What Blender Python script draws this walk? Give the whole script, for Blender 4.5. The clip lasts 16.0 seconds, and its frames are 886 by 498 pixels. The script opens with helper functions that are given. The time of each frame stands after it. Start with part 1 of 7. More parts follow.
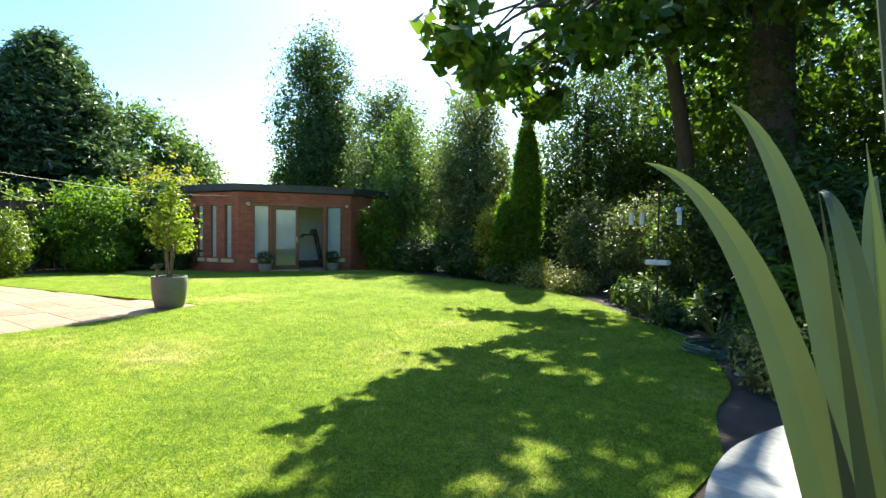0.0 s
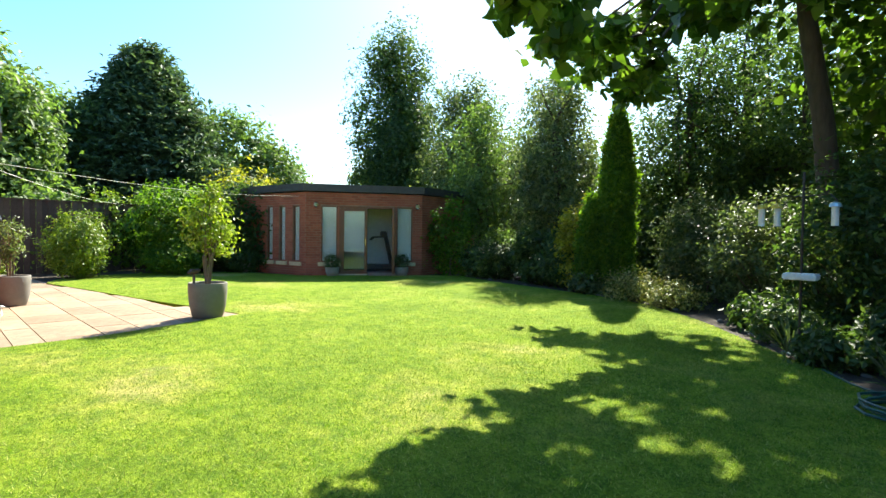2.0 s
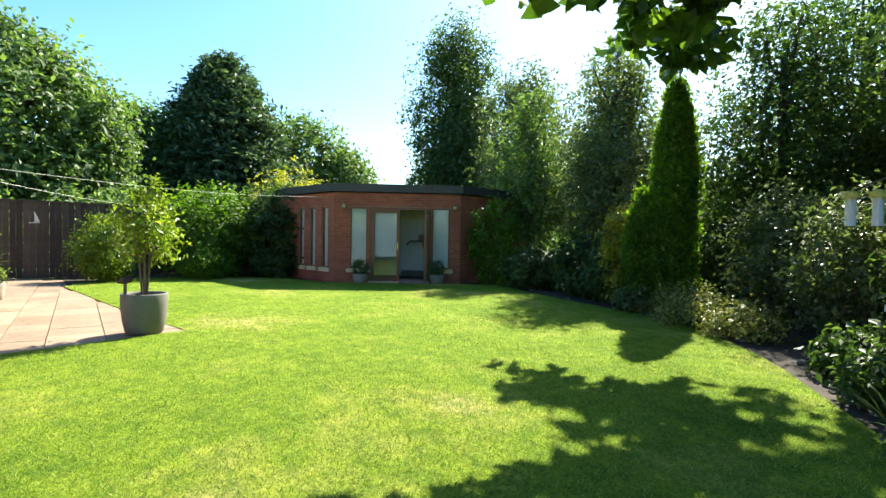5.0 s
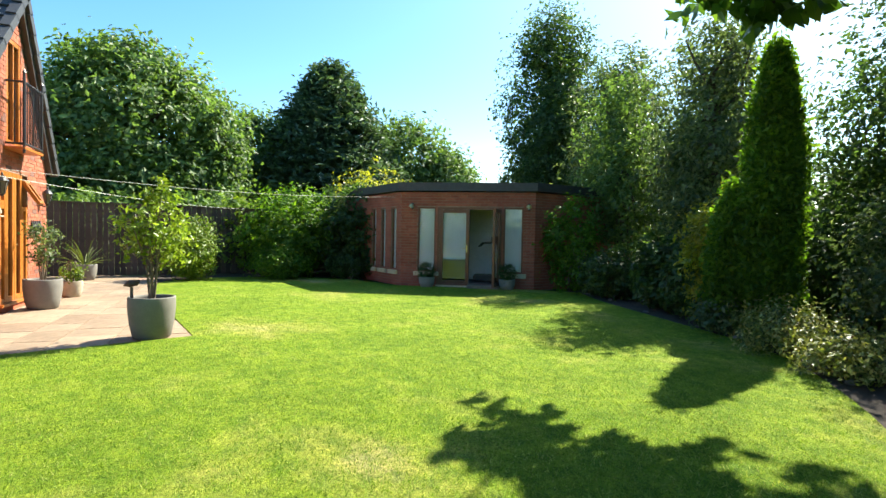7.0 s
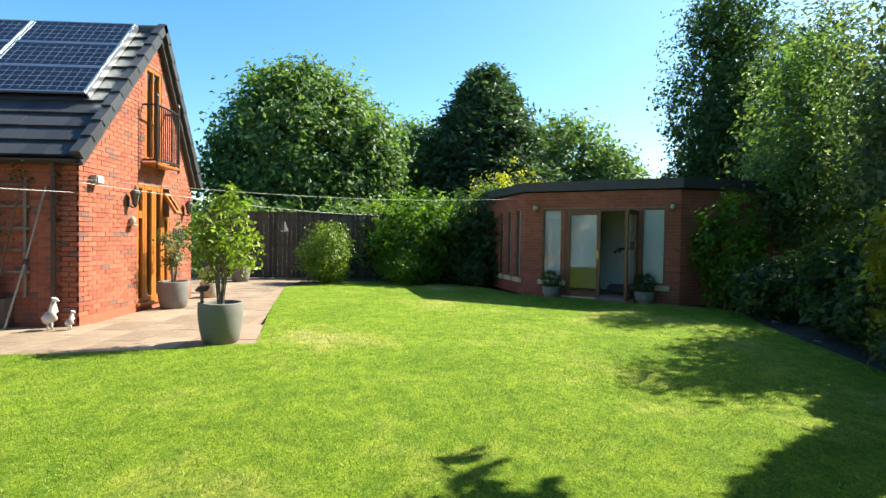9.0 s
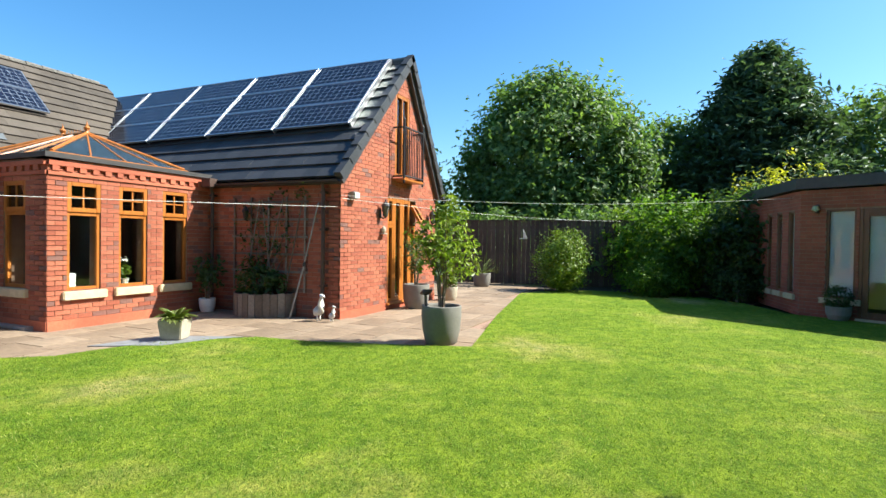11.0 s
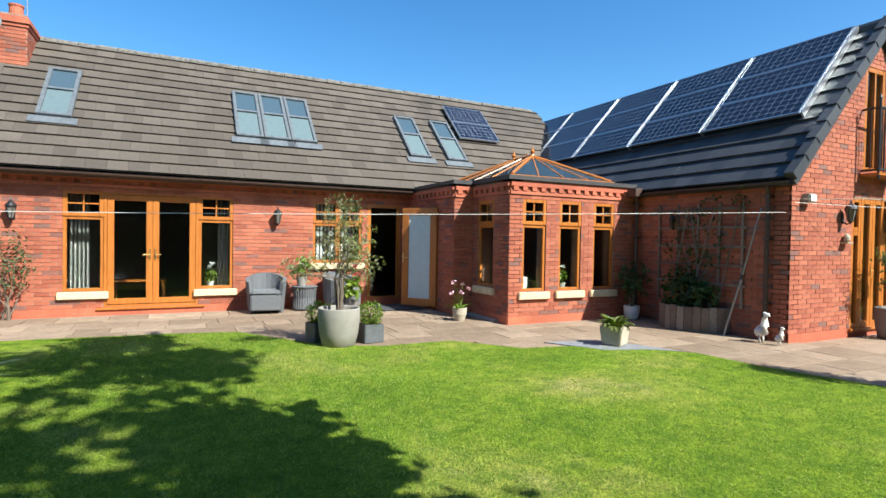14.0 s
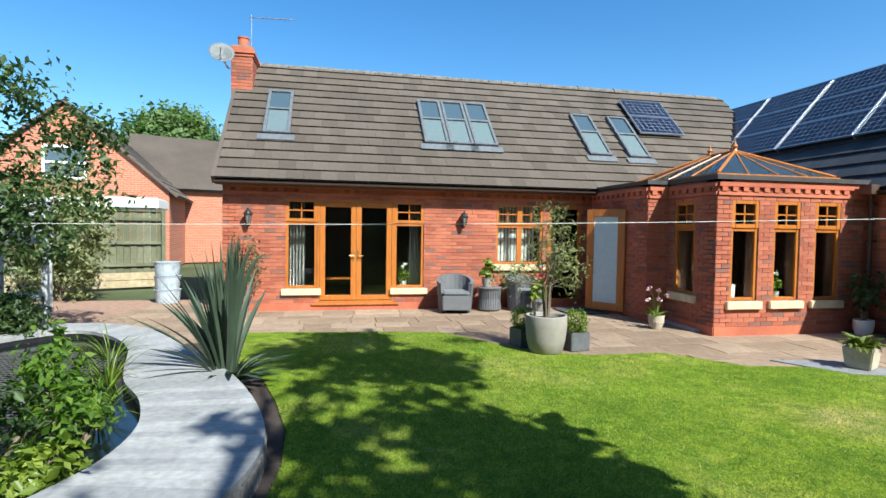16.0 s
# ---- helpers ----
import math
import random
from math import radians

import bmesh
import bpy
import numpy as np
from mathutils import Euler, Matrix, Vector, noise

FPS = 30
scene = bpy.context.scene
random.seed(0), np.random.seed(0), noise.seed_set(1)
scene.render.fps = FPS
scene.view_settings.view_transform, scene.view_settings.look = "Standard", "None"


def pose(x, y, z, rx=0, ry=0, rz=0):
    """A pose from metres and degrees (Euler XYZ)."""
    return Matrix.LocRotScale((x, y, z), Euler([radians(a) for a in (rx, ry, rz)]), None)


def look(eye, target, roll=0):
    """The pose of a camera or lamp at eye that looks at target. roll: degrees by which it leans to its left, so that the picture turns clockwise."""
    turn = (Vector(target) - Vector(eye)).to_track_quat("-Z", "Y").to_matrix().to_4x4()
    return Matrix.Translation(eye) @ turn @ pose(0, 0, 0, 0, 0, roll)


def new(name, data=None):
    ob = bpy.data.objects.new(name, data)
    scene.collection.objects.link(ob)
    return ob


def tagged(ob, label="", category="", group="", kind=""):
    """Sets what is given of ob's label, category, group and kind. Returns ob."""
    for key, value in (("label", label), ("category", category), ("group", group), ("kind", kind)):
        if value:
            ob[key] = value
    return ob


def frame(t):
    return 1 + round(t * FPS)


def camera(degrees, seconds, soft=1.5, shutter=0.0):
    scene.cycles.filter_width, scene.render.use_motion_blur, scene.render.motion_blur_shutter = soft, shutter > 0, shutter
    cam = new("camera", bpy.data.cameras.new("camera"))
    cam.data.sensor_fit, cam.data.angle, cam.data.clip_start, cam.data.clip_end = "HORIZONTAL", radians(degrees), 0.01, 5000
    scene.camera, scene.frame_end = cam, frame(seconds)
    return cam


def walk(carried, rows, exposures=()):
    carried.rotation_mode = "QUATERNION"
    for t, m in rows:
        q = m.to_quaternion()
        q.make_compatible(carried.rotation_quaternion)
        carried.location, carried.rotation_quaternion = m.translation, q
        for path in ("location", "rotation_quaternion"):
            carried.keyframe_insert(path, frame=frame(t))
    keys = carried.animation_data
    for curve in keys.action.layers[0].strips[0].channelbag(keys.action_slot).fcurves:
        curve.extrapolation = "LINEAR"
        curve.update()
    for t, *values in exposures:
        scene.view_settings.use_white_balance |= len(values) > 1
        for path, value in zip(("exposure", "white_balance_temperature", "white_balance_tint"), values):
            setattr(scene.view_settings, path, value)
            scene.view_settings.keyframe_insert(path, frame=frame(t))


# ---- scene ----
cam = camera(79.3, 16.0)
PATH = [
    (0, (1.453, 0.480, 1.305), (0.268, 2.070, 1.246), 0.6),
    (0.5, (1.209, 0.799, 1.299), (-0.065, 2.309, 1.242), 0.7),
    (1, (0.955, 1.156, 1.294), (-0.385, 2.602, 1.241), 0.8),
    (1.5, (0.824, 1.471, 1.288), (-0.554, 2.887, 1.236), 0.7),
    (2, (0.738, 1.803, 1.310), (-0.682, 3.185, 1.257), 0.8),
    (2.5, (0.644, 2.188, 1.295), (-0.819, 3.532, 1.244), 0.8),
    (3, (0.601, 2.532, 1.305), (-0.891, 3.855, 1.259), 0.8),
    (3.5, (0.537, 2.890, 1.306), (-0.983, 4.185, 1.260), 0.9),
    (4, (0.463, 3.283, 1.292), (-1.104, 4.525, 1.251), 0.9),
    (6.5, (0.267, 5.427, 1.394), (-1.528, 6.308, 1.342), 1.1),
    (7, (0.164, 5.802, 1.386), (-1.694, 6.541, 1.336), 1.1),
    (7.5, (0.071, 6.264, 1.426), (-1.849, 6.821, 1.369), 1.1),
    (8, (-0.092, 6.672, 1.423), (-2.055, 7.055, 1.369), 1.0),
    (10.5, (-0.798, 7.915, 1.424), (-2.735, 7.419, 1.388), 0.8),
    (11, (-0.794, 7.861, 1.425), (-2.622, 7.051, 1.395), 0.8),
    (11.5, (-0.826, 7.732, 1.370), (-2.503, 6.642, 1.355), 0.9),
    (12, (-0.794, 7.637, 1.378), (-2.313, 6.336, 1.365), 0.9),
    (12.5, (-0.734, 7.585, 1.400), (-2.088, 6.113, 1.384), 0.9),
    (13, (-0.632, 7.518, 1.437), (-1.823, 5.912, 1.413), 1.0),
    (13.5, (-0.516, 7.384, 1.422), (-1.555, 5.675, 1.402), 1.0),
    (14, (-0.375, 7.304, 1.504), (-1.263, 5.512, 1.467), 1.0),
    (14.5, (-0.229, 7.219, 1.562), (-0.967, 5.361, 1.514), 1.1),
    (15, (-0.119, 7.143, 1.569), (-0.707, 5.232, 1.519), 1.0),
    (15.5, (0.065, 7.103, 1.614), (-0.392, 5.157, 1.555), 1.0),
    (16, (0.545, 7.015, 1.700), (0.138, 5.058, 1.625), 0.9),
]
walk(cam, [(t, look(eye, target, roll)) for t, eye, target, roll in PATH],
     [(0.0, 1.88, 7000, 0), (4.0, 1.8, 6900, 0), (8.0, 1.62, 6800, 0), (11.0, 1.27, 6300, 1), (13.0, 1.15, 6100, 2), (16.0, 1.0, 6000, 2)])

# ---- world, sun ----
world = bpy.data.worlds.new("world")
scene.world = world
world.use_nodes = True
wn = world.node_tree
sky = wn.nodes.new("ShaderNodeTexSky")
sky.sky_type, sky.sun_disc = 'NISHITA', False
sky.sun_elevation, sky.sun_rotation = radians(45), radians(-27.5)
sky.air_density, sky.dust_density, sky.ozone_density = 1.0, 0.8, 3.0
hue = wn.nodes.new("ShaderNodeHueSaturation")
hue.inputs["Saturation"].default_value = 1.28
wn.links.new(sky.outputs[0], hue.inputs["Color"])
wn.links.new(hue.outputs[0], wn.nodes["Background"].inputs[0])
wn.nodes["Background"].inputs[1].default_value = 0.1
sun = new("sun", bpy.data.lights.new("sun", 'SUN'))
sun.data.energy, sun.data.angle, sun.data.color = 5.0, radians(0.55), (1.0, 0.95, 0.87)
sun.matrix_world = look((-4.7, 9.0, 10.2), (0, 0, 0))

# ---- materials ----
def shader(name, rough=0.6, metal=0.0):
    m = bpy.data.materials.new(name)
    m.use_nodes = True
    b = m.node_tree.nodes["Principled BSDF"]
    b.inputs["Roughness"].default_value, b.inputs["Metallic"].default_value = rough, metal
    return m, m.node_tree, b


def ramp_of(nt, fac, stops):
    r = nt.nodes.new("ShaderNodeValToRGB")
    while len(r.color_ramp.elements) < len(stops):
        r.color_ramp.elements.new(0.5)
    for e, (p, c) in zip(r.color_ramp.elements, stops):
        e.position, e.color = p, (*c, 1)
    nt.links.new(fac, r.inputs[0])
    return r.outputs[0]


def noise_of(nt, scale, detail=4.0, rough=0.6, stretch=None):
    c = nt.nodes.new("ShaderNodeTexCoord")
    n = nt.nodes.new("ShaderNodeTexNoise")
    n.inputs["Scale"].default_value, n.inputs["Detail"].default_value, n.inputs["Roughness"].default_value = scale, detail, rough
    if stretch:
        mp = nt.nodes.new("ShaderNodeMapping")
        mp.inputs["Scale"].default_value = stretch
        nt.links.new(c.outputs["Object"], mp.inputs[0])
        nt.links.new(mp.outputs[0], n.inputs[0])
    else:
        nt.links.new(c.outputs["Object"], n.inputs[0])
    return n.outputs[0]


def mixed(nt, fac, a, b, mode='MIX'):
    x = nt.nodes.new("ShaderNodeMix")
    x.data_type, x.blend_type = 'RGBA', mode
    for sock, v in ((x.inputs[0], fac), (x.inputs[6], a), (x.inputs[7], b)):
        if hasattr(v, "is_output"):
            nt.links.new(v, sock)
        else:
            sock.default_value = v if isinstance(v, (int, float)) else (*v, 1)
    return x.outputs[2]


def bumped(nt, b, height, strength=0.3, distance=0.01):
    n = nt.nodes.new("ShaderNodeBump")
    n.inputs["Strength"].default_value, n.inputs["Distance"].default_value = strength, distance
    nt.links.new(height, n.inputs["Height"])
    nt.links.new(n.outputs[0], b.inputs["Normal"])


def piece_random(nt):
    """One random number for a piece, joined with others or an object of its own."""
    o, g, a, f = (nt.nodes.new(k) for k in ("ShaderNodeObjectInfo", "ShaderNodeNewGeometry", "ShaderNodeMath", "ShaderNodeMath"))
    a.operation, f.operation = 'ADD', 'FRACT'
    nt.links.new(o.outputs["Random"], a.inputs[0])
    nt.links.new(g.outputs["Random Per Island"], a.inputs[1])
    nt.links.new(a.outputs[0], f.inputs[0])
    return f.outputs[0]


def plain(name, col, rough=0.55, metal=0.0, var=0.25, scale=9.0, bump=0.15, stretch=None, fine=60.0):
    m, nt, b = shader(name, rough, metal)
    big, small = noise_of(nt, scale, stretch=stretch), noise_of(nt, fine, stretch=stretch)
    c0, c1 = [v * (1 - var) for v in col], [min(1, v * (1 + var)) for v in col]
    c = ramp_of(nt, big, [(0.3, c0), (0.7, c1)])
    c = mixed(nt, 0.35, c, mixed(nt, 1.0, c, ramp_of(nt, small, [(0.3, (0.75,) * 3), (0.7, (1.2,) * 3)]), 'MULTIPLY'))
    nt.links.new(c, b.inputs["Base Color"])
    if bump:
        bumped(nt, b, small, bump)
    return m


def pieces(name, stops, rough=0.8, grain=40.0, bump=0.4, stain=1.2, stain_low=0.75):
    m, nt, b = shader(name, rough)
    c = ramp_of(nt, piece_random(nt), stops)
    c = mixed(nt, 1.0, c, ramp_of(nt, noise_of(nt, grain), [(0.3, (0.8,) * 3), (0.7, (1.15,) * 3)]), 'MULTIPLY')
    c = mixed(nt, 1.0, c, ramp_of(nt, noise_of(nt, stain), [(0.35, (stain_low,) * 3), (0.65, (1.08,) * 3)]), 'MULTIPLY')
    nt.links.new(c, b.inputs["Base Color"])
    bumped(nt, b, noise_of(nt, grain * 2), bump)
    return m


def leafy(name, dark, mid, light, rough=0.45, through_light=0.35):
    m, nt, b = shader(name, rough)
    b.inputs["Specular IOR Level"].default_value = 0.4
    g = nt.nodes.new("ShaderNodeNewGeometry")
    c = ramp_of(nt, g.outputs["Random Per Island"], [(0.0, dark), (0.55, mid), (1.0, light)])
    c = mixed(nt, 1.0, c, ramp_of(nt, noise_of(nt, 0.9), [(0.35, (0.7,) * 3), (0.65, (1.2,) * 3)]), 'MULTIPLY')
    nt.links.new(c, b.inputs["Base Color"])
    t = nt.nodes.new("ShaderNodeBsdfTranslucent")
    nt.links.new(mixed(nt, 1.0, c, (1.5, 1.6, 0.7), 'MULTIPLY'), t.inputs[0])
    s = nt.nodes.new("ShaderNodeMixShader")
    s.inputs[0].default_value = through_light
    nt.links.new(b.outputs[0], s.inputs[1])
    nt.links.new(t.outputs[0], s.inputs[2])
    nt.links.new(s.outputs[0], nt.nodes["Material Output"].inputs[0])
    return m


BRICK = pieces("brick", [(0.0, (0.33, 0.085, 0.045)), (0.4, (0.42, 0.12, 0.062)), (0.75, (0.48, 0.15, 0.08)), (0.9, (0.40, 0.11, 0.06)), (0.93, (0.22, 0.11, 0.085)), (1.0, (0.25, 0.10, 0.075))], 0.85)
BRICK_SMOOTH = pieces("red_brick", [(0.0, (0.45, 0.11, 0.055)), (1.0, (0.52, 0.15, 0.075))], 0.8)
MORTAR = plain("mortar", (0.3, 0.185, 0.13), 0.95, bump=0.4)
TILE = pieces("roof_tile", [(0.0, (0.084, 0.065, 0.049)), (0.5, (0.102, 0.079, 0.06)), (1.0, (0.124, 0.098, 0.076))], 0.85, 30, 0.4, 0.5, 0.7)
TILE_DARK = pieces("dark_roof_tile", [(0.0, (0.035, 0.036, 0.04)), (1.0, (0.06, 0.06, 0.065))], 0.55, 30, 0.25, 0.8, 0.8)
SLAB = pieces("sandstone", [(0.0, (0.233, 0.161, 0.104)), (0.5, (0.288, 0.200, 0.132)), (1.0, (0.344, 0.248, 0.168))], 0.8, 14, 0.35, 1.4, 0.78)
COPING = pieces("grey_paving", [(0.0, (0.25, 0.25, 0.25)), (1.0, (0.35, 0.345, 0.335))], 0.8, 18, 0.3, 1.6, 0.8)
SETT = pieces("edging_block", [(0.0, (0.16, 0.15, 0.145)), (1.0, (0.28, 0.26, 0.24))], 0.9, 22)
GREY_SLAB = plain("slate", (0.2, 0.2, 0.21), 0.75, var=0.2)
WOOD = plain("oak_frame", (0.42, 0.14, 0.024), 0.38, var=0.18, scale=3, stretch=(6, 6, 1), bump=0.1)
OLD_WOOD = pieces("weathered_timber", [(0.0, (0.16, 0.12, 0.09)), (0.5, (0.22, 0.17, 0.13)), (1.0, (0.3, 0.25, 0.2))], 0.9, 25)
FENCE = pieces("fence_timber", [(0.0, (0.075, 0.053, 0.042)), (1.0, (0.13, 0.095, 0.074))], 0.9, 20)
GREEN_FENCE = pieces("pale_fence_timber", [(0.0, (0.13, 0.14, 0.08)), (1.0, (0.2, 0.2, 0.13))], 0.9, 20)
DARK_TRELLIS = plain("dark_trellis", (0.06, 0.04, 0.03), 0.8)
SILL = plain("stone_sill", (0.62, 0.5, 0.31), 0.85, var=0.12)
BLACK = plain("black_plastic", (0.02, 0.02, 0.022), 0.4, var=0.2)
BROWN_PIPE = plain("brown_pipe", (0.07, 0.04, 0.03), 0.45)
FASCIA = plain("dark_fascia", (0.05, 0.045, 0.045), 0.5)
LEAD = plain("lead", (0.11, 0.12, 0.13), 0.6)
POT = plain("fibreclay", (0.19, 0.175, 0.155), 0.85, var=0.12, scale=5)
POT_LIGHT = plain("pale_fibreclay", (0.27, 0.245, 0.21), 0.85, var=0.12, scale=5)
STONE = plain("cast_stone", (0.42, 0.36, 0.27), 0.9, var=0.2)
WHITE = plain("white_paint", (0.78, 0.78, 0.76), 0.5, var=0.06)
STEEL = plain("steel", (0.55, 0.56, 0.57), 0.3, 0.9, var=0.1)
BRASS = plain("brass", (0.75, 0.5, 0.2), 0.3, 0.9)
WICKER = plain("grey_wicker", (0.13, 0.13, 0.135), 0.7, var=0.25, scale=40, bump=0.5, fine=120, stretch=(1, 1, 3))
CUSHION = plain("grey_cushion", (0.16, 0.165, 0.17), 0.9)
CURTAIN = plain("curtain", (0.75, 0.74, 0.7), 0.9, var=0.08)
BLIND = plain("roof_blind", (0.11, 0.15, 0.155), 0.5, var=0.08)
# indoor shade put into the room colours, so interiors look dim behind glass
ROOM = plain("dimmed_room_paint", (0.2, 0.18, 0.16), 0.9, var=0.05)
ROOM_DARK = plain("dimmed_floor", (0.12, 0.10, 0.09), 0.9)
# pale reflection of the open orangery door's pane, painted as a flat colour
PANE_REFLECTION = plain("pale_pane_reflection", (0.5, 0.57, 0.57), 0.5, var=0.06)
BARK = plain("bark", (0.075, 0.055, 0.04), 0.95, bump=0.6, stretch=(3, 3, 0.6), scale=6)
STEM = plain("stem", (0.16, 0.12, 0.085), 0.9)
SOIL = plain("soil", (0.045, 0.032, 0.024), 0.97, var=0.4, scale=3, bump=0.8, fine=30)
WATER = plain("pond_water", (0.006, 0.008, 0.007), 0.12, var=0.2, bump=0.06, fine=18)
NET = plain("pond_net", (0.05, 0.05, 0.045), 0.6)
HOSE = plain("green_hose", (0.03, 0.09, 0.075), 0.4)
LINE = plain("washing_line", (0.7, 0.68, 0.62), 0.5)
LAMP_GLASS = plain("lantern_glass", (0.16, 0.15, 0.13), 0.2)
GLAZE = plain("white_glaze", (0.75, 0.72, 0.66), 0.35, var=0.08)
PINK = plain("petal", (0.75, 0.45, 0.5), 0.6)
RED = plain("red_petal", (0.5, 0.04, 0.06), 0.6)

GLASS, nt, b = shader("glass", 0.02)
b.inputs["Base Color"].default_value = (0.5, 0.54, 0.53, 1)
b.inputs["Transmission Weight"].default_value = 1.0
b.inputs["IOR"].default_value = 1.45
SKYLIGHT, nt, b = shader("coated_glass", 0.03)
b.inputs["Base Color"].default_value = (0.06, 0.09, 0.11, 1)
b.inputs["Specular IOR Level"].default_value = 0.9
CLEAR = GLASS.copy()
CLEAR.name = "clear_glass"
CLEAR.node_tree.nodes["Principled BSDF"].inputs["Base Color"].default_value = (0.9, 0.93, 0.92, 1)
RED_WOOD = plain("redwood_frame", (0.17, 0.06, 0.025), 0.4, var=0.18, scale=3, stretch=(6, 6, 1), bump=0.1)
LINER = plain("black_liner", (0.012, 0.012, 0.013), 0.5, bump=0.3)

# cells of the solar panels: dark blue squares with cut corners on a pale grid
PV, nt, b = shader("solar_cell", 0.12)
tc = nt.nodes.new("ShaderNodeTexCoord")
bt = nt.nodes.new("ShaderNodeTexBrick")
bt.offset, bt.squash = 0.0, 1.0
for k, v in (("Scale", 1.0), ("Mortar Size", 0.035), ("Mortar Smooth", 0.1), ("Brick Width", 1.0), ("Row Height", 1.0)):
    bt.inputs[k].default_value = v
bt.inputs["Color1"].default_value = (0.009, 0.012, 0.024, 1)
bt.inputs["Color2"].default_value = (0.013, 0.016, 0.03, 1)
bt.inputs["Mortar"].default_value = (0.2, 0.21, 0.23, 1)
nt.links.new(tc.outputs["UV"], bt.inputs["Vector"])
nt.links.new(bt.outputs["Color"], b.inputs["Base Color"])

LAWN, nt, b = shader("mown_grass", 0.9)
b.inputs["Specular IOR Level"].default_value = 0.1
c = ramp_of(nt, noise_of(nt, 0.55, 5), [(0.3, (0.105, 0.185, 0.014)), (0.52, (0.17, 0.255, 0.022)), (0.61, (0.245, 0.29, 0.05)), (0.72, (0.36, 0.33, 0.13))])
c = mixed(nt, 1.0, c, ramp_of(nt, noise_of(nt, 45, 6, 0.8), [(0.32, (0.3, 0.36, 0.3)), (0.68, (1.75, 1.62, 1.6))]), 'MULTIPLY')
c = mixed(nt, 1.0, c, ramp_of(nt, noise_of(nt, 5.5, 3, 0.7), [(0.35, (0.66, 0.74, 0.74)), (0.65, (1.28, 1.16, 1.16))]), 'MULTIPLY')
nt.links.new(c, b.inputs["Base Color"])
bumped(nt, b, noise_of(nt, 120, 4, 0.8), 0.9, 0.02)
BLADE = leafy("grass_blade", (0.085, 0.165, 0.012), (0.165, 0.26, 0.022), (0.4, 0.4, 0.13), 0.8, 0.4)

L_SYC = leafy("sycamore_leaf", (0.045, 0.09, 0.012), (0.075, 0.14, 0.02), (0.13, 0.2, 0.035), 0.35, 0.45)
L_LIME = leafy("lime_leaf", (0.12, 0.18, 0.015), (0.2, 0.28, 0.03), (0.36, 0.42, 0.08), 0.4, 0.4)
L_DARK = leafy("dark_leaf", (0.03, 0.06, 0.016), (0.055, 0.10, 0.028), (0.11, 0.165, 0.055), 0.5, 0.45)
L_OLIVE = leafy("olive_leaf", (0.14, 0.16, 0.06), (0.22, 0.24, 0.10), (0.36, 0.37, 0.2), 0.5, 0.35)
L_BRIGHT = leafy("bright_leaf", (0.09, 0.15, 0.012), (0.15, 0.23, 0.022), (0.28, 0.34, 0.05), 0.4, 0.35)
L_GOLD = leafy("golden_leaf", (0.18, 0.19, 0.02), (0.32, 0.31, 0.03), (0.47, 0.43, 0.07), 0.5, 0.5)
L_VARIEG = leafy("variegated_leaf", (0.06, 0.09, 0.02), (0.2, 0.22, 0.05), (0.5, 0.46, 0.18), 0.5, 0.25)
L_GREY = leafy("dusty_leaf", (0.055, 0.085, 0.035), (0.10, 0.14, 0.065), (0.2, 0.235, 0.12), 0.5, 0.42)
L_CYP = leafy("cypress_spray", (0.055, 0.115, 0.01), (0.10, 0.195, 0.018), (0.18, 0.28, 0.03), 0.6, 0.48)
L_FIR = leafy("fir_spray", (0.042, 0.075, 0.038), (0.075, 0.125, 0.068), (0.13, 0.19, 0.11), 0.6, 0.25)
L_PHORM = leafy("flax_blade", (0.055, 0.085, 0.052), (0.095, 0.13, 0.088), (0.16, 0.19, 0.145), 0.4, 0.25)
L_FAR = leafy("distant_leaf", (0.07, 0.125, 0.035), (0.12, 0.19, 0.055), (0.19, 0.27, 0.09), 0.55, 0.42)

# ---- building blocks ----
def part(name, bm, material, parent=None, label="", smooth=False):
    me = bpy.data.meshes.new(name)
    bm.normal_update()
    bm.to_mesh(me)
    bm.free()
    me.materials.append(material)
    if smooth:
        for p in me.polygons:
            p.use_smooth = True
    ob = new(name, me)
    if parent:
        ob.parent = parent
    return tagged(ob, label)


def raw(name, verts, faces, material, parent=None, label=""):
    me = bpy.data.meshes.new(name)
    me.from_pydata([tuple(v) for v in verts], [], faces)
    me.materials.append(material)
    ob = new(name, me)
    if parent:
        ob.parent = parent
    return tagged(ob, label)


def thing(name, label, category, place=(0, 0, 0), rz=0, group="", kind=""):
    ob = new(name)
    ob.matrix_world = pose(*place, 0, 0, rz)
    return tagged(ob, label, category, group, kind)


def box(x0, y0, z0, x1, y1, z1, bevel=0.0, bm=None):
    own = bmesh.new()
    bmesh.ops.create_cube(own, size=1.0, matrix=Matrix.Translation(((x0 + x1) / 2, (y0 + y1) / 2, (z0 + z1) / 2)) @ Matrix.Diagonal((abs(x1 - x0), abs(y1 - y0), abs(z1 - z0), 1)))
    if bevel:
        bmesh.ops.bevel(own, geom=own.edges[:], offset=bevel, segments=2, affect='EDGES')
    return joined(bm, own)


def joined(bm, own):
    if bm is None:
        return own
    me = bpy.data.meshes.new("tmp")
    own.to_mesh(me)
    own.free()
    bm.from_mesh(me)
    bpy.data.meshes.remove(me)
    return bm


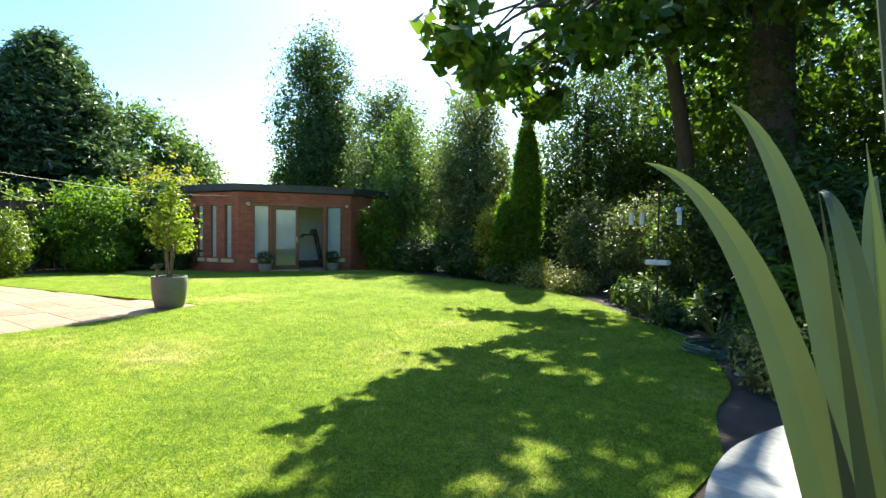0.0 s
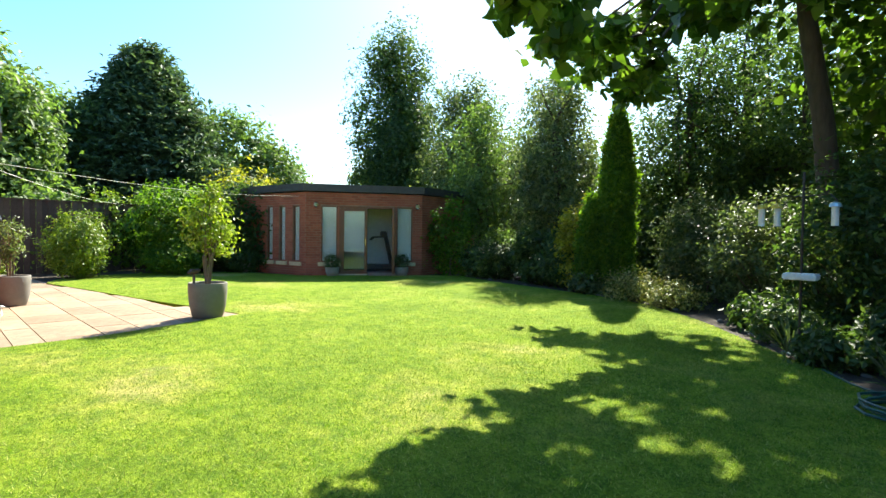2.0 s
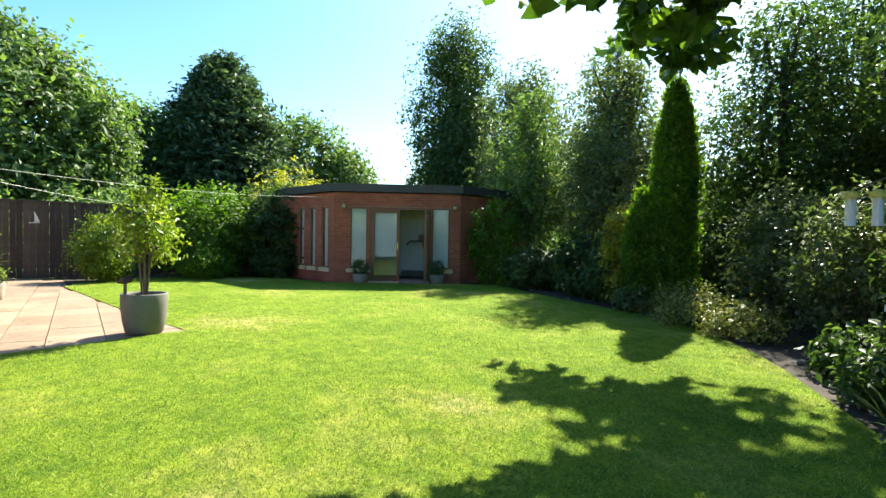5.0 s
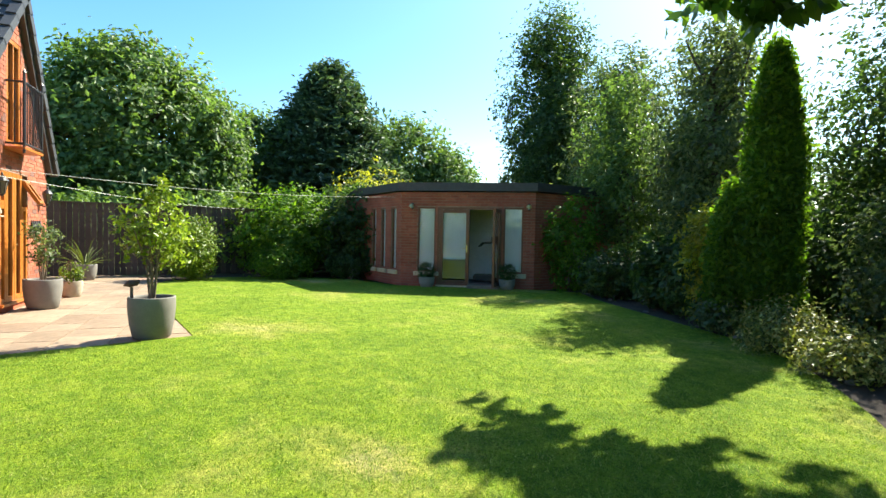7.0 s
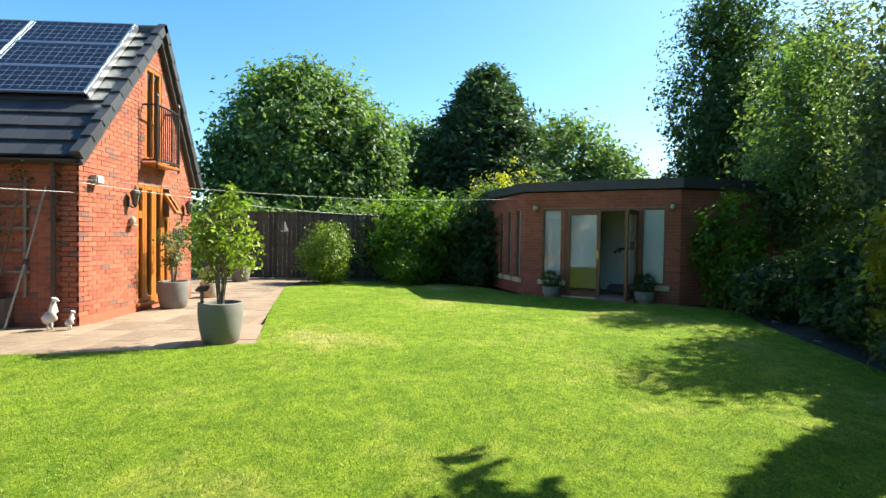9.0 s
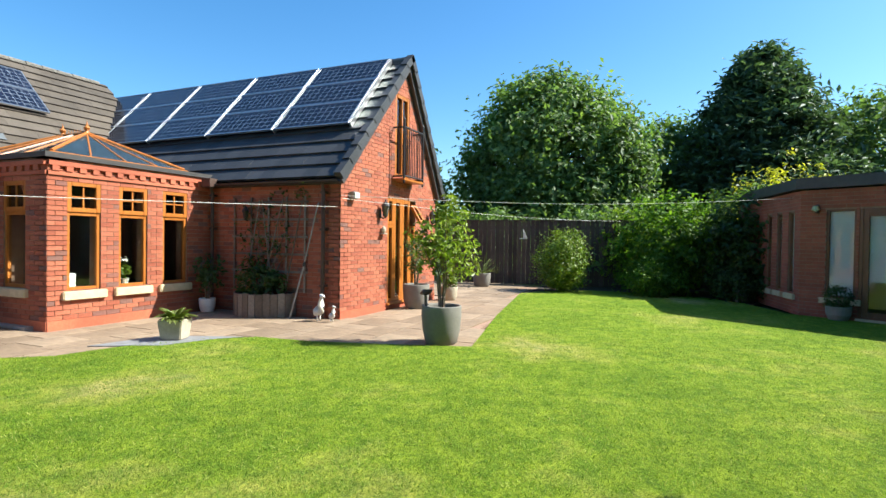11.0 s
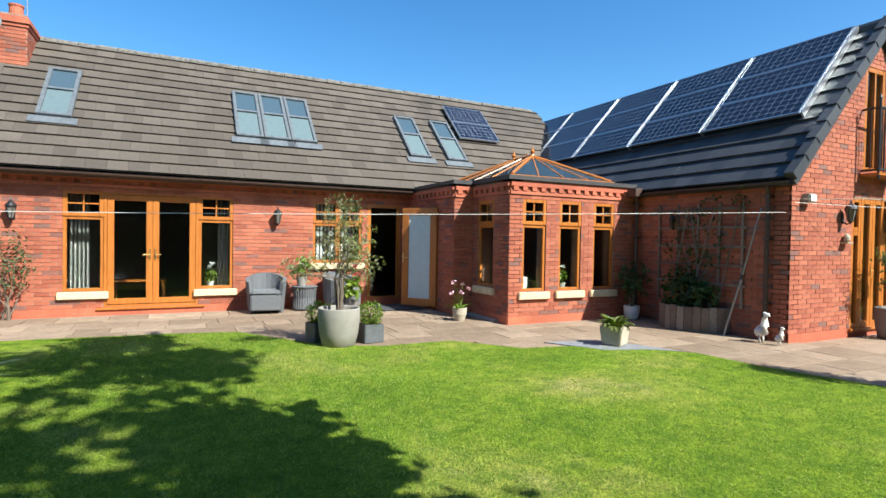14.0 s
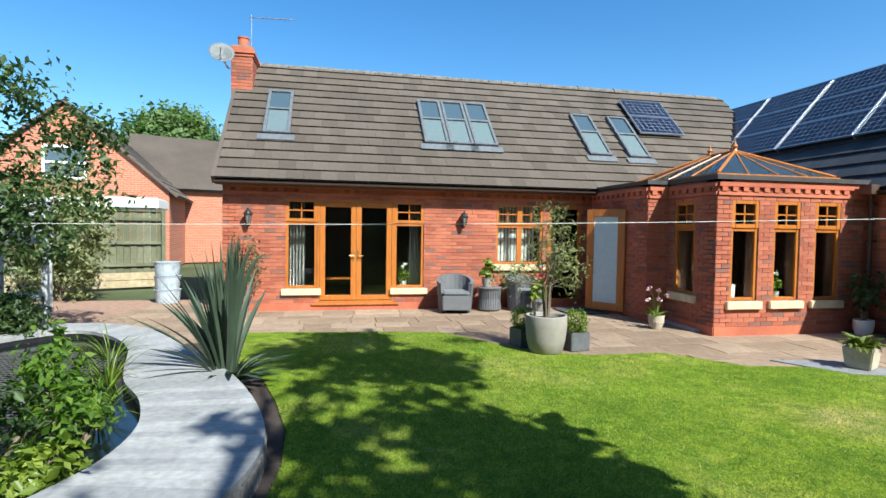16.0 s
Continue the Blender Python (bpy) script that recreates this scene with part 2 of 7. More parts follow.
def lathe(profile, n=28, bm=None):
    """A turned body from (radius, height) pairs."""
    own = bmesh.new()
    rings = [[own.verts.new((r * math.cos(2 * math.pi * k / n), r * math.sin(2 * math.pi * k / n), z)) for k in range(n)] for r, z in profile]
    for a, b in zip(rings, rings[1:]):
        for k in range(n):
            own.faces.new((a[k], a[(k + 1) % n], b[(k + 1) % n], b[k]))
    for ring, flip in ((rings[0], True), (rings[-1], False)):
        if profile[0 if flip else -1][0] > 1e-4:
            own.faces.new(ring[::-1] if flip else ring)
    return joined(bm, own)


def tube(points, radii, n=8, bm=None):
    own = bmesh.new()
    pts = [Vector(p) for p in points]
    rs = radii if isinstance(radii, (list, tuple)) else [radii] * len(pts)
    rings = []
    for i, p in enumerate(pts):
        d = (pts[min(i + 1, len(pts) - 1)] - pts[max(i - 1, 0)]).normalized()
        a = d.cross(Vector((0.31, 0.17, 0.93)))
        a = a.normalized() if a.length > 1e-3 else Vector((1, 0, 0))
        e = d.cross(a)
        rings.append([own.verts.new(p + rs[i] * (math.cos(2 * math.pi * k / n) * a + math.sin(2 * math.pi * k / n) * e)) for k in range(n)])
    for a, b in zip(rings, rings[1:]):
        for k in range(n):
            own.faces.new((a[k], a[(k + 1) % n], b[(k + 1) % n], b[k]))
    own.faces.new(rings[0][::-1])
    own.faces.new(rings[-1])
    return joined(bm, own)


def prism(poly, z0, z1, bm=None):
    """An upright body over a plan outline."""
    own = bmesh.new()
    lo = [own.verts.new((x, y, z0)) for x, y in poly]
    hi = [own.verts.new((x, y, z1)) for x, y in poly]
    n = len(poly)
    own.faces.new(hi)
    own.faces.new(lo[::-1])
    for k in range(n):
        own.faces.new((lo[k], lo[(k + 1) % n], hi[(k + 1) % n], hi[k]))
    bmesh.ops.recalc_face_normals(own, faces=own.faces[:])
    return joined(bm, own)


def smooth_line(points, closed=False, step=6):
    out, n = [], len(points)
    last = n if closed else n - 1
    for i in range(last):
        p = [Vector((*points[j % n if closed else min(max(j, 0), n - 1)], 0)) for j in (i - 1, i, i + 1, i + 2)]
        for k in range(step):
            t = k / step
            q = 0.5 * (2 * p[1] + (p[2] - p[0]) * t + (2 * p[0] - 5 * p[1] + 4 * p[2] - p[3]) * t * t + (3 * p[1] - p[0] - 3 * p[2] + p[3]) * t ** 3)
            out.append((q.x, q.y))
    if not closed:
        out.append(tuple(points[-1]))
    return out


def inside(x, y, poly):
    hit, j = False, len(poly) - 1
    for i in range(len(poly)):
        (xi, yi), (xj, yj) = poly[i], poly[j]
        if (yi > y) != (yj > y) and x < (xj - xi) * (y - yi) / (yj - yi) + xi:
            hit = not hit
        j = i
    return hit


# ---- leaves ----
def leaf_mesh(name, centres, normals, size, material, parent=None, label="", ratio=0.5, rng=None, lobes=False):
    """Folded leaves, each an island of its own: two faces about a midrib."""
    n = len(centres)
    rng = rng or np.random.default_rng(1)
    d = rng.normal(size=(n, 3))
    d -= normals * (d * normals).sum(1, keepdims=True)
    d /= np.linalg.norm(d, axis=1, keepdims=True) + 1e-9
    s = np.cross(normals, d)
    L = (size * rng.uniform(0.6, 1.3, n))[:, None]
    W = L * ratio
    fold = normals * L * 0.14
    if lobes:
        v = np.stack([centres - d * L * 0.5, centres + s * W * 0.9 - d * L * 0.15 + fold, centres + s * W * 0.55 + d * L * 0.2 + fold * 0.5, centres + d * L * 0.55,
                      centres - s * W * 0.55 + d * L * 0.2 + fold * 0.5, centres - s * W * 0.9 - d * L * 0.15 + fold], 1)
        k = 6
        f = np.array([[0, 1, 2, 3], [0, 3, 4, 5]])
    else:
        v = np.stack([centres - d * L * 0.5, centres + s * W * 0.5 + fold, centres + d * L * 0.5, centres - s * W * 0.5 + fold], 1)
        k = 4
        f = np.array([[0, 1, 2], [0, 2, 3]])
    v = v.reshape(-1, 3)
    faces = (np.arange(n)[:, None, None] * k + f[None]).reshape(-1, f.shape[1])
    me = bpy.data.meshes.new(name)
    m, w = len(faces), f.shape[1]
    me.vertices.add(len(v))
    me.vertices.foreach_set("co", v.ravel().astype(np.float32))
    me.loops.add(m * w)
    me.loops.foreach_set("vertex_index", faces.ravel().astype(np.int32))
    me.polygons.add(m)
    me.polygons.foreach_set("loop_start", np.arange(0, m * w, w, dtype=np.int32))
    me.update(calc_edges=True)
    me.materials.append(material)
    ob = new(name, me)
    if parent:
        ob.parent = parent
    return tagged(ob, label)


def cloud(rng, lumps, clumps, per, spread, shell=0.65, flat=1.0):
    """Leaf places in clumps over the skins of several ellipsoids, with gaps between the clumps."""
    vol = np.array([a * b + b * c + a * c for *_, a, b, c in lumps])
    pick = rng.choice(len(lumps), clumps, p=vol / vol.sum())
    L = np.array(lumps)[pick]
    d = rng.normal(size=(clumps, 3))
    d /= np.linalg.norm(d, axis=1, keepdims=True)
    r = shell + (1 - shell) * rng.random((clumps, 1)) ** 0.7
    r *= rng.uniform(0.82, 1.14, (clumps, 1))
    c = L[:, :3] + d * L[:, 3:] * r
    k = rng.poisson(per, clumps) + 1
    idx = np.repeat(np.arange(clumps), k)
    p = c[idx] + rng.normal(size=(len(idx), 3)) * spread * rng.uniform(0.5, 1.4, (clumps, 1))[idx] * np.array([1, 1, flat])
    nrm = d[idx] * 0.7 + rng.normal(size=(len(idx), 3)) * 0.55 + np.array([0, 0, 0.45])
    nrm /= np.linalg.norm(nrm, axis=1, keepdims=True)
    return p, nrm, c


def limbs(rng, base, tips, r0, bend=0.25, wobble=0.12):
    bm = None
    for t in tips:
        a, e = Vector(base), Vector(t)
        pts = []
        for k in range(6):
            q = k / 5
            p = a.lerp(e, q)
            p.z += bend * math.sin(math.pi * q) * (e - a).length * 0.4
            if 0 < k < 5:
                p += Vector(rng.normal(size=3)) * wobble
            pts.append(p)
        bm = tube(pts, [r0 * (1 - 0.85 * k / 5) for k in range(6)], 6, bm)
    return bm


def tree(name, label, x, y, lumps, clumps, per, spread, size, material, trunk=None, seed=1, z=0.0, ratio=0.5, shell=0.6, category="tree", lobes=False, stems=5, bark=None, group=""):
    """lumps: ellipsoids (x, y, z, rx, ry, rz) about the foot of the tree."""
    rng = np.random.default_rng(seed)
    t = thing(name, label, category, (x, y, z), group=group)
    p, nrm, c = cloud(rng, lumps, clumps, per, spread, shell)
    keep = p[:, 2] > 0.03
    if trunk:
        r, h = trunk
        bm = tube([(0, 0, -0.05), (0.02 * h, 0, h * 0.3), (0, 0.015 * h, h * 0.65), (0, 0, h)], [r * 1.25, r, r * 0.85, r * 0.5], 12)
        part("trunk", bm, bark or BARK, t, smooth=True)
        for k in range(stems):
            q = c[rng.integers(len(c))]
            part("limb", limbs(rng, (0, 0, h * rng.uniform(0.5, 0.95)), [tuple(q)], r * 0.5), bark or BARK, t, smooth=True)
    else:
        for k in range(stems):
            part("stem", limbs(rng, (rng.normal() * 0.04, rng.normal() * 0.04, 0), [tuple(c[rng.integers(len(c))])], 0.018, 0.1, 0.04), STEM, t)
    leaf_mesh("crown" if trunk else "foliage", p[keep], nrm[keep], size, material, t, ratio=ratio, rng=rng, lobes=lobes)
    return t


# ---- pieces of walls and roofs ----
def block(o, u, v, n, u0, u1, v0, v1, d0, d1):
    """Corners of a piece in a plane with axes u and v, proud along n from d0 to d1 (its back is left open)."""
    q = [o + u * a + v * b for a, b in ((u0, v0), (u1, v0), (u1, v1), (u0, v1))]
    return [p + n * d0 for p in q] + [p + n * d1 for p in q], [(4, 5, 6, 7), (0, 1, 5, 4), (1, 2, 6, 5), (2, 3, 7, 6), (3, 0, 4, 7)]


def lay(name, host, o, u, v, n, pieces_list, material, d0, d1, singles=300, first=None, label=""):
    """Lays pieces (u0, u1, v0, v1) on a host: those that first() picks as parts on shared meshes, the rest joined."""
    verts, faces, shared, count = [], [], {}, 0
    for u0, u1, v0, v1 in pieces_list:
        if count < singles and (first is None or first(u0, v0)):
            key = (round(u1 - u0, 3), round(v1 - v0, 3))
            if key not in shared:
                bv, bf = block(Vector((0, 0, 0)), u, v, n, 0, key[0], 0, key[1], d0, d1)
                me = bpy.data.meshes.new(name)
                me.from_pydata([tuple(a) for a in bv], [], bf)
                me.materials.append(material)
                shared[key] = me
            ob = new(name, shared[key])
            ob.location = o + u * u0 + v * v0 + n * random.uniform(-0.002, 0.002)
            ob.parent = host
            ob.matrix_parent_inverse = host.matrix_world.inverted()
            count += 1
        else:
            bv, bf = block(o, u, v, n, u0, u1, v0, v1, d0, d1 + random.uniform(-0.002, 0.002))
            k = len(verts)
            verts += bv
            faces += [tuple(i + k for i in f) for f in bf]
    if verts:
        rest = raw("further_" + name + "s", verts, faces, material)
        rest.parent = host
        rest.matrix_parent_inverse = host.matrix_world.inverted()
        tagged(rest, kind="stuff")


def clipped(poly, line):
    """Cuts a polygon by a*x + b*y <= c."""
    a, b, c = line
    out = []
    for i, p in enumerate(poly):
        q = poly[(i + 1) % len(poly)]
        dp, dq = a * p[0] + b * p[1] - c, a * q[0] + b * q[1] - c
        if dp <= 0:
            out.append(p)
        if dp * dq < 0:
            t = dp / (dp - dq)
            out.append((p[0] + t * (q[0] - p[0]), p[1] + t * (q[1] - p[1])))
    return out


def brick_wall(name, label, a, b, z1, openings=(), cuts=(), thick=0.28, singles=0, first=None, z0=0.0, brick=None, course=0.075, long=0.225):
    """A wall from a to b in plan, its face to the right of that line, with openings (u0, u1, z0, z1) and slanting cuts."""
    a3, b3 = Vector((*a, 0)), Vector((*b, 0))
    u, v = (b3 - a3).normalized(), Vector((0, 0, 1))
    n, length = u.cross(v), (b3 - a3).length
    us = sorted({0.0, length, *[o for w in openings for o in w[:2]]})
    zs = sorted({z0, z1, *[o for w in openings for o in w[2:]]})
    verts, faces = [], []
    for u0, u1 in zip(us, us[1:]):
        for w0, w1 in zip(zs, zs[1:]):
            mu, mz = (u0 + u1) / 2, (w0 + w1) / 2
            if any(o[0] < mu < o[1] and o[2] < mz < o[3] for o in openings):
                continue
            poly = [(u0, w0), (u1, w0), (u1, w1), (u0, w1)]
            for c in cuts:
                poly = clipped(poly, c) if poly else poly
            if len(poly) < 3:
                continue
            k, m = len(verts), len(poly)
            verts += [a3 + u * p + v * q for p, q in poly] + [a3 + u * p + v * q - n * thick for p, q in poly]
            faces += [tuple(range(k, k + m)), tuple(range(k + 2 * m - 1, k + m - 1, -1))]
            faces += [(k + i, k + m + i, k + m + (i + 1) % m, k + (i + 1) % m) for i in range(m)]
    wall = tagged(raw(name, verts, faces, MORTAR), label, "wall", kind="structure")
    laid, row, z = [], 0, z0
    while z + course - 0.01 <= z1 + 1e-6:
        x = -(row % 2) * long / 2
        while x < length:
            spans = [(max(x, 0), min(x + long - 0.01, length))]
            for o in openings:
                if o[2] < z + course / 2 < o[3]:
                    spans = [s for p, q in spans for s in ((p, min(q, o[0])), (max(p, o[1]), q)) if s[1] - s[0] > 0.02]
            for p, q in spans:
                if q - p > 0.02 and all(c[0] * (p + q) / 2 + c[1] * (z + 0.05) <= c[2] for c in cuts):
                    laid.append((p, q, z + 0.005, z + course - 0.005))
            x += long
        z += course
        row += 1
    lay("brick", wall, a3, u, v, n, laid, brick or BRICK, -0.002, 0.007, singles, first)
    return wall, a3, u, n


def tiled_roof(name, label, o, u, v, length, slope, material, gauge=0.31, wide=0.33, singles=0, first=None, holes=(), cut=None):
    """A roof plane from the eaves corner o along u and up the slope v, with overlapping tiles in courses."""
    n = u.cross(v)
    q = [o, o + u * length, o + u * length + v * slope, o + v * slope]
    roof = raw(name, [p - n * 0.03 for p in q] + [p - n * 0.15 for p in q], [(0, 1, 2, 3), (7, 6, 5, 4), (0, 4, 5, 1), (1, 5, 6, 2), (2, 6, 7, 3), (3, 7, 4, 0)], FASCIA)
    tagged(roof, label, "roof", kind="structure")
    verts, faces, count = [], [], 0
    rows = int(slope / gauge) + 1
    shared = {}
    for r in range(rows):
        s0, s1 = r * gauge, min((r + 1) * gauge + 0.06, slope)
        x = -(r % 2) * wide / 2
        while x < length - 0.02:
            x0, x1 = max(x, 0), min(x + wide - 0.003, length)
            x += wide
            if x1 - x0 < 0.03 or any(h[0] < (x0 + x1) / 2 < h[1] and h[2] < (s0 + s1) / 2 < h[3] for h in holes):
                continue
            if cut and not cut(o + u * (x0 + x1) / 2 + v * (s0 + s1) / 2):
                continue
            lift = random.uniform(-0.002, 0.003)
            def corners(base, w, d):
                return [base + v * s + u * a + n * (h + e) for s, h in ((0, 0.048), (d, 0.006)) for a in (0, w) for e in (-0.042, 0)]
            fs = [(1, 3, 7, 5), (0, 2, 3, 1), (0, 1, 5, 4), (2, 6, 7, 3)]
            if count < singles and (first is None or first((x0 + x1) / 2, s0)):
                key = (round(x1 - x0, 3), round(s1 - s0, 3))
                if key not in shared:
                    me = bpy.data.meshes.new("roof_tile")
                    me.from_pydata([tuple(p) for p in corners(Vector((0, 0, 0)), *key)], [], fs)
                    me.materials.append(material)
                    shared[key] = me
                ob = new("roof_tile", shared[key])
                ob.location = o + u * x0 + v * s0 + n * lift
                ob.parent = roof
                count += 1
            else:
                k = len(verts)
                verts += corners(o + u * x0 + v * s0 + n * lift, x1 - x0, s1 - s0)
                faces += [tuple(i + k for i in f) for f in fs]
    if verts:
        tagged(raw("further_roof_tiles", verts, faces, material, roof), kind="stuff")
    return roof, n

X, Y, Z = Vector((1, 0, 0)), Vector((0, 1, 0)), Vector((0, 0, 1))

# ---- ground, lawn, patio base ----
g = bmesh.new()
bmesh.ops.create_grid(g, x_segments=8, y_segments=8, size=900, matrix=Matrix.Translation((0, 0, -0.06)))
GROUND = plain("rough_ground", (0.06, 0.075, 0.025), 0.95, var=0.5, scale=0.3, bump=0.8, fine=12)
tagged(part("ground", g, GROUND), "rough grassy ground around the garden", "ground", kind="structure")
BED_LINE = smooth_line([(0.95, 3.85), (0.75, 4.8), (0.7, 5.7), (0.04, 7.5), (-0.75, 8.5), (-1.55, 9.45), (-2.5, 10.55), (-3.95, 11.75), (-5.2, 12.3), (-6.5, 12.62), (-9.3, 13.3), (-10.9, 13.9)])
PATIO_LINE = [(-14.95, 3.9), (-10.5, 4.7), (-7.42, 5.36), (-7.08, 4.4), (-6.74, 3.3), (-6.66, 2.4), (-6.0, 1.75), (-5.3, 1.38), (-4.62, 1.25), (-3.95, 0.42), (-2.9, 0.42), (-2.2, 0.1), (-1.93, -0.3), (-1.2, -1.4), (-0.3, -1.56), (1.3, -1.72), (2.1, -1.72)]
LAWN_LINE = BED_LINE + [(-11.75, 13.15), (-13.7, 9.9), (-15.4, 9.3), (-16.3, 8.6), (-17.0, 7.0), (-16.9, 5.4), (-15.8, 4.2)] + PATIO_LINE + [(2.1, -0.9), (1.68, 0.15), (1.28, 0.95), (1.05, 1.8), (0.9, 2.55), (0.88, 3.2)]
lawn = tagged(part("lawn", prism(LAWN_LINE, -0.05, 0.03), LAWN), "short mown green lawn with drier patches", "lawn", kind="structure")
rng = np.random.default_rng(5)
pts = np.column_stack([rng.uniform(-15, 1, 700000), rng.uniform(-1.6, 12.5, 700000)])
near = np.minimum.reduce([np.hypot(pts[:, 0] - a, pts[:, 1] - b) for a, b in ((1.4, 0.5), (0.7, 2.2), (0.3, 4.4), (-0.3, 6.8))])
pts = pts[rng.random(len(pts)) < np.clip(4.0 / (near + 0.5) ** 1.3, 0.14, 1)]
pts = pts[[inside(x, y, LAWN_LINE) for x, y in pts]]
n = len(pts)
ang, lean, hgt, wid = rng.uniform(0, 6.28, n), rng.normal(0, 0.018, (n, 2)), rng.uniform(0.012, 0.03, n), rng.uniform(0.002, 0.004, n)
base = np.column_stack([pts, np.full(n, 0.028)])
side = np.column_stack([np.cos(ang), np.sin(ang), np.zeros(n)]) * wid[:, None]
tri = np.stack([base - side, base + side, base + np.column_stack([lean, hgt])], 1).reshape(-1, 3)
grass = raw("grass", tri, np.arange(n * 3).reshape(-1, 3).tolist(), BLADE)
tagged(grass, "short bright green grass blades on the lawn", "grass", kind="stuff")
tagged(part("bed_soil", prism([(1.1, 3.2)] + [(x + 0.0, y) for x, y in BED_LINE] + [(-10, 22), (6, 22), (6, 3.2)], -0.055, 0.012), SOIL), "dark bare soil of the planted bed", "soil", kind="structure")
tagged(part("hedge_soil", prism([(-15.5, 3.95), (-16.7, 5.3), (-16.9, 7), (-16.1, 8.6), (-15.2, 9.4), (-20, 11), (-20, 3.7)], -0.055, 0.01), SOIL), "dark soil under the back hedge", "soil", kind="structure")
tagged(part("pond_edge_soil", prism([(2.6, -1.4), (1.6, 0.1), (1.1, 1.3), (0.82, 2.6), (0.86, 3.9), (1.5, 4.6), (2.9, 3), (2.9, 0)], -0.055, 0.014), SOIL), "dark soil strip beside the pond wall", "soil", kind="structure")
patio = tagged(part("patio", prism([(9, -6), (9, -1.0), (1.2, -0.9), (0.3, -1.2), (-1.2, -0.8), (-1.8, 0.3), (-2.8, 0.7), (-3.8, 0.7), (-4.4, 1.5), (-5.2, 1.6), (-6.5, 2.6), (-7.0, 5.1), (-14.9, 4.3), (-17.6, 4.3), (-17.6, -1), (-14, -1), (-14, -6)], -0.055, 0.0), MORTAR), "patio bed of pale jointing mortar", "patio", kind="structure")

# ---- house walls ----
HX, FY = 2.65, -4.15
fac, o, u, n = brick_wall("wall_north", "red brick house wall with patio doors", (HX, FY), (-5.2, FY), 2.55,
    [(1.19, 1.81, 0.45, 2.27), (1.81, 3.38, 0.14, 2.27), (3.38, 4.01, 0.45, 2.27), (5.6, 6.68, 0.95, 2.27), (6.8, 7.6, 0.1, 2.27)], singles=300, first=lambda a, z: 4.4 < a < 6.4 or a < 1.6)
brick_wall("wall_east", "red brick gable end of the house", (HX, -10.35), (HX, FY), 5.7, cuts=[(-0.954, 1, 2.45), (0.954, 1, 8.03)])
orf, oo, ou, on = brick_wall("wall_orangery_north", "red brick orangery wall with three tall windows", (-5.62, -0.65), (-8.65, -0.65), 2.58,
    [(0.28, 0.80, 0.58, 2.26), (1.10, 1.62, 0.58, 2.26), (1.92, 2.44, 0.58, 2.26)], singles=300, first=lambda a, z: a < 2.6)
ore, eo, eu, en = brick_wall("wall_orangery_east", "red brick orangery side wall with a window", (-5.62, -1.95), (-5.62, -0.65), 2.58, [(0.2, 0.78, 0.62, 2.26)], singles=150)
brick_wall("wall_orangery_step", "short red brick return of the orangery", (-5.2, -1.95), (-5.62, -1.95), 2.58, singles=120)
ord_, do, du, dn = brick_wall("wall_orangery_door", "red brick orangery wall with a glazed door", (-5.2, FY), (-5.2, -1.95), 2.58, [(0.6, 1.5, 0.05, 2.2)], singles=150)
brick_wall("wall_wing_east", "shaded red brick wing wall behind a trellis", (-8.65, -0.65), (-8.65, 2.4), 2.55, singles=300)
gab, go, gu, gn = brick_wall("wall_gable", "sunlit red brick gable with doors and balcony", (-8.65, 2.4), (-12.6, 2.4), 5.2,
    [(1.65, 2.9, 0.15, 2.3), (1.93, 2.55, 2.75, 4.5)], cuts=[(-1.1125, 1, 2.53), (1.55, 1, 8.65)], singles=300, first=lambda a, z: a < 2.0)
brick_wall("wall_wing_west", "plain brick back wall of the wing", (-12.6, 2.4), (-12.6, -10.3), 2.5)
brick_wall("wall_south", "plain brick back wall of the house", (-12.6, -10.35), (HX, -10.35), 2.5)

# inside of the house, its dimness put into the surface colours
tagged(part("inner_floor", box(-12.3, -10.1, -0.04, 2.4, -4.45, 0.1), ROOM_DARK), "inner floor with indoor shade in its colour", "floor", kind="structure")
tagged(part("inner_floor_wing", box(-12.3, -4.4, -0.04, -8.95, 2.1, 0.1), ROOM_DARK), "inner floor of the wing with indoor shade in its colour", "floor", kind="structure")
tagged(part("inner_floor_orangery", box(-8.6, -4.4, -0.04, -5.5, -0.95, 0.06), plain("floor_tile", (0.35, 0.33, 0.3), 0.4)), "pale tiled orangery floor", "floor", kind="structure")
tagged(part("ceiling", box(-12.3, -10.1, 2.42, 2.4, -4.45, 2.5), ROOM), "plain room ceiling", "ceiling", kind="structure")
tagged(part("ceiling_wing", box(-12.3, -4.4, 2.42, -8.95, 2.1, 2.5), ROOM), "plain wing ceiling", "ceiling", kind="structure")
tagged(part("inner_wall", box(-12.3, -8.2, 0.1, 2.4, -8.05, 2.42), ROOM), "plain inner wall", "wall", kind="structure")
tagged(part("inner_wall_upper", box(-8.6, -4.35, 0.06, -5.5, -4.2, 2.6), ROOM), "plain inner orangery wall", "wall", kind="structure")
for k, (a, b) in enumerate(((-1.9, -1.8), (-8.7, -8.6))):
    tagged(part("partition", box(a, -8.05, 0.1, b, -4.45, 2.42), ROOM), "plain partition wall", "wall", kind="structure")

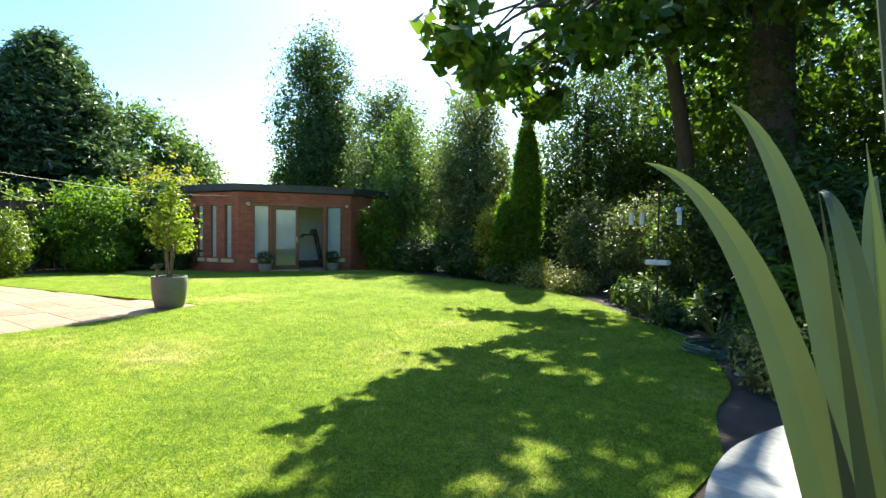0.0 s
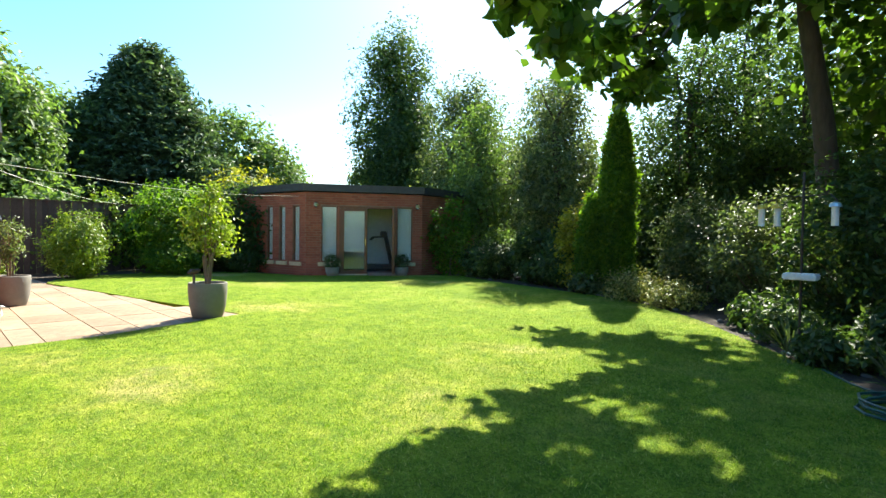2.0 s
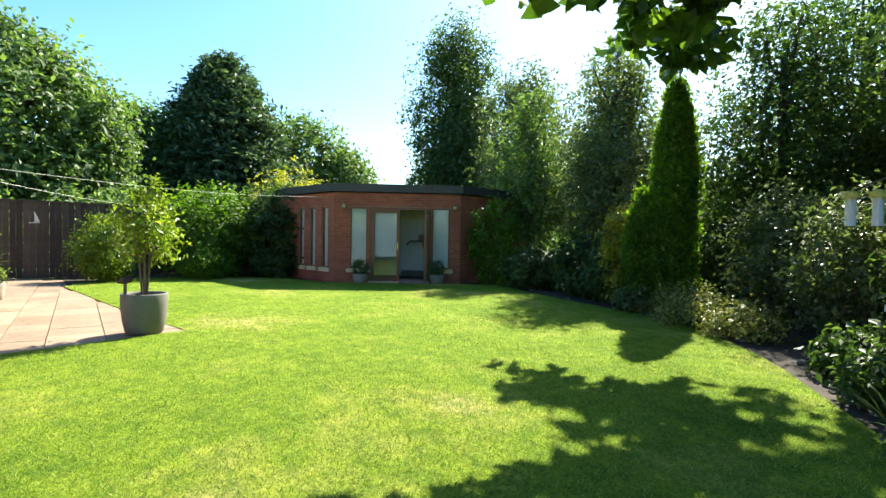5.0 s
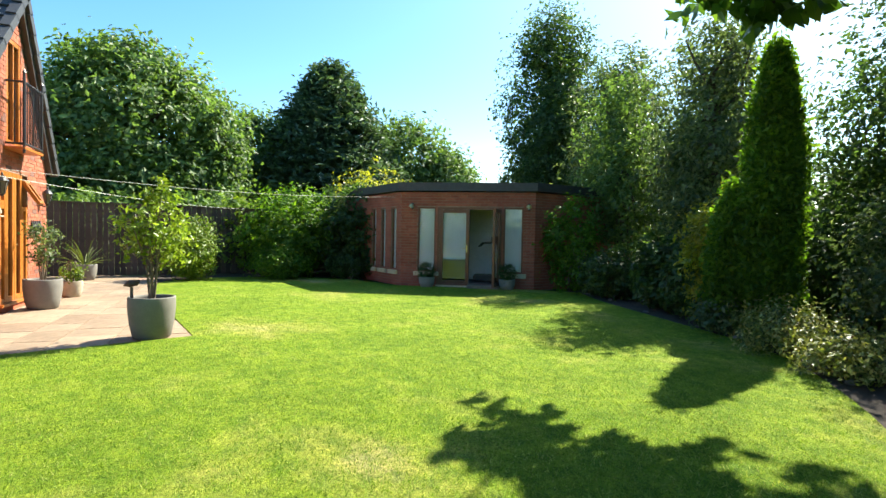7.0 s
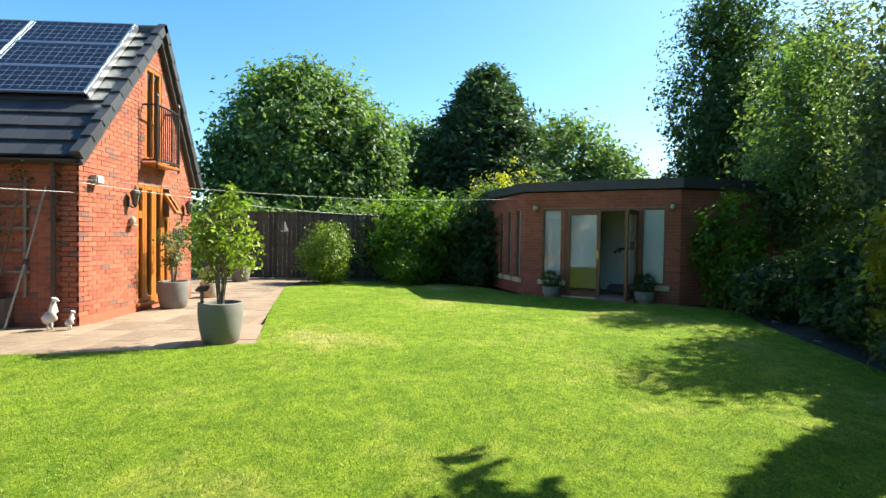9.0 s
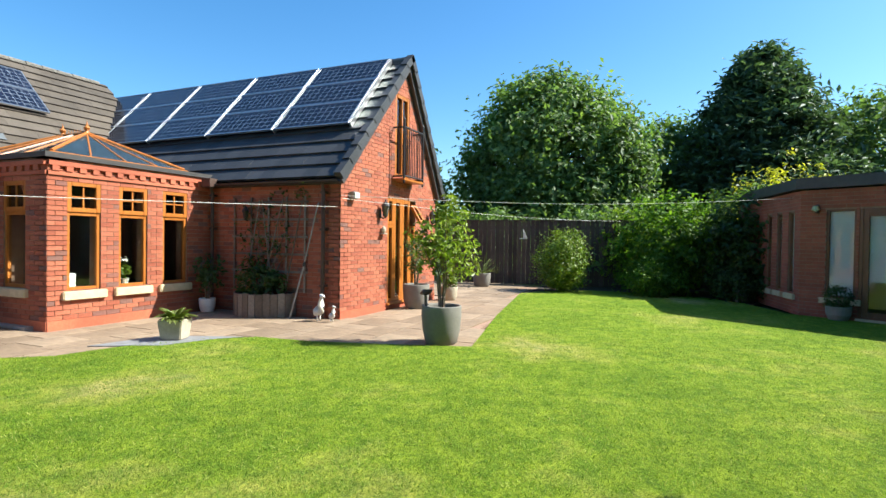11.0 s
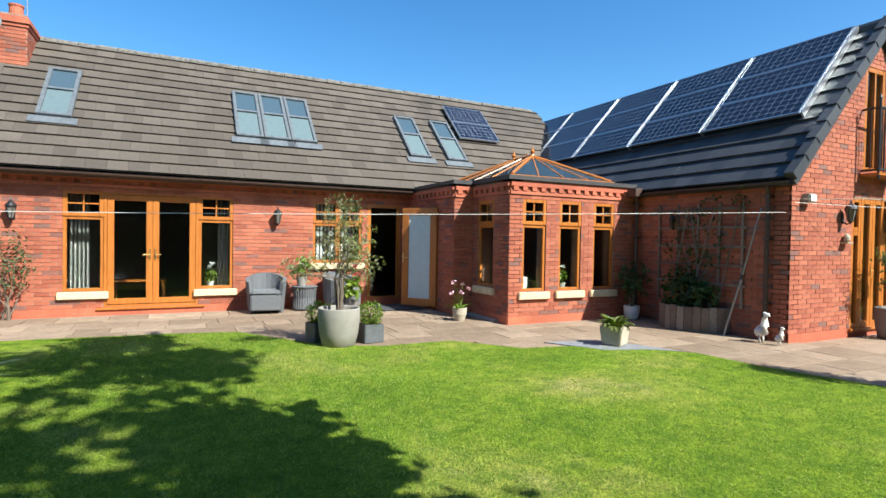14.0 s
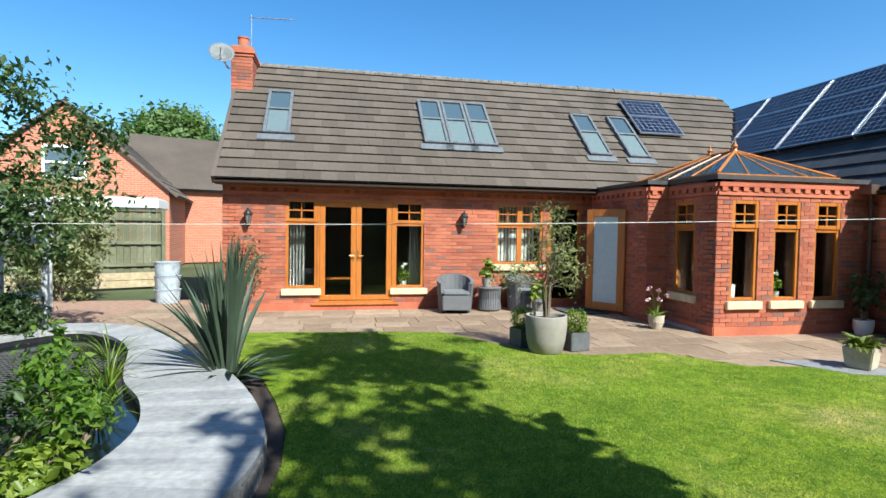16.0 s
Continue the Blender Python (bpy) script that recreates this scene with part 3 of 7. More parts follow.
# ---- dentil course, band and plinth ----
def dentils(a, b, z, nrm):
    a3, b3 = Vector((*a, 0)), Vector((*b, 0))
    d = (b3 - a3).normalized()
    L = (b3 - a3).length
    band = raw("brick_band", *band_mesh(a3, d, nrm, L, z - 0.14, z - 0.08, 0.03), BRICK_SMOOTH)
    tagged(band, "projecting red brick band under the eaves", "trim", kind="structure")
    top = raw("brick_band", *band_mesh(a3, d, nrm, L, z + 0.0, z + 0.07, 0.05), BRICK_SMOOTH)
    tagged(top, "projecting red brick course above the dentils", "trim", kind="structure")
    vs, fs = [], []
    x = 0.05
    while x < L - 0.1:
        q, f = band_mesh(a3 + d * x, d, nrm, 0.10, z - 0.075, z, 0.045)
        fs += [tuple(i + len(vs) for i in p) for p in f]
        vs += q
        x += 0.2
    tagged(raw("dentil_course", vs, fs, BRICK_SMOOTH), "row of red brick dentils", "trim", kind="structure")


def band_mesh(a3, d, nrm, L, z0, z1, out):
    q = [a3 + d * s + nrm * e + Z * h for h in (z0, z1) for s, e in ((0, 0.0), (L, 0.0), (L, out), (0, out))]
    return q, [(0, 1, 2, 3), (7, 6, 5, 4), (0, 4, 5, 1), (1, 5, 6, 2), (2, 6, 7, 3), (3, 7, 4, 0)]


dentils((HX, FY), (-5.2, FY), 2.47, Y)
dentils((-5.62, -0.65), (-8.6, -0.65), 2.47, Y)
dentils((-5.62, -1.95), (-5.62, -0.65), 2.47, X)
dentils((-5.2, FY), (-5.2, -1.95), 2.47, X)
dentils((-5.2, -1.95), (-5.62, -1.95), 2.47, Y)
for a, b, nrm in (((HX, FY), (-5.2, FY), Y), ((-5.62, -0.65), (-8.6, -0.65), Y), ((-5.62, -1.95), (-5.62, -0.65), X), ((-8.65, 2.4), (-12.6, 2.4), Y)):
    a3, b3 = Vector((*a, 0)), Vector((*b, 0))
    tagged(raw("plinth", *band_mesh(a3, (b3 - a3).normalized(), nrm, (b3 - a3).length, 0.0, 0.15, 0.014), BRICK_SMOOTH), "smooth red brick plinth at the wall foot", "trim", kind="structure")

# ---- windows and doors ----
def frame_at(name, label, category, a3, u, kind="structure", group=""):
    t = thing(name, label, category, tuple(a3), math.degrees(math.atan2(u.y, u.x)), group, kind)
    return t


def ring(x0, x1, z0, z1, w, d0, d1, bm=None):
    """A rectangular frame in the plane of a wall; the outside is towards -y."""
    for q in ((x0, z0, x0 + w, z1), (x1 - w, z0, x1, z1), (x0 + w, z0, x1 - w, z0 + w), (x0 + w, z1 - w, x1 - w, z1)):
        bm = box(q[0], d0, q[1], q[2], d1, q[3], 0.006, bm)
    return bm


def glazed(t, x0, x1, z0, z1, w=0.055, d0=0.02, d1=0.09, name="window_frame", wood=None, pane=None):
    part(name, ring(x0, x1, z0, z1, w, d0, d1), wood or WOOD, t)
    p = part("pane", box(x0 + w, (d0 + d1) / 2 - 0.004, z0 + w, x1 - w, (d0 + d1) / 2 + 0.004, z1 - w), pane or GLASS, t)
    p.visible_shadow = False


def tall_window(name, a3, u, x0, x1, z0, z1, sill=True, split=None):
    t = frame_at(name, "oak-coloured window with a small barred top light", "window", a3, u)
    zt = split or z1 - 0.47
    glazed(t, x0, x1, z0, zt)
    glazed(t, x0, x1, zt, z1, 0.07, 0.0, 0.08, "top_light_frame")
    m = (x0 + x1) / 2
    part("glazing_bar", box(m - 0.012, 0.02, zt + 0.07, m + 0.012, 0.05, z1 - 0.07, 0, box(x0 + 0.07, 0.02, (zt + z1) / 2 - 0.012, x1 - 0.07, 0.05, (zt + z1) / 2 + 0.012)), WOOD, t)
    if sill:
        part("window_sill", box(x0 - 0.08, -0.07, z0 - 0.14, x1 + 0.08, 0.06, z0 - 0.005, 0.012), SILL, t, "cream stone sill")
    return t


def lever(t, x, z, d, flip=1):
    part("handle", tube([(x, d, z), (x, d - 0.05, z), (x + 0.11 * flip, d - 0.055, z)], 0.009, 8, box(x - 0.015, d - 0.012, z - 0.1, x + 0.015, d, z + 0.1, 0.004)), BRASS, t, "brass lever handle")


o = o - u * 0.4
w = tall_window("window_1", o, u, 1.59, 2.21, 0.45, 2.27)
w = tall_window("window_2", o, u, 3.78, 4.41, 0.45, 2.27)
t = frame_at("door_1", "closed oak-coloured glazed double patio doors", "door", o, u)
part("door_frame", ring(2.21, 3.78, 0.14, 2.27, 0.05, -0.005, 0.1), WOOD, t)
for x0, x1, s in ((2.265, 2.993, -1), (2.997, 3.725, 1)):
    part("door_leaf", ring(x0, x1, 0.2, 2.215, 0.105, 0.0, 0.06), WOOD, t)
    pane = part("pane", box(x0 + 0.1, 0.02, 0.3, x1 - 0.1, 0.035, 2.115), GLASS, t)
    pane.visible_shadow = False
    lever(t, 2.95 if s < 0 else 3.04, 1.12, 0.0, -1 if s < 0 else 1)
part("threshold", box(2.1, -0.05, 0.1, 3.9, 0.1, 0.14, 0.008), WOOD, t)
t = frame_at("window_3", "wide oak-coloured kitchen window with blinds", "window", o, u)
glazed(t, 6.0, 6.54, 0.95, 1.8)
glazed(t, 6.54, 7.08, 0.95, 1.8)
for x0 in (6.0, 6.54):
    glazed(t, x0, x0 + 0.54, 1.8, 2.27, 0.06, 0.0, 0.08, "top_light_frame")
    part("glazing_bar", box(x0 + 0.26, 0.02, 1.86, x0 + 0.28, 0.05, 2.21, 0, box(x0 + 0.06, 0.02, 2.03, x0 + 0.48, 0.05, 2.05)), WOOD, t)
part("window_sill", box(5.9, -0.07, 0.81, 7.14, 0.06, 0.945, 0.012), SILL, t, "cream stone sill")
t = frame_at("door_2", "closed full-height oak-coloured glazed door", "door", o, u)
glazed(t, 7.2, 8.0, 0.1, 2.27, 0.09, 0.0, 0.08, "door_leaf")
for k in range(3):
    tall_window("window_%d" % (4 + k), oo, ou, 0.28 + 0.82 * k, 0.80 + 0.82 * k, 0.58, 2.26)
tall_window("window_7", eo, eu, 0.2, 0.78, 0.62, 2.26)
t = frame_at("door_frame_orangery", "oak-coloured frame of the orangery door", "door frame", do, du)
part("door_frame", ring(0.6, 1.5, 0.05, 2.2, 0.06, -0.005, 0.1), WOOD, t)
t = thing("door_3", "open oak-coloured glazed orangery door", "door", (-5.17, -2.66, 0.05), -50, kind="structure")
part("door_leaf", ring(0.0, 0.80, 0.05, 2.1, 0.15, -0.03, 0.03), WOOD, t)
pane = part("pane", box(0.14, -0.006, 0.19, 0.66, 0.006, 1.96), PANE_REFLECTION, t, "opaque pane with a pale reflection in its colour")
lever(t, 0.74, 1.05, -0.03, -1)
lever(t, 0.74, 1.05, 0.09, -1)
t = frame_at("door_4", "oak-coloured glazed garden doors in the gable", "door", go, gu)
for k, (x0, x1) in enumerate(((1.65, 1.92), (1.92, 2.28), (2.28, 2.64), (2.64, 2.9))):
    if k in (1, 2):
        glazed(t, x0, x1, 0.15, 2.3, 0.09, 0.0, 0.08, "door_leaf")
    else:
        glazed(t, x0, x1, 0.15, 1.75, 0.07, 0.0, 0.08, "side_light")
        if k == 0:
            glazed(t, x0, x1, 1.75, 2.3, 0.07, 0.0, 0.08, "side_light")
        else:
            s = part("top_light", ring(x0, x1, -0.46, 0.0, 0.07, -0.03, 0.03), WOOD, t, "top light tilted open")
            s.matrix_basis = pose(0, 0, 2.2, -32) 
            s = part("pane", box(x0 + 0.06, -0.004, -0.4, x1 - 0.06, 0.004, -0.06), GLASS, t)
            s.matrix_basis = pose(0, 0, 2.2, -32)
lever(t, 2.25, 1.1, 0.0, -1)
part("threshold", box(1.6, -0.06, 0.1, 2.95, 0.1, 0.148, 0.008), WOOD, t)
t = frame_at("window_8", "oak-coloured upper window behind a balcony rail", "window", go, gu)
glazed(t, 1.93, 2.55, 2.75, 4.5, 0.08, 0.0, 0.09)
part("mullion", box(2.22, 0.0, 2.83, 2.26, 0.08, 4.42), WOOD, t)
t = frame_at("balcony_rail", "black metal balcony rail on the gable", "balcony", go, gu, kind="")
part("rail", tube([(1.83, -0.02, 3.75), (1.83, -0.27, 3.75), (2.7, -0.27, 3.75), (2.7, -0.02, 3.75)], 0.02), BLACK, t)
part("rail", tube([(1.83, -0.02, 2.75), (1.83, -0.27, 2.75), (2.7, -0.27, 2.75), (2.7, -0.02, 2.75)], 0.02), BLACK, t)
for k in range(12):
    part("baluster", tube([(1.83 + 0.079 * k, -0.27, 2.75), (1.83 + 0.079 * k, -0.27, 3.75)], 0.009, 6), BLACK, t)
for x in (1.83, 2.7):
    part("post", tube([(x, -0.27, 2.6), (x, -0.27, 3.9)], 0.022), BLACK, t)
    part("finial", tube([(x, -0.27, 3.9), (x, -0.27, 3.96)], [0.034, 0.006]), BLACK, t)
    part("baluster", tube([(x, -0.14, 2.75), (x, -0.14, 3.75)], 0.009, 6), BLACK, t)
part("floor_plate", box(1.81, -0.29, 2.66, 2.72, -0.01, 2.7), WOOD, t)

# ---- roofs ----
def zw(x):
    return 2.5 + 1.098 * (-8.5 - x)


def zm(y):
    return 2.6 + 0.954 * (-3.85 - y)


mv = Vector((0, -3.25, 3.1)).normalized()
MO = Vector((3.2, -3.85, 2.6))
roof_m, mn = tiled_roof("roof_main", "weathered brown concrete tile roof with lichen", MO - X * 0.45, -X, mv, 13.55, 4.49, TILE, singles=300, first=lambda a, s: 0.5 < a < 9, cut=lambda p: p.x > -8.5 or p.z > zw(p.x) - 0.06)
tiled_roof("roof_main_back", "back slope of the brown tile roof", Vector((-10.8, -10.35, 2.6)), X, Vector((0, 3.25, 3.1)).normalized(), 13.55, 4.49, TILE)
wv = Vector((-2.55, 0, 2.8)).normalized()
WO = Vector((-8.5, -6.9, 2.5))
roof_w, wnn = tiled_roof("roof_wing", "dark grey tile roof of the wing", WO, Y, wv, 9.4, 3.79, TILE_DARK, gauge=0.34, singles=200, first=lambda a, s: a > 4.5, cut=lambda p: p.y > -3.85 or p.z > zm(p.y) - 0.06)
tiled_roof("roof_wing_back", "back slope of the dark wing roof", Vector((-12.72, 2.5, 2.5)), -Y, Vector((1.67, 0, 2.8)).normalized(), 9.4, 3.26, TILE_DARK, gauge=0.34)


def ridge(name, label, a, b, material, count):
    t = tagged(new(name), label, "roof ridge", kind="structure")
    a, b = Vector(a), Vector(b)
    for k in range(count):
        p, q = a.lerp(b, k / count), a.lerp(b, (k + 0.97) / count)
        r = 0.11 + random.uniform(-0.006, 0.006)
        part("ridge_tile", tube([p, q], [r, r * 0.94], 10), material, t)


RIDGE = plain("lichen_ridge", (0.15, 0.135, 0.115), 0.95, var=0.5, scale=14)
ridge("ridge_main", "ridge tiles spotted with pale lichen", (2.75, -7.1, 5.65), (-10.6, -7.1, 5.65), RIDGE, 36)
ridge("ridge_wing", "dark ridge tiles of the wing", (-11.05, 2.5, 5.27), (-11.05, -6.6, 5.27), TILE_DARK, 22)
for a, b, nm in (((-8.45, 2.52, 2.52), (-11.05, 2.52, 5.36), "verge_front"), ((-12.8, 2.52, 2.45), (-11.05, 2.52, 5.36), "verge_back")):
    t = tagged(new(nm), "dark stepped verge caps along the gable", "trim", kind="structure")
    a, b = Vector(a), Vector(b)
    d = (b - a).normalized()
    nrm = Y.cross(d) if nm == "verge_front" else d.cross(Y)
    nrm = nrm if nrm.z > 0 else -nrm
    run = (b - a).length
    for k in range(10):
        s0, s1 = k * run / 10, (k + 1) * run / 10 + 0.03
        q = [a + d * s + nrm * h + Y * e for s, lift in ((s0, 0.03), (s1, 0.0)) for h in (-0.1 + lift, 0.045 + lift) for e in (-0.1, 0.045)]
        raw("verge_cap", q, [(0, 1, 3, 2), (4, 6, 7, 5), (0, 4, 5, 1), (2, 3, 7, 6), (1, 5, 7, 3), (0, 2, 6, 4)], TILE_DARK, t)
q = tagged(new("verge_main"), "brown verge of the main roof", "trim", kind="structure")
raw("verge_strip", [Vector((2.75 + e, MO.y, MO.z)) + mv * s + mn * h for s in (0, 4.49) for h in (-0.12, 0.045) for e in (-0.02, 0.05)], [(0, 1, 3, 2), (4, 6, 7, 5), (0, 4, 5, 1), (2, 3, 7, 6), (1, 5, 7, 3), (0, 2, 6, 4)], TILE, q)


def gutter(name, label, pts, material, r=0.055):
    bm = bmesh.new()
    a, b = Vector(pts[0]), Vector(pts[1])
    d = (b - a).normalized()
    s = d.cross(Z)
    rows = []
    for p in (a, b):
        rows.append([bm.verts.new(p + s * r * k * math.cos(t) + Z * r * k * math.sin(t)) for k, ts in ((1.0, range(7)), (0.88, range(6, -1, -1))) for t in [math.pi + math.pi * i / 6 for i in ts]])
    m = len(rows[0])
    for k in range(m):
        bm.faces.new((rows[0][k], rows[0][(k + 1) % m], rows[1][(k + 1) % m], rows[1][k]))
    tagged(part(name, bm, material), label, "gutter", kind="structure")


gutter("gutter_main", "dark brown half-round gutter under the eaves", ((2.75, -3.83, 2.56), (-5.1, -3.83, 2.56)), BROWN_PIPE)
gutter("gutter_wing", "dark half-round gutter of the wing", ((-8.46, -0.6, 2.46), (-8.46, 2.5, 2.46)), BLACK)
tagged(part("soffit", box(-5.2, -4.14, 2.5, 2.7, -3.86, 2.54), FASCIA), "dark soffit under the main eaves", "trim", kind="structure")
tagged(part("soffit_wing", box(-8.64, -0.6, 2.42, -8.5, 2.42, 2.47), FASCIA), "dark soffit of the wing", "trim", kind="structure")
for x, y, nx in ((-8.56, 2.1, 0), (-8.52, -0.5, 0)):
    t = thing("downpipe", "brown rainwater downpipe on the wing wall", "downpipe", (x, y, 0))
    part("pipe", tube([(0, 0, 0.02), (0, 0, 2.3), (0.06, 0, 2.43)], 0.036, 10), BROWN_PIPE, t)
    for z in (0.6, 1.6, 2.25):
        part("bracket", box(-0.085, -0.05, z - 0.02, 0.04, 0.05, z + 0.02, 0.005), BROWN_PIPE, t)
t = thing("rainwater_hopper", "dark brown rainwater hopper at the orangery roof", "hopper", (-8.42, -0.45, 2.4))
part("hopper_body", prism([(-0.12, -0.1), (0.12, -0.1), (0.12, 0.12), (-0.12, 0.12)], 0, 0.16), BROWN_PIPE, t)

# roof fittings lie in the plane of a roof: x along the eaves, y up the slope, z out of it
def on_roof(o, u, v, a, s):
    n = u.cross(v)
    m = Matrix((u, v, n)).transposed().to_4x4()
    m.translation = o + u * a + v * s + n * 0.02
    return m


def roof_window(a, s, w, h, group="roof windows"):
    t = tagged(new("roof_window"), "grey-framed roof window with a blind half drawn", "roof window", group)
    t.matrix_world = on_roof(MO, -X, mv, a, s)
    for q in ((0, 0, 0.07, h), (w - 0.07, 0, w, h), (0.07, 0, w - 0.07, 0.08), (0.07, h - 0.08, w - 0.07, h)):
        part("frame", box(q[0], q[1], 0.0, q[2], q[3], 0.1, 0.01), LEAD, t)
    part("pane", box(0.07, 0.08, 0.05, w - 0.07, h - 0.08, 0.06), SKYLIGHT, t)
    part("blind", box(0.075, 0.09, 0.063, w - 0.075, h * 0.52, 0.067), BLIND, t, "pale blind")
    part("bar", box(0.05, h * 0.52, 0.055, w - 0.05, h * 0.52 + 0.06, 0.105), LEAD, t)
    part("apron", box(-0.1, -0.2, 0.03, w + 0.1, 0.0, 0.045), LEAD, t, "grey lead apron")


roof_window(1.2, 1.46, 0.56, 1.72)
for k in range(3):
    roof_window(4.66 + 0.575 * k, 1.38, 0.56, 1.8, "triple roof window")
roof_window(8.6, 1.22, 0.56, 1.75)
roof_window(9.62, 1.2, 0.56, 1.75)


def solar_panel(o, u, v, a, s, w, h, cols, rows, label="dark blue solar panel in a silver frame"):
    t = tagged(new("solar_panel"), label, "solar panel", "solar panels on the roof")
    t.matrix_world = on_roof(o, u, v, a, s)
    for q in ((0, 0, 0.028, h), (w - 0.028, 0, w, h), (0.028, 0, w - 0.028, 0.028), (0.028, h - 0.028, w - 0.028, h)):
        part("frame", box(q[0], q[1], 0.09, q[2], q[3], 0.13), STEEL, t)
    bm = bmesh.new()
    vs = [bm.verts.new(p) for p in ((0.025, 0.025, 0.122), (w - 0.025, 0.025, 0.122), (w - 0.025, h - 0.025, 0.122), (0.025, h - 0.025, 0.122))]
    f = bm.faces.new(vs)
    uv = bm.loops.layers.uv.new("UVMap")
    for l, c in zip(f.loops, ((0, 0), (cols, 0), (cols, rows), (0, rows))):
        l[uv].uv = c
    part("cell_sheet", bm, PV, t)
    for y in (0.2, h - 0.2):
        part("rail", box(0.01, y - 0.02, 0.02, w - 0.01, y + 0.02, 0.088), BLACK, t)
    return t


for c in range(5):
    for r in range(3):
        if c == 4 and r == 0:
            continue
        solar_panel(WO, Y, wv, 9.02 - 1.86 * (c + 1) + 0.0, 1.42 + 0.765 * r, 1.80, 0.755, 12, 5)
    t = tagged(new("panel_strip"), "bright silver strip between panel columns", "rail", "solar panel strips")
    t.matrix_world = on_roof(WO, Y, wv, 9.02 - 1.86 * c - 0.045, 1.42)
    part("strip", box(-0.004, 0, 0.02, 0.03, 2.28, 0.118), STEEL, t)
for r in range(2):
    solar_panel(MO, -X, mv, 10.3, 2.2 + 0.80 * r, 1.25, 0.78, 8, 5)

# orangery roof
tagged(part("orangery_roof", prism([(-5.56, -0.59), (-8.64, -0.59), (-8.64, -4.1), (-5.14, -4.1), (-5.14, -1.89), (-5.56, -1.89)], 2.585, 2.66), FASCIA), "flat dark orangery roof deck with black edge", "roof", kind="structure")
lant = thing("roof_lantern", "glazed roof lantern with brown bars and finial", "roof lantern", (0, 0, 2.66))
LA = [(-5.85, -0.95), (-8.25, -0.95), (-8.25, -3.7), (-5.85, -3.7)]
R0, R1 = Vector((-7.05, -2.0, 0.62)), Vector((-7.05, -2.7, 0.62))
CN = [Vector((x, y, 0.06)) for x, y in LA]
part("kerb", box(-8.3, -3.75, 0.0, -5.8, -0.9, 0.06), WOOD, lant)
for f in ((CN[0], CN[1], R0), (CN[1], CN[2], R1, R0), (CN[2], CN[3], R1), (CN[3], CN[0], R0, R1)):
    bm = bmesh.new()
    bm.faces.new([bm.verts.new(p) for p in f])
    bmesh.ops.solidify(bm, geom=bm.faces[:], thickness=0.012)
    g = part("pane", bm, SKYLIGHT, lant, "blue-tinted roof pane")
for a, b in ((CN[0], R0), (CN[1], R0), (CN[2], R1), (CN[3], R1), (R0, R1)):
    part("hip_bar", tube([a + Z * 0.01, b + Z * 0.01], 0.028, 8), WOOD, lant)
for k in range(1, 4):
    for p, q, r0, r1 in ((CN[3], CN[0], R1, R0), (CN[1], CN[2], R0, R1)):
        part("glazing_bar", tube([p.lerp(q, k / 4) + Z * 0.005, r0.lerp(r1, min(max(k / 4 * 1.6 - 0.3, 0), 1)) + Z * 0.005], 0.016, 6), WOOD, lant)
    part("glazing_bar", tube([CN[0].lerp(CN[1], k / 4) + Z * 0.005, R0.copy()], 0.016, 6), WOOD, lant)
for p in (R0, R1):
    m = Matrix.Translation(p)
    bm = lathe([(0.05, 0), (0.03, 0.05), (0.055, 0.1), (0.02, 0.15), (0.0, 0.24)], 12)
    bm.transform(m)
    part("finial", bm, WOOD, lant)
for k in range(9):
    p = R0.lerp(R1, k / 8)
    part("cresting", tube([p, p + Z * 0.09], [0.014, 0.004], 6), WOOD, lant)

# chimney
ch = thing("chimney", "red brick chimney stack with lead flashing", "chimney", (2.64, -6.55, 4.1))
part("stack", box(-0.26, -0.4, -0.6, 0.2, 0.4, 1.75), MORTAR, ch)
vs, fs = [], []
for r in range(31):
    for side_o, du_, dn_, L in ((Vector((0.2, -0.4, 0)), Y, X, 0.8), (Vector((0.2, 0.4, 0)), -X, Y, 0.46), (Vector((-0.26, 0.4, 0)), -Y, -X, 0.8)):
        x = -(r % 2) * 0.1125
        while x < L:
            a, b = max(0, x), min(L, x + 0.215)
            if b - a > 0.02:
                bv, bf = block(side_o, du_, Z, dn_, a, b, -0.6 + r * 0.075, -0.6 + r * 0.075 + 0.065, 0, 0.008)
                fs += [tuple(i + len(vs) for i in f) for f in bf]
                vs += bv
            x += 0.225
tagged(raw("further_bricks", vs, fs, BRICK, ch), kind="stuff")
for k, e in ((0, 0.03), (1, 0.06), (2, 0.03)):
    part("corbel", box(-0.26 - e, -0.4 - e, 1.5 + 0.07 * k, 0.2 + e, 0.4 + e, 1.565 + 0.07 * k, 0.004), BRICK_SMOOTH, ch)
bm = lathe([(0.13, 0), (0.12, 0.22), (0.135, 0.24), (0.135, 0.27), (0.1, 0.27), (0.1, 0.1)], 16)
bm.transform(Matrix.Translation((-0.02, 0.1, 1.75)))
part("chimney_pot", bm, BRICK_SMOOTH, ch, "orange clay pot")
part("flashing", box(-0.3, 0.39, -0.15, 0.23, 0.46, 0.1), LEAD, ch, "grey lead flashing")
dish = thing("satellite_dish", "grey satellite dish bracketed to the chimney", "satellite dish", (2.8, -6.2, 5.42))
bm = lathe([(0.0, 0.0), (0.12, 0.018), (0.22, 0.055), (0.27, 0.09), (0.27, 0.096), (0.21, 0.062), (0.0, 0.012)], 24)
bm.transform(pose(0.2, 0.3, 0.1, -62, 0, 12))
part("reflector", bm, plain("dish_grey", (0.13, 0.14, 0.14), 0.6), dish, smooth=True)
part("arm", tube([(0.1, 0.1, -0.1), (0.2, 0.5, 0.0), (0.15, 0.66, 0.16)], 0.014), STEEL, dish)
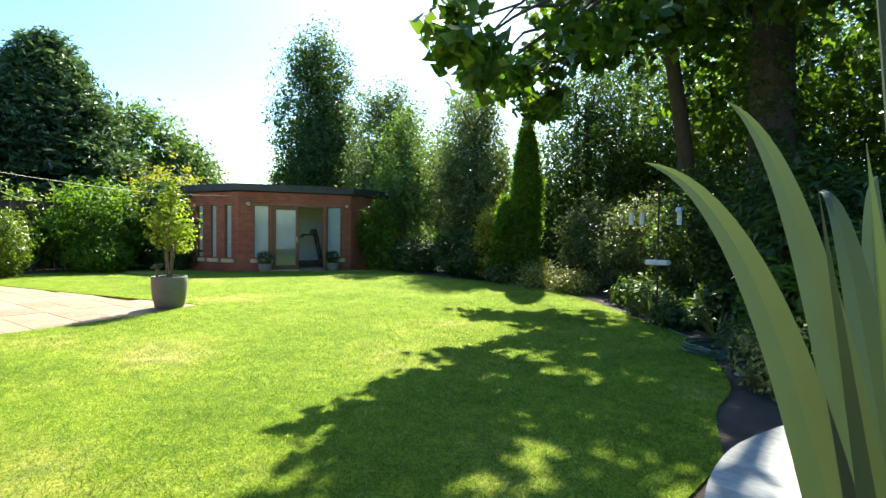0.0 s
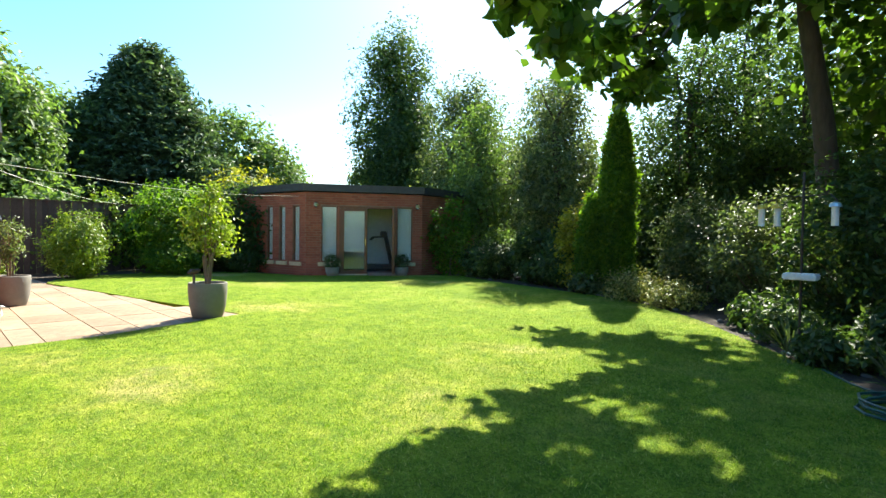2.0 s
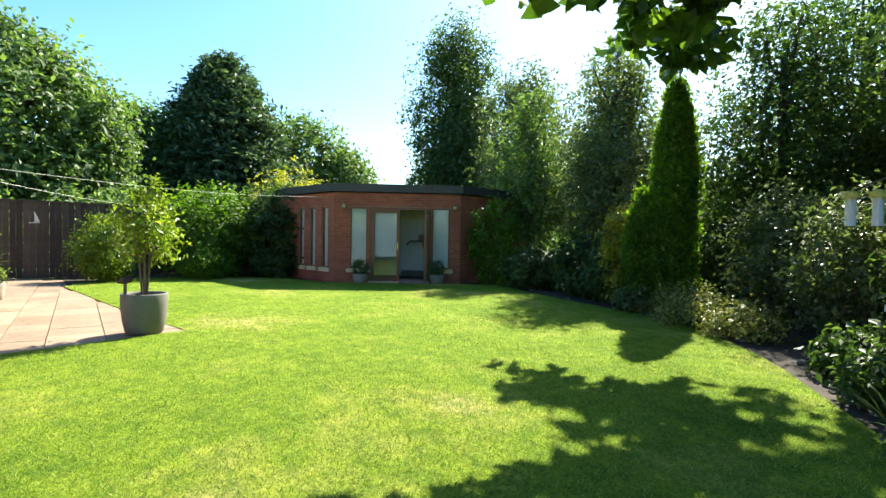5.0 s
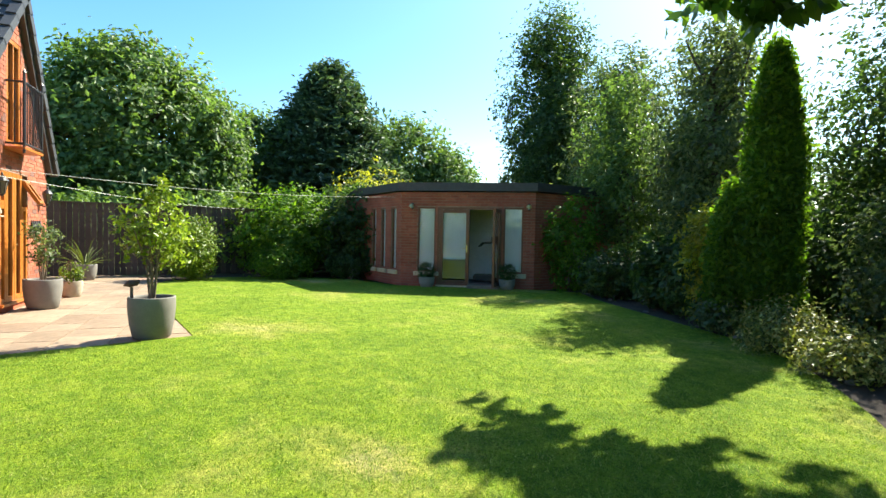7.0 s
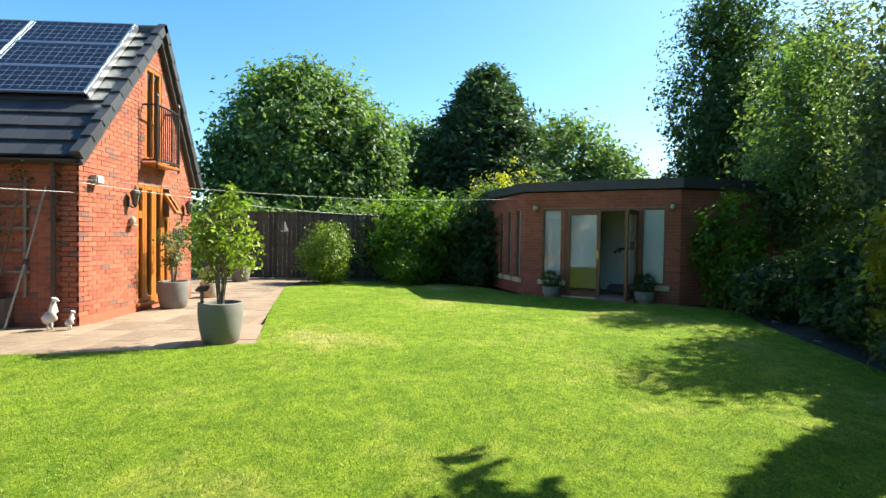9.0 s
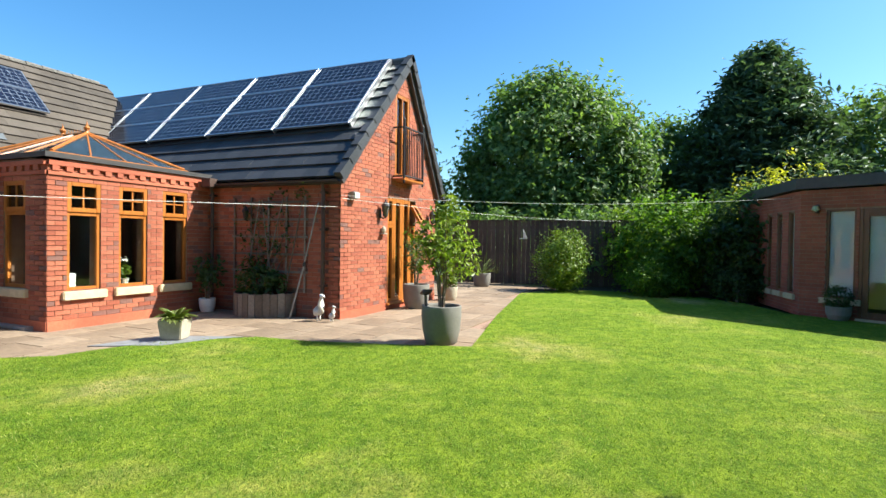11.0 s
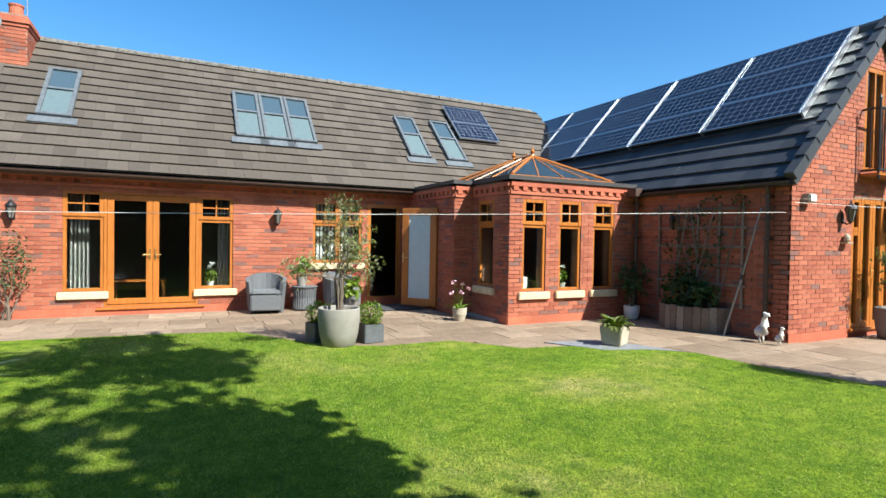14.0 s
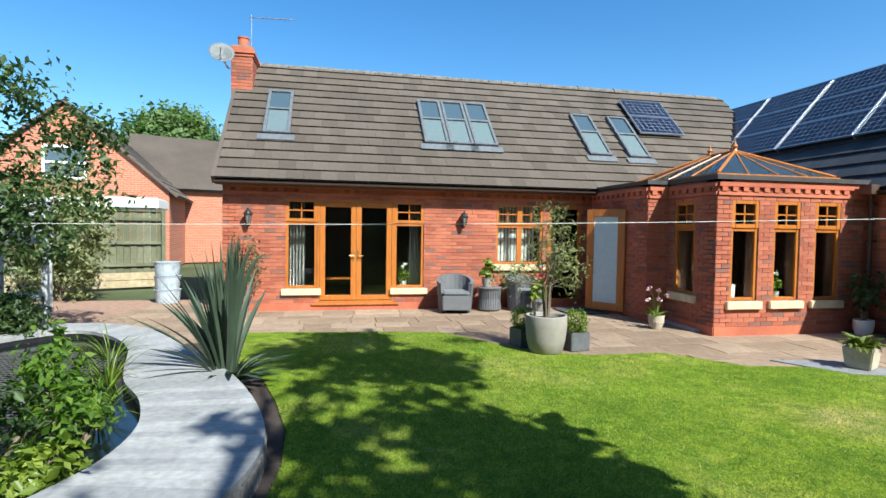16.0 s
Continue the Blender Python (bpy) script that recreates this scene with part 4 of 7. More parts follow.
part("bracket", tube([(-0.05, 0.0, -0.15), (0.12, 0.12, -0.12), (0.17, 0.22, 0.05)], 0.018), STEEL, dish)
aer = thing("aerial", "thin rooftop television aerial on a mast", "aerial", (2.45, -6.5, 5.95))
part("mast", tube([(0, 0, 0), (0, 0, 0.75)], 0.015), STEEL, aer)
part("boom", tube([(0.05, 0, 0.68), (-1.0, 0.1, 0.68)], 0.012), STEEL, aer)
for k in range(9):
    part("element", tube([(-0.1 * k - 0.05, -0.1, 0.68), (-0.1 * k - 0.05, 0.12, 0.68)], 0.004, 5), STEEL, aer)

# ---- garden room ----
C0, C1, C2, C3 = (-17.77, 9.36), (-13.77, 10.11), (-11.93, 13.18), (-12.73, 17.1)
# darker copy of the brick: the shade on this building is in its colour
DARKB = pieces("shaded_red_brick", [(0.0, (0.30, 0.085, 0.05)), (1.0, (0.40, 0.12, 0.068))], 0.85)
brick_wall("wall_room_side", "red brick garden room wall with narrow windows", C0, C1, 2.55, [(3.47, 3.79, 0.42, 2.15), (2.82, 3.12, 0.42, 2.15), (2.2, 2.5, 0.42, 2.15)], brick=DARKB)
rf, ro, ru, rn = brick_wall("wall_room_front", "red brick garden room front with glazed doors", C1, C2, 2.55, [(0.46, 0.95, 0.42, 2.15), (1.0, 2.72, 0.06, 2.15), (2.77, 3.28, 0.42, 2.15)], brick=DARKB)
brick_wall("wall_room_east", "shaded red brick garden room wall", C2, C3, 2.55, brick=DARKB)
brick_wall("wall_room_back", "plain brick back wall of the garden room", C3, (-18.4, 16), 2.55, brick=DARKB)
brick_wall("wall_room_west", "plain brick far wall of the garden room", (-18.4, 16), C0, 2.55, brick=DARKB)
RP = [C0, C1, C2, C3, (-18.4, 16)]
cx, cy = sum(p[0] for p in RP) / 5, sum(p[1] for p in RP) / 5
out = [(cx + (x - cx) * 1.035, cy + (y - cy) * 1.035) for x, y in RP]
tagged(part("garden_room_roof", prism(out, 2.58, 2.8), FASCIA), "flat garden room roof with dark fascia", "roof", kind="structure")
inn = [(cx + (x - cx) * 0.92, cy + (y - cy) * 0.92) for x, y in RP]
tagged(part("garden_room_floor", prism(inn, -0.04, 0.1), ROOM), "pale garden room floor", "floor", kind="structure")
tagged(part("garden_room_inner_wall", prism([(-16.0, 9.95), (-13.0, 14.9), (-13.1, 15.0), (-16.1, 10.05)], 0.1, 2.5), WHITE), "white inner wall of the garden room", "wall", kind="structure")

def room_window(name, u0, u1, a3=ro, uu=ru):
    t = frame_at(name, "brown-framed garden room window with pale blind", "window", a3, uu)
    glazed(t, u0, u1, 0.42, 2.15, 0.04, 0.02, 0.08, wood=RED_WOOD, pane=CLEAR)
    part("blind", box(u0 + 0.04, 0.085, 0.46, u1 - 0.04, 0.093, 2.11), CURTAIN, t, "pale frosted blind")
    part("window_sill", box(u0 - 0.1, -0.06, 0.3, u1 + 0.1, 0.06, 0.415, 0.01), SILL, t, "pale stone sill")


room_window("window_9", 0.46, 0.95)
room_window("window_10", 2.77, 3.28)
so, su = Vector((*C0, 0)), (Vector((*C1, 0)) - Vector((*C0, 0))).normalized()
for k, (a, b) in enumerate(((3.47, 3.79), (2.82, 3.12), (2.2, 2.5))):
    room_window("window_%d" % (11 + k), a, b, so, su)
t = frame_at("door_5", "glazed garden room doors, one leaf open", "door", ro, ru)
part("door_frame", ring(1.0, 2.72, 0.06, 2.15, 0.06, 0.0, 0.09), RED_WOOD, t)
glazed(t, 1.06, 1.86, 0.1, 2.09, 0.09, 0.01, 0.07, "door_leaf", RED_WOOD, CLEAR)
part("blind", box(1.1, 0.075, 0.75, 1.82, 0.083, 2.05), CURTAIN, t, "pale frosted blind")
leaf = part("door_leaf", ring(0.0, 0.78, 0.1, 2.09, 0.09, -0.03, 0.03), RED_WOOD, t, "leaf standing open")
leaf.matrix_basis = pose(2.66, 0.0, 0, 0, 0, -97)
pn = part("pane", box(0.08, -0.005, 0.18, 0.70, 0.005, 2.0), CLEAR, t)
pn.matrix_basis = pose(2.66, 0.0, 0, 0, 0, -97)
pn.visible_shadow = False
lever(t, 1.8, 1.05, 0.0, -1)
part("threshold", box(0.98, -0.08, 0.02, 2.74, 0.1, 0.06), SILL, t)
t = frame_at("door_step", "dark slatted timber step at the garden room door", "step", ro, ru, kind="")
for k in range(4):
    part("board", box(1.86, -0.42 + 0.1 * k, 0.03, 2.7, -0.335 + 0.1 * k, 0.11, 0.005), OLD_WOOD, t)
tr = frame_at("treadmill", "black folding treadmill behind the open door", "treadmill", ro + ru * 2.25 + Vector((-rn.x, -rn.y, 0)) * 1.0 + Z * 0.1, ru, kind="")
part("deck", box(-0.35, -0.3, 0.05, 0.75, 0.3, 0.2, 0.02), BLACK, tr)
part("belt", box(-0.3, -0.22, 0.2, 0.6, 0.22, 0.21), BLACK, tr)
for y in (-0.27, 0.27):
    part("upright", tube([(0.5, y, 0.2), (0.3, y, 1.15)], 0.035), BLACK, tr)
    part("handrail", tube([(0.3, y, 1.12), (-0.1, y, 1.1), (-0.2, y, 1.0)], 0.025), BLACK, tr)
part("console", box(0.15, -0.3, 1.1, 0.32, 0.3, 1.3, 0.03), BLACK, tr)
part("front_wheel", tube([(0.62, -0.3, 0.3), (0.62, 0.3, 0.3)], 0.17, 14), BLACK, tr)


def wall_lamp(x, y, z, rz, style=0):
    t = thing("wall_lantern", "black carriage lantern with a glass body on the wall" if not style else "small brass dome wall light", "wall lamp", (x, y, z), rz, "wall lights")
    part("backplate", box(-0.035, 0.0, -0.12, 0.035, 0.02, 0.06, 0.008), BLACK, t)
    if style:
        part("shade", lathe([(0.0, 0.03), (0.05, 0.02), (0.075, -0.06), (0.07, -0.06), (0.045, 0.01)], 14), BRASS, t).location = (0, 0.09, 0)
        part("bulb", lathe([(0, -0.1), (0.035, -0.07), (0.02, -0.02), (0, 0)], 12), GLAZE, t).location = (0, 0.09, 0)
        part("arm", tube([(0, 0, 0), (0, 0.09, 0.02)], 0.01), BRASS, t)
        return
    part("arm", tube([(0, 0.01, -0.08), (0, 0.08, -0.13), (0, 0.13, -0.09)], 0.011), BLACK, t)
    part("body", lathe([(0.035, -0.08), (0.075, 0.12), (0.072, 0.12), (0.033, -0.075)], 6), LAMP_GLASS, t).location = (0, 0.13, 0)
    for k in range(6):
        a = math.pi / 3 * k
        part("rib", tube([(0.037 * math.cos(a), 0.13 + 0.037 * math.sin(a), -0.08), (0.078 * math.cos(a), 0.13 + 0.078 * math.sin(a), 0.12)], 0.006, 5), BLACK, t)
    part("cap", lathe([(0.095, 0.12), (0.06, 0.17), (0.03, 0.2), (0.012, 0.21), (0.018, 0.23), (0.0, 0.27)], 12), BLACK, t).location = (0, 0.13, 0)
    part("base", lathe([(0.0, -0.13), (0.02, -0.1), (0.04, -0.08), (0.0, -0.07)], 10), BLACK, t).location = (0, 0.13, 0)


wall_lamp(2.16, FY, 1.82, 0)
wall_lamp(-2.2, FY, 1.85, 0)
wall_lamp(-10.0, 2.4, 1.98, 0)
wall_lamp(-12.2, 2.4, 1.92, 0)
rz = math.degrees(math.atan2(ru.y, ru.x)) + 180
for a in (0.3, 3.42):
    p = ro + ru * a + rn * 0.01
    wall_lamp(p.x, p.y, 2.2, rz, 1)
t = thing("alarm_box", "grey floodlight box at the gable corner", "floodlight", (-8.98, 2.4, 2.22))
part("housing", box(-0.09, 0.0, -0.06, 0.09, 0.13, 0.07, 0.015), plain("grey_plastic", (0.3, 0.3, 0.28), 0.5), t)
part("lens", box(-0.07, 0.13, -0.045, 0.07, 0.137, 0.05), GLAZE, t)
t = thing("bird_ornament", "small pale ornament hanging on the gable wall", "ornament", (-10.05, 2.4, 1.6))
part("shelf", box(-0.08, 0.0, -0.06, 0.08, 0.12, -0.03, 0.008), STONE, t)
part("bird", lathe([(0, -0.03), (0.05, 0.0), (0.05, 0.05), (0.03, 0.09), (0, 0.11)], 12), STONE, t).location = (0, 0.06, 0)
t = thing("wall_hanging", "dark metal wall ornament of leaves", "ornament", (-11.95, 2.4, 1.42))
for k in range(5):
    part("spray", tube([(0.11 * k - 0.22, 0.015, 0.1), (0.11 * k - 0.2, 0.03, -0.02), (0.11 * k - 0.24, 0.02, -0.16)], [0.012, 0.03, 0.004]), BLACK, t)

# inside the windows
def drape(name, label, x0, x1, y, z0, z1, folds, material, category):
    bm = bmesh.new()
    rows = []
    for z in (z0, z1):
        rows.append([bm.verts.new((x0 + (x1 - x0) * k / (folds * 6), y + 0.03 * math.sin(2 * math.pi * k / 6), z)) for k in range(folds * 6 + 1)])
    for k in range(folds * 6):
        bm.faces.new((rows[0][k], rows[0][k + 1], rows[1][k + 1], rows[1][k]))
    bmesh.ops.solidify(bm, geom=bm.faces[:], thickness=0.004)
    tagged(part(name, bm, material), label, category)


drape("curtain", "cream curtain drawn back beside the window", 1.42, 1.1, FY - 0.4, 0.12, 2.3, 5, CURTAIN, "curtain")
drape("curtain", "cream curtain hanging beside the patio doors", -1.1, -1.34, FY - 0.4, 0.12, 2.3, 4, CURTAIN, "curtain")
bl = thing("vertical_blind", "pale vertical slat blind in the kitchen window", "blind", (0, FY - 0.36, 0))
for k in range(13):
    part("slat", box(-2.98 - 0.08 * k - 0.028, -0.02, 1.0, -2.98 - 0.08 * k + 0.028, -0.014, 2.22), CURTAIN, bl)
part("head_rail", box(-4.06, -0.05, 2.22, -2.92, 0.075, 2.26), CURTAIN, bl)
t = thing("window_bench", "low orange-brown wooden bench inside the doors", "bench", (0.35, -5.6, 0.1))
part("seat", box(-0.5, -0.2, 0.4, 0.5, 0.2, 0.45, 0.01), WOOD, t)
for x in (-0.45, 0.45):
    part("leg", box(x - 0.03, -0.18, 0, x + 0.03, 0.18, 0.4), WOOD, t)


def house_plant(x, y, z, label, pot_m=GLAZE, s=1.0, flower=None):
    t = thing("potted_plant", label, "houseplant", (x, y, z))
    part("pot", lathe([(0.05 * s, 0), (0.07 * s, 0.11 * s), (0.075 * s, 0.12 * s), (0.06 * s, 0.12 * s), (0.05 * s, 0.05 * s)], 16), pot_m, t)
    r = np.random.default_rng(int(abs(x) * 100))
    p, nn, c = cloud(r, [(0, 0, 0.24 * s, 0.09 * s, 0.09 * s, 0.13 * s)], 14, 4, 0.02 * s, 0.3)
    leaf_mesh("leaves", p, nn, 0.09 * s, L_BRIGHT, t, rng=r)
    if flower:
        p, nn, c = cloud(r, [(0, 0, 0.42 * s, 0.07 * s, 0.07 * s, 0.06 * s)], 5, 4, 0.015, 0.3)
        leaf_mesh("flowers", p, nn, 0.05 * s, flower, t, rng=r, ratio=0.9)
        part("stalk", tube([(0, 0, 0.1 * s), (0.02, 0, 0.42 * s)], 0.004), L_BRIGHT, t)


for x, y, z in ((-0.95, FY - 0.2, 0.45), (-6.95, -0.85, 0.58)):
    tagged(part("inner_sill", box(x - 0.2, y - 0.1, z - 0.03, x + 0.2, y + 0.1, z), WHITE), "white inner window board", "trim", kind="structure")
    house_plant(x, y, z, "small orchid in a white pot on the window board", GLAZE, 1.1, CURTAIN)
t = thing("lantern_ornament", "cream pierced lantern on the orangery window board", "lantern", (-6.0, -0.82, 0.6))
part("body", box(-0.1, -0.06, 0, 0.1, 0.06, 0.2, 0.006), CURTAIN, t)
part("roof", prism([(-0.1, -0.06), (0.1, -0.06), (0.1, 0.06), (-0.1, 0.06)], 0.2, 0.24), CURTAIN, t)
tagged(part("inner_sill", box(-6.5, -0.93, 0.55, -5.85, -0.7, 0.6), WHITE), "white inner window board", "trim", kind="structure")
sof = thing("orangery_sofa", "dark sofa inside the orangery", "sofa", (-6.7, -3.6, -0.04))
part("seat", box(-0.9, -0.4, 0.1, 0.9, 0.4, 0.42, 0.05), CUSHION, sof)
part("backrest", box(-0.9, -0.4, 0.42, 0.9, -0.18, 0.85, 0.05), CUSHION, sof)

# ---- pots and plants on the patio ----
def big_pot(name, x, y, r, h, material, label, soil=True):
    t = thing(name, label, "plant pot", (x, y, 0.022))
    part("pot", lathe([(r * 0.72, 0), (r * 0.80, 0.02), (r * 0.93, h * 0.35), (r * 1.0, h * 0.72), (r * 1.0, h - 0.012), (r * 0.985, h), (r * 0.9, h), (r * 0.88, h - 0.03), (r * 0.86, h * 0.8)], 40), material, t, smooth=True)
    part("soil", lathe([(r * 0.885, h * 0.84), (r * 0.87, h * 0.88), (r * 0.4, h * 0.90), (0.0, h * 0.91)], 24), SOIL, t)
    return t


def shrub_in_pot(x, y, z, stems, lumps, clumps, per, spread, size, material, label, ratio, seed, name="potted_shrub"):
    r = np.random.default_rng(seed)
    t = thing(name, label, "shrub", (x, y, z))
    p, nn, c = cloud(r, lumps, clumps, per, spread, 0.25)
    for k in range(stems):
        a = 2 * math.pi * k / stems
        tip = c[r.integers(len(c))]
        fork = Vector((0.07 * math.cos(a), 0.07 * math.sin(a), 0.45))
        part("stem", tube([(0.02 * math.cos(a), 0.02 * math.sin(a), -0.03), (0.045 * math.cos(a), 0.045 * math.sin(a), 0.22), fork, fork.lerp(Vector(tip), 0.5), tip], [0.016, 0.014, 0.012, 0.009, 0.004], 7), STEM, t)
    for k in range(stems * 5):
        q = c[r.integers(len(c))]
        part("twig", tube([(q[0] * 0.35, q[1] * 0.35, 0.3 + q[2] * 0.3), (q[0] * 0.8, q[1] * 0.8, q[2] * 0.85), q], [0.006, 0.004, 0.002], 5), STEM, t)
    leaf_mesh("foliage", p, nn, size, material, t, ratio=ratio, rng=r)


big_pot("plant_pot", -7.5, 4.88, 0.275, 0.52, POT, "large round grey-brown pot on the patio corner")
shrub_in_pot(-7.5, 4.88, 0.48, 6, [(0.02, 0.05, 0.95, 0.38, 0.38, 0.5), (-0.1, 0.22, 0.75, 0.3, 0.3, 0.3), (0.05, -0.2, 0.85, 0.3, 0.3, 0.35), (0.0, 0.1, 1.3, 0.2, 0.22, 0.3)], 200, 6, 0.06, 0.085, L_LIME, "leafy light green shrub growing in the large pot", 0.45, 11)
bd = thing("pot_bird", "rusty metal bird on a post in the pot", "ornament", (-7.46, 4.66, 0.47))
part("post", tube([(0, 0, 0), (0.01, 0, 0.2)], 0.02), OLD_WOOD, bd)
part("bird", tube([(0, -0.09, 0.22), (0, -0.03, 0.24), (0, 0.05, 0.25), (0, 0.09, 0.28)], [0.01, 0.045, 0.04, 0.015]), BROWN_PIPE, bd)
big_pot("plant_pot", -2.36, 0.12, 0.285, 0.52, POT_LIGHT, "large round pale grey pot at the lawn edge")
shrub_in_pot(-2.36, 0.12, 0.48, 7, [(-0.05, 0, 0.95, 0.42, 0.4, 0.45), (-0.05, 0, 1.35, 0.3, 0.3, 0.38), (-0.3, 0, 0.65, 0.3, 0.3, 0.3), (0.55, 0.1, 0.62, 0.32, 0.2, 0.2)], 260, 5, 0.05, 0.075, L_OLIVE, "airy grey-green olive tree growing in the pale pot", 0.22, 12, "olive_tree")
big_pot("plant_pot", -10.75, 2.85, 0.28, 0.5, POT, "round grey-brown pot against the gable wall")
shrub_in_pot(-10.75, 2.85, 0.46, 4, [(0.0, 0.0, 0.75, 0.36, 0.28, 0.28), (0, 0, 0.45, 0.25, 0.2, 0.2)], 110, 5, 0.05, 0.075, L_GREY, "sparse grey-green shrub in the gable pot", 0.45, 13)
big_pot("plant_pot", -12.5, 2.85, 0.2, 0.32, STONE, "small pale pot below the gable wall")
shrub_in_pot(-12.5, 2.85, 0.28, 3, [(0, 0, 0.22, 0.22, 0.22, 0.16)], 60, 5, 0.04, 0.07, L_BRIGHT, "low bright plant in the small pot", 0.5, 14)
big_pot("plant_pot", -8.25, -0.32, 0.15, 0.26, GLAZE, "small white pot in the shady corner")
shrub_in_pot(-8.25, -0.32, 0.22, 5, [(0, 0.05, 0.55, 0.32, 0.3, 0.4)], 70, 4, 0.05, 0.1, L_DARK, "loose dark green shrub in the white pot", 0.45, 15)


def cube_pot(x, y, rz, z_scale=1.0):
    t = thing("cube_planter", "square dark slate-grey planter", "plant pot", (x, y, 0.022), rz)
    part("pot", box(-0.15, -0.15, 0, 0.15, 0.15, 0.26, 0.008), plain("zinc", (0.1, 0.105, 0.11), 0.5), t)
    part("soil", box(-0.13, -0.13, 0.255, 0.13, 0.13, 0.267), SOIL, t)
    r = np.random.default_rng(int(abs(x) * 50))
    b = thing("box_ball", "clipped bright green box ball", "shrub", (x, y, 0.28))
    p, nn, c = cloud(r, [(0, 0, 0.14, 0.17, 0.17, 0.16)], 240, 6, 0.02, 0.85)
    leaf_mesh("foliage", p, nn, 0.03, L_BRIGHT, b, rng=r, ratio=0.6)
    part("stem", tube([(0, 0, -0.02), (0, 0, 0.15)], 0.012), STEM, b)


cube_pot(-2.84, 0.02, 8)
cube_pot(-2.2, -0.32, 15)


def rosette(t, n, length, wide, material, rng, z0=0.0, lift=(0.3, 1.2), droop=0.5, name="leaf", thick=0.0, segs=6):
    """Strap leaves from one crown, each a folded tapering blade of its own."""
    for k in range(n):
        a, el, L, w = rng.uniform(0, 2 * math.pi), rng.uniform(*lift), length * rng.uniform(0.6, 1.1), wide * rng.uniform(0.7, 1.15)
        d, p = Vector((math.cos(a), math.sin(a), 0)), Vector((0.05 * math.cos(a), 0.05 * math.sin(a), z0))
        s = Z.cross(d)
        bm = bmesh.new()
        rows, e = [], el
        for q in range(segs + 1):
            f = q / segs
            ww = w * (0.7 + 0.6 * f if f < 0.45 else 0.97 * (1 - (f - 0.45) / 0.55) ** 0.75 + 0.0)
            up = (Z * math.cos(e) - d * math.sin(e))
            rows.append([bm.verts.new(p - s * ww / 2 + up * ww * 0.22), bm.verts.new(p), bm.verts.new(p + s * ww / 2 + up * ww * 0.22)])
            e -= droop * f / segs * 2.2
            p = p + (d * math.cos(e) + Z * math.sin(e)) * L / segs
        for r0, r1 in zip(rows, rows[1:]):
            for j in (0, 1):
                bm.faces.new((r0[j], r0[j + 1], r1[j + 1], r1[j]))
        bmesh.ops.remove_doubles(bm, verts=bm.verts[:], dist=1e-4)
        part(name, bm, material, t, smooth=False)


rg = np.random.default_rng(21)
def blade_to(t, a, tip, bow, wide, material):
    """One long blade from a to tip, bowed outwards, folded along its middle."""
    a, tip, bow = Vector(a), Vector(tip), Vector(bow)
    bm, rows = bmesh.new(), []
    for q in range(11):
        f = q / 10
        p = a.lerp(tip, f) + bow * math.sin(math.pi * f) * 0.5
        d = (tip - a + bow * math.cos(math.pi * f) * 1.5).normalized()
        s = d.cross(bow if bow.length > 0.01 else X).normalized()
        w = wide * (0.75 + 0.5 * f if f < 0.5 else (1 - ((f - 0.5) / 0.5) ** 1.6)) + 0.001
        up = s.cross(d)
        rows.append([bm.verts.new(p - s * w / 2 + up * w * 0.2), bm.verts.new(p), bm.verts.new(p + s * w / 2 + up * w * 0.2)])
    for r0, r1 in zip(rows, rows[1:]):
        for j in (0, 1):
            bm.faces.new((r0[j], r0[j + 1], r1[j + 1], r1[j]))
    part("leaf", bm, material, t)


ph = thing("flax_plant", "tall spiky grey-green flax clump beside the pond", "flax", (1.62, 1.06, 0.0))
for k in range(96):
    a = rg.uniform(-math.pi, math.pi)
    off = abs((a - 2.7 + math.pi) % (2 * math.pi) - math.pi)
    reach = rg.uniform(0.12, 0.95)
    top = rg.uniform(1.3, 1.8) - reach * 0.8
    if off < 1.5:
        reach, top = (min(reach, 0.7), rg.uniform(0.18, 0.34)) if k % 2 else (reach * 0.2, rg.uniform(1.2, 1.7))
    blade_to(ph, (0.06 * math.cos(a), 0.06 * math.sin(a), 0.0), (reach * math.cos(a), reach * math.sin(a), top), (-0.14 * reach * math.cos(a), -0.14 * reach * math.sin(a), 0.14 * reach + 0.02), rg.uniform(0.055, 0.085), L_PHORM)


def blade_through(t, pts, wide, face, material):
    """A broad blade through given places, its flat side turned towards face."""
    a_, via, e_ = Vector(pts[0]), Vector(pts[1]), Vector(pts[-1])
    ctrl = (via - 0.16 * a_ - 0.36 * e_) / 0.48
    bm, rows, m = bmesh.new(), [], 26
    for q in range(m + 1):
        f = q / m
        p = (1 - f) ** 2 * a_ + 2 * f * (1 - f) * ctrl + f * f * e_
        d = (1 - f) * (ctrl - a_) + f * (e_ - ctrl)
        s = d.cross(Vector(face)).normalized()
        g_ = q / m
        w = wide * (0.75 + 0.25 * math.sin(math.pi * min(1, g_ * 1.2)) if g_ < 0.4 else (1 - ((g_ - 0.4) / 0.6) ** 1.7)) + 0.001
        rows.append([bm.verts.new(p - s * w / 2 + Vector(face).normalized() * w * 0.15), bm.verts.new(p), bm.verts.new(p + s * w / 2 + Vector(face).normalized() * w * 0.15)])
    for r0, r1 in zip(rows, rows[1:]):
        for j in (0, 1):
            bm.faces.new((r0[j], r0[j + 1], r1[j + 1], r1[j]))
    ob = part("leaf", bm, material, t)
    ob.matrix_parent_inverse = t.matrix_world.inverted()


